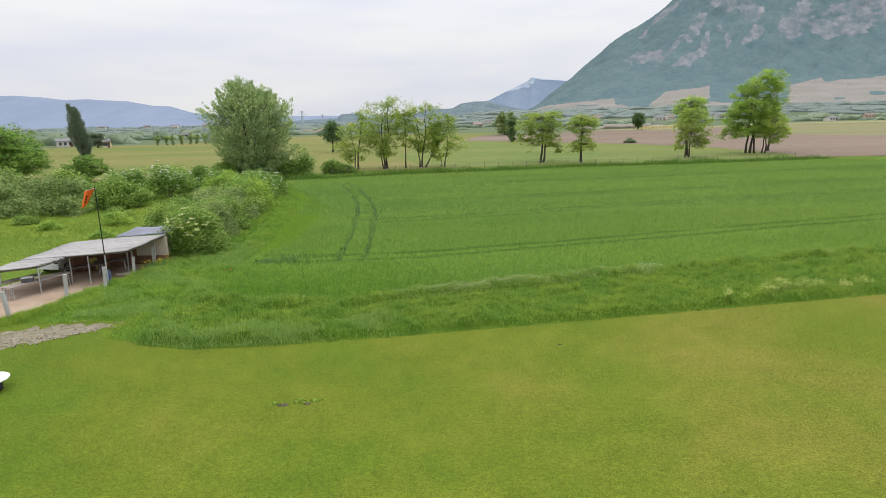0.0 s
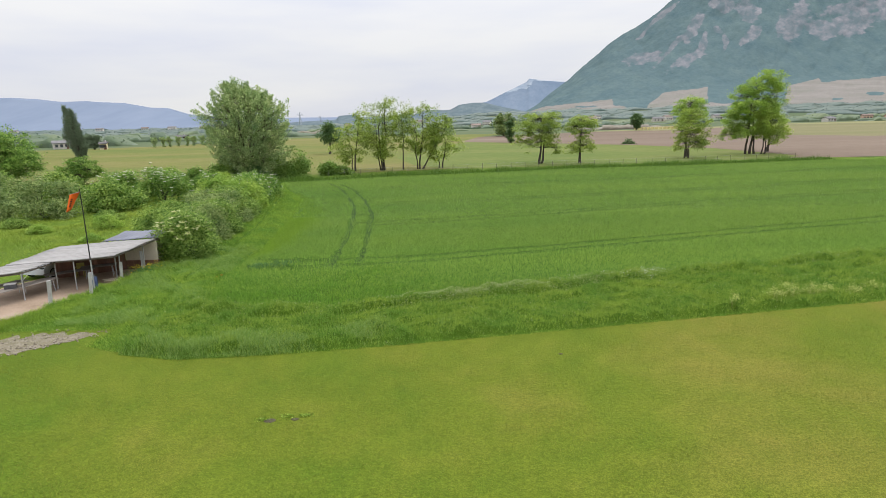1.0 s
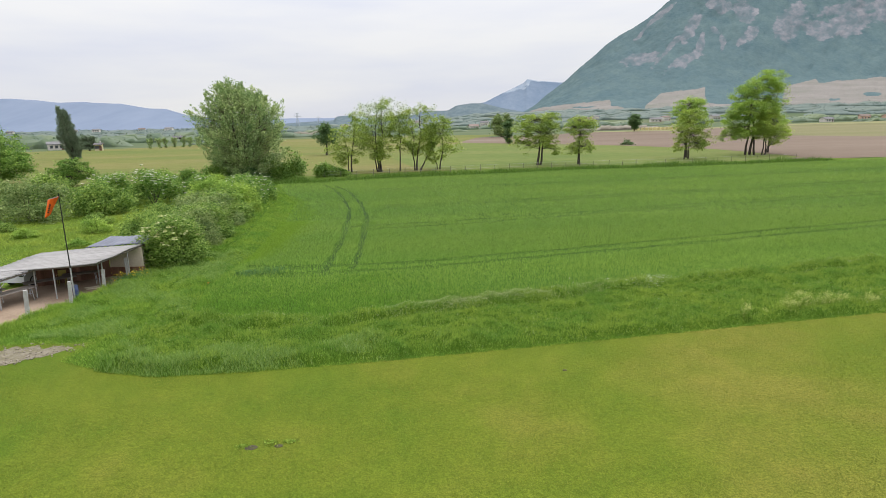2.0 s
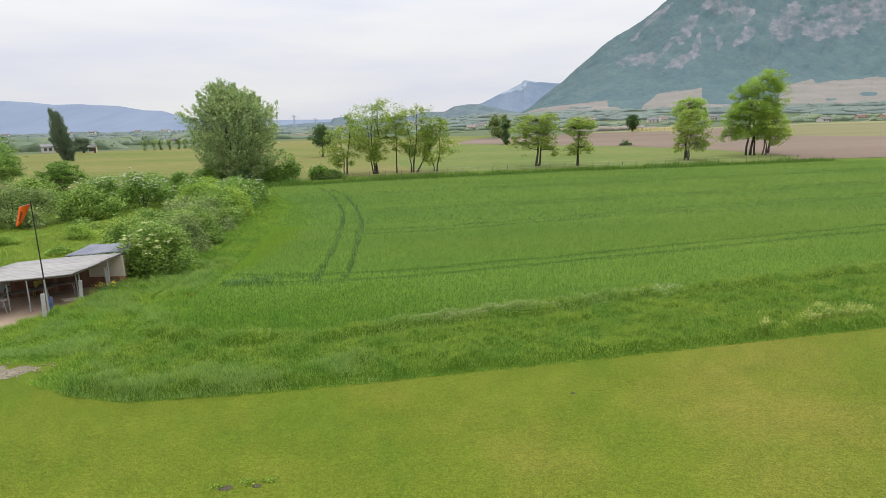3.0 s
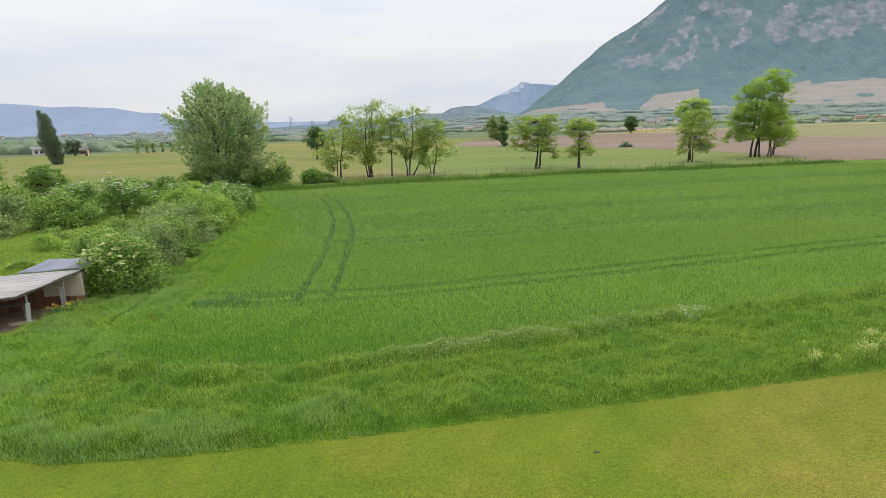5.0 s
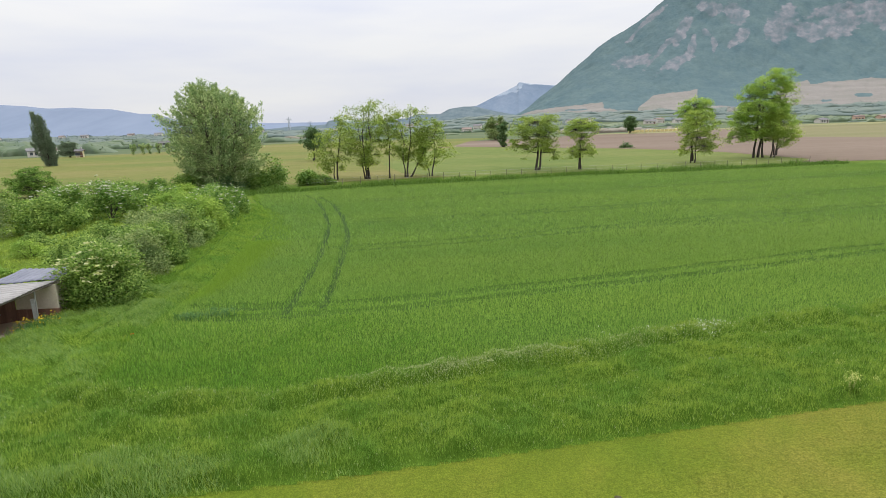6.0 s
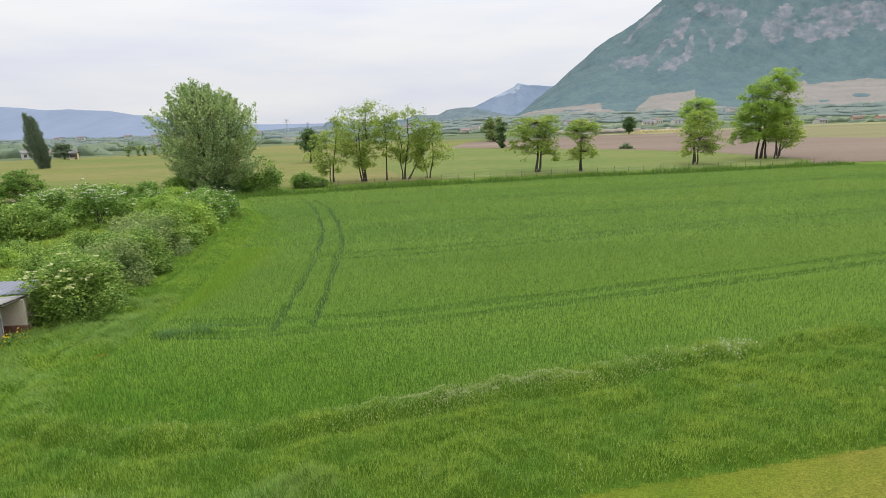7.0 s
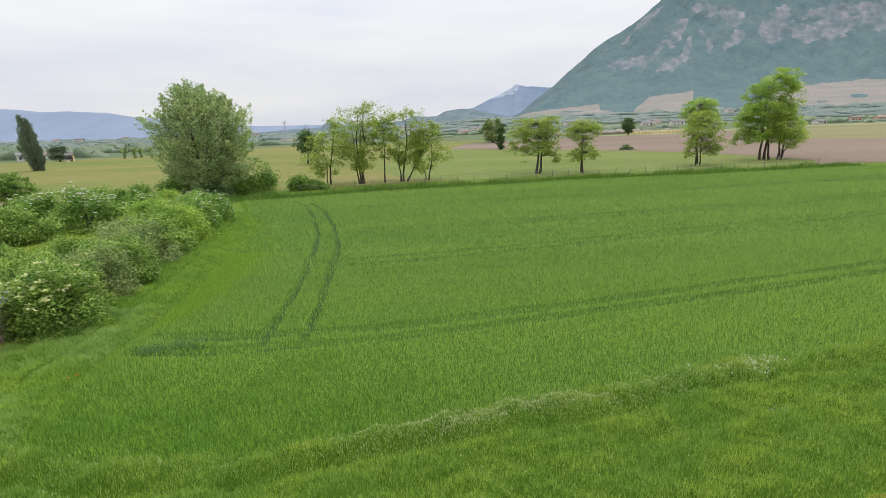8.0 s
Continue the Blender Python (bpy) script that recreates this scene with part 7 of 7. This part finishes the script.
def molehill(x, y, w, seed):
    g = np.random.default_rng(seed)
    bm = bmesh.new()
    bmesh.ops.create_icosphere(bm, subdivisions=3, radius=1.0)
    for v in bm.verts:
        k = 1 + 0.25 * noise.noise(v.co * 2.2 + Vector((seed, 0, 0))) + 0.12 * noise.noise(v.co * 6)
        v.co = Vector((v.co.x * w * 0.5 * k, v.co.y * w * 0.35 * k, max(v.co.z, -0.3) * 0.022 * k + 0.012))
    ob = part("molehill", bm, M["molehill"], None)
    ob.location = (x, y, 0)
    tagged(ob, "small dark scrape of bare earth in the lawn", "molehill", "bare patches")


for i, (x, y, w) in enumerate(((-5.6, 19.3, 0.4), (-4.8, 19.35, 0.26), (4.5, 24.2, 0.18))):
    molehill(x, y, w, 370 + i)

for i, (x, y, w) in enumerate(((-5.1, 19.5, 0.24), (-4.5, 19.55, 0.16), (-5.85, 19.35, 0.16))):
    g = np.random.default_rng(385 + i)
    root = thing("weed_tuft", pose(x, y, 0), "low green weed tuft beside bare earth", "weeds", "lawn weeds")
    p = np.stack([g.normal(size=110) * w * 0.6, g.normal(size=110) * w * 0.35], 1)
    part("stalk_tuft", blades("stalk_tuft", p, 0.08, 0.022, 1.2, 1), M["margin_blade"], root)["kind"] = "stuff"
    part("leafage", leaves("leafage", np.concatenate([p, g.uniform(0.03, 0.07, (110, 1))], 1)[::2], 0.05, 0.3), M["margin_blade"], root)["kind"] = "stuff"

# pale stones of the gravel patch
gravel_bed = bpy.data.objects["ground_gravel"]
g = np.random.default_rng(400)
shapes = []
for s in range(5):
    bm = bmesh.new()
    bmesh.ops.create_icosphere(bm, subdivisions=1, radius=1.0)
    for v in bm.verts:
        v.co *= 1 + 0.4 * noise.noise(v.co * 1.3 + Vector((s * 7.1, 0, 0)))
        v.co.z *= 0.55
    me = bpy.data.meshes.new("stone")
    bm.to_mesh(me)
    bm.free()
    me.materials.append(M["stone"])
    shapes.append(me)
made = 0
while made < 300:
    x, y = g.uniform(-22, -15.3), g.uniform(23.8, 28.9)
    f = (x + 34) / 18.2
    mid = 21.85 + 5.9 * f ** 1.25
    if abs(y - mid) > (1.3 + 0.35 * g.normal()) * min(1, (1.05 - f) * 7):
        continue
    ob = new("stone", shapes[made % 5])
    ob.parent = gravel_bed
    r = g.uniform(0.025, 0.065)
    ob.matrix_basis = pose(x, y, 0.024 + r * 0.3, 12 * g.normal(), 12 * g.normal(), g.uniform(0, 360)) @ Matrix.Diagonal((r, r * g.uniform(0.7, 1), r, 1))
    made += 1
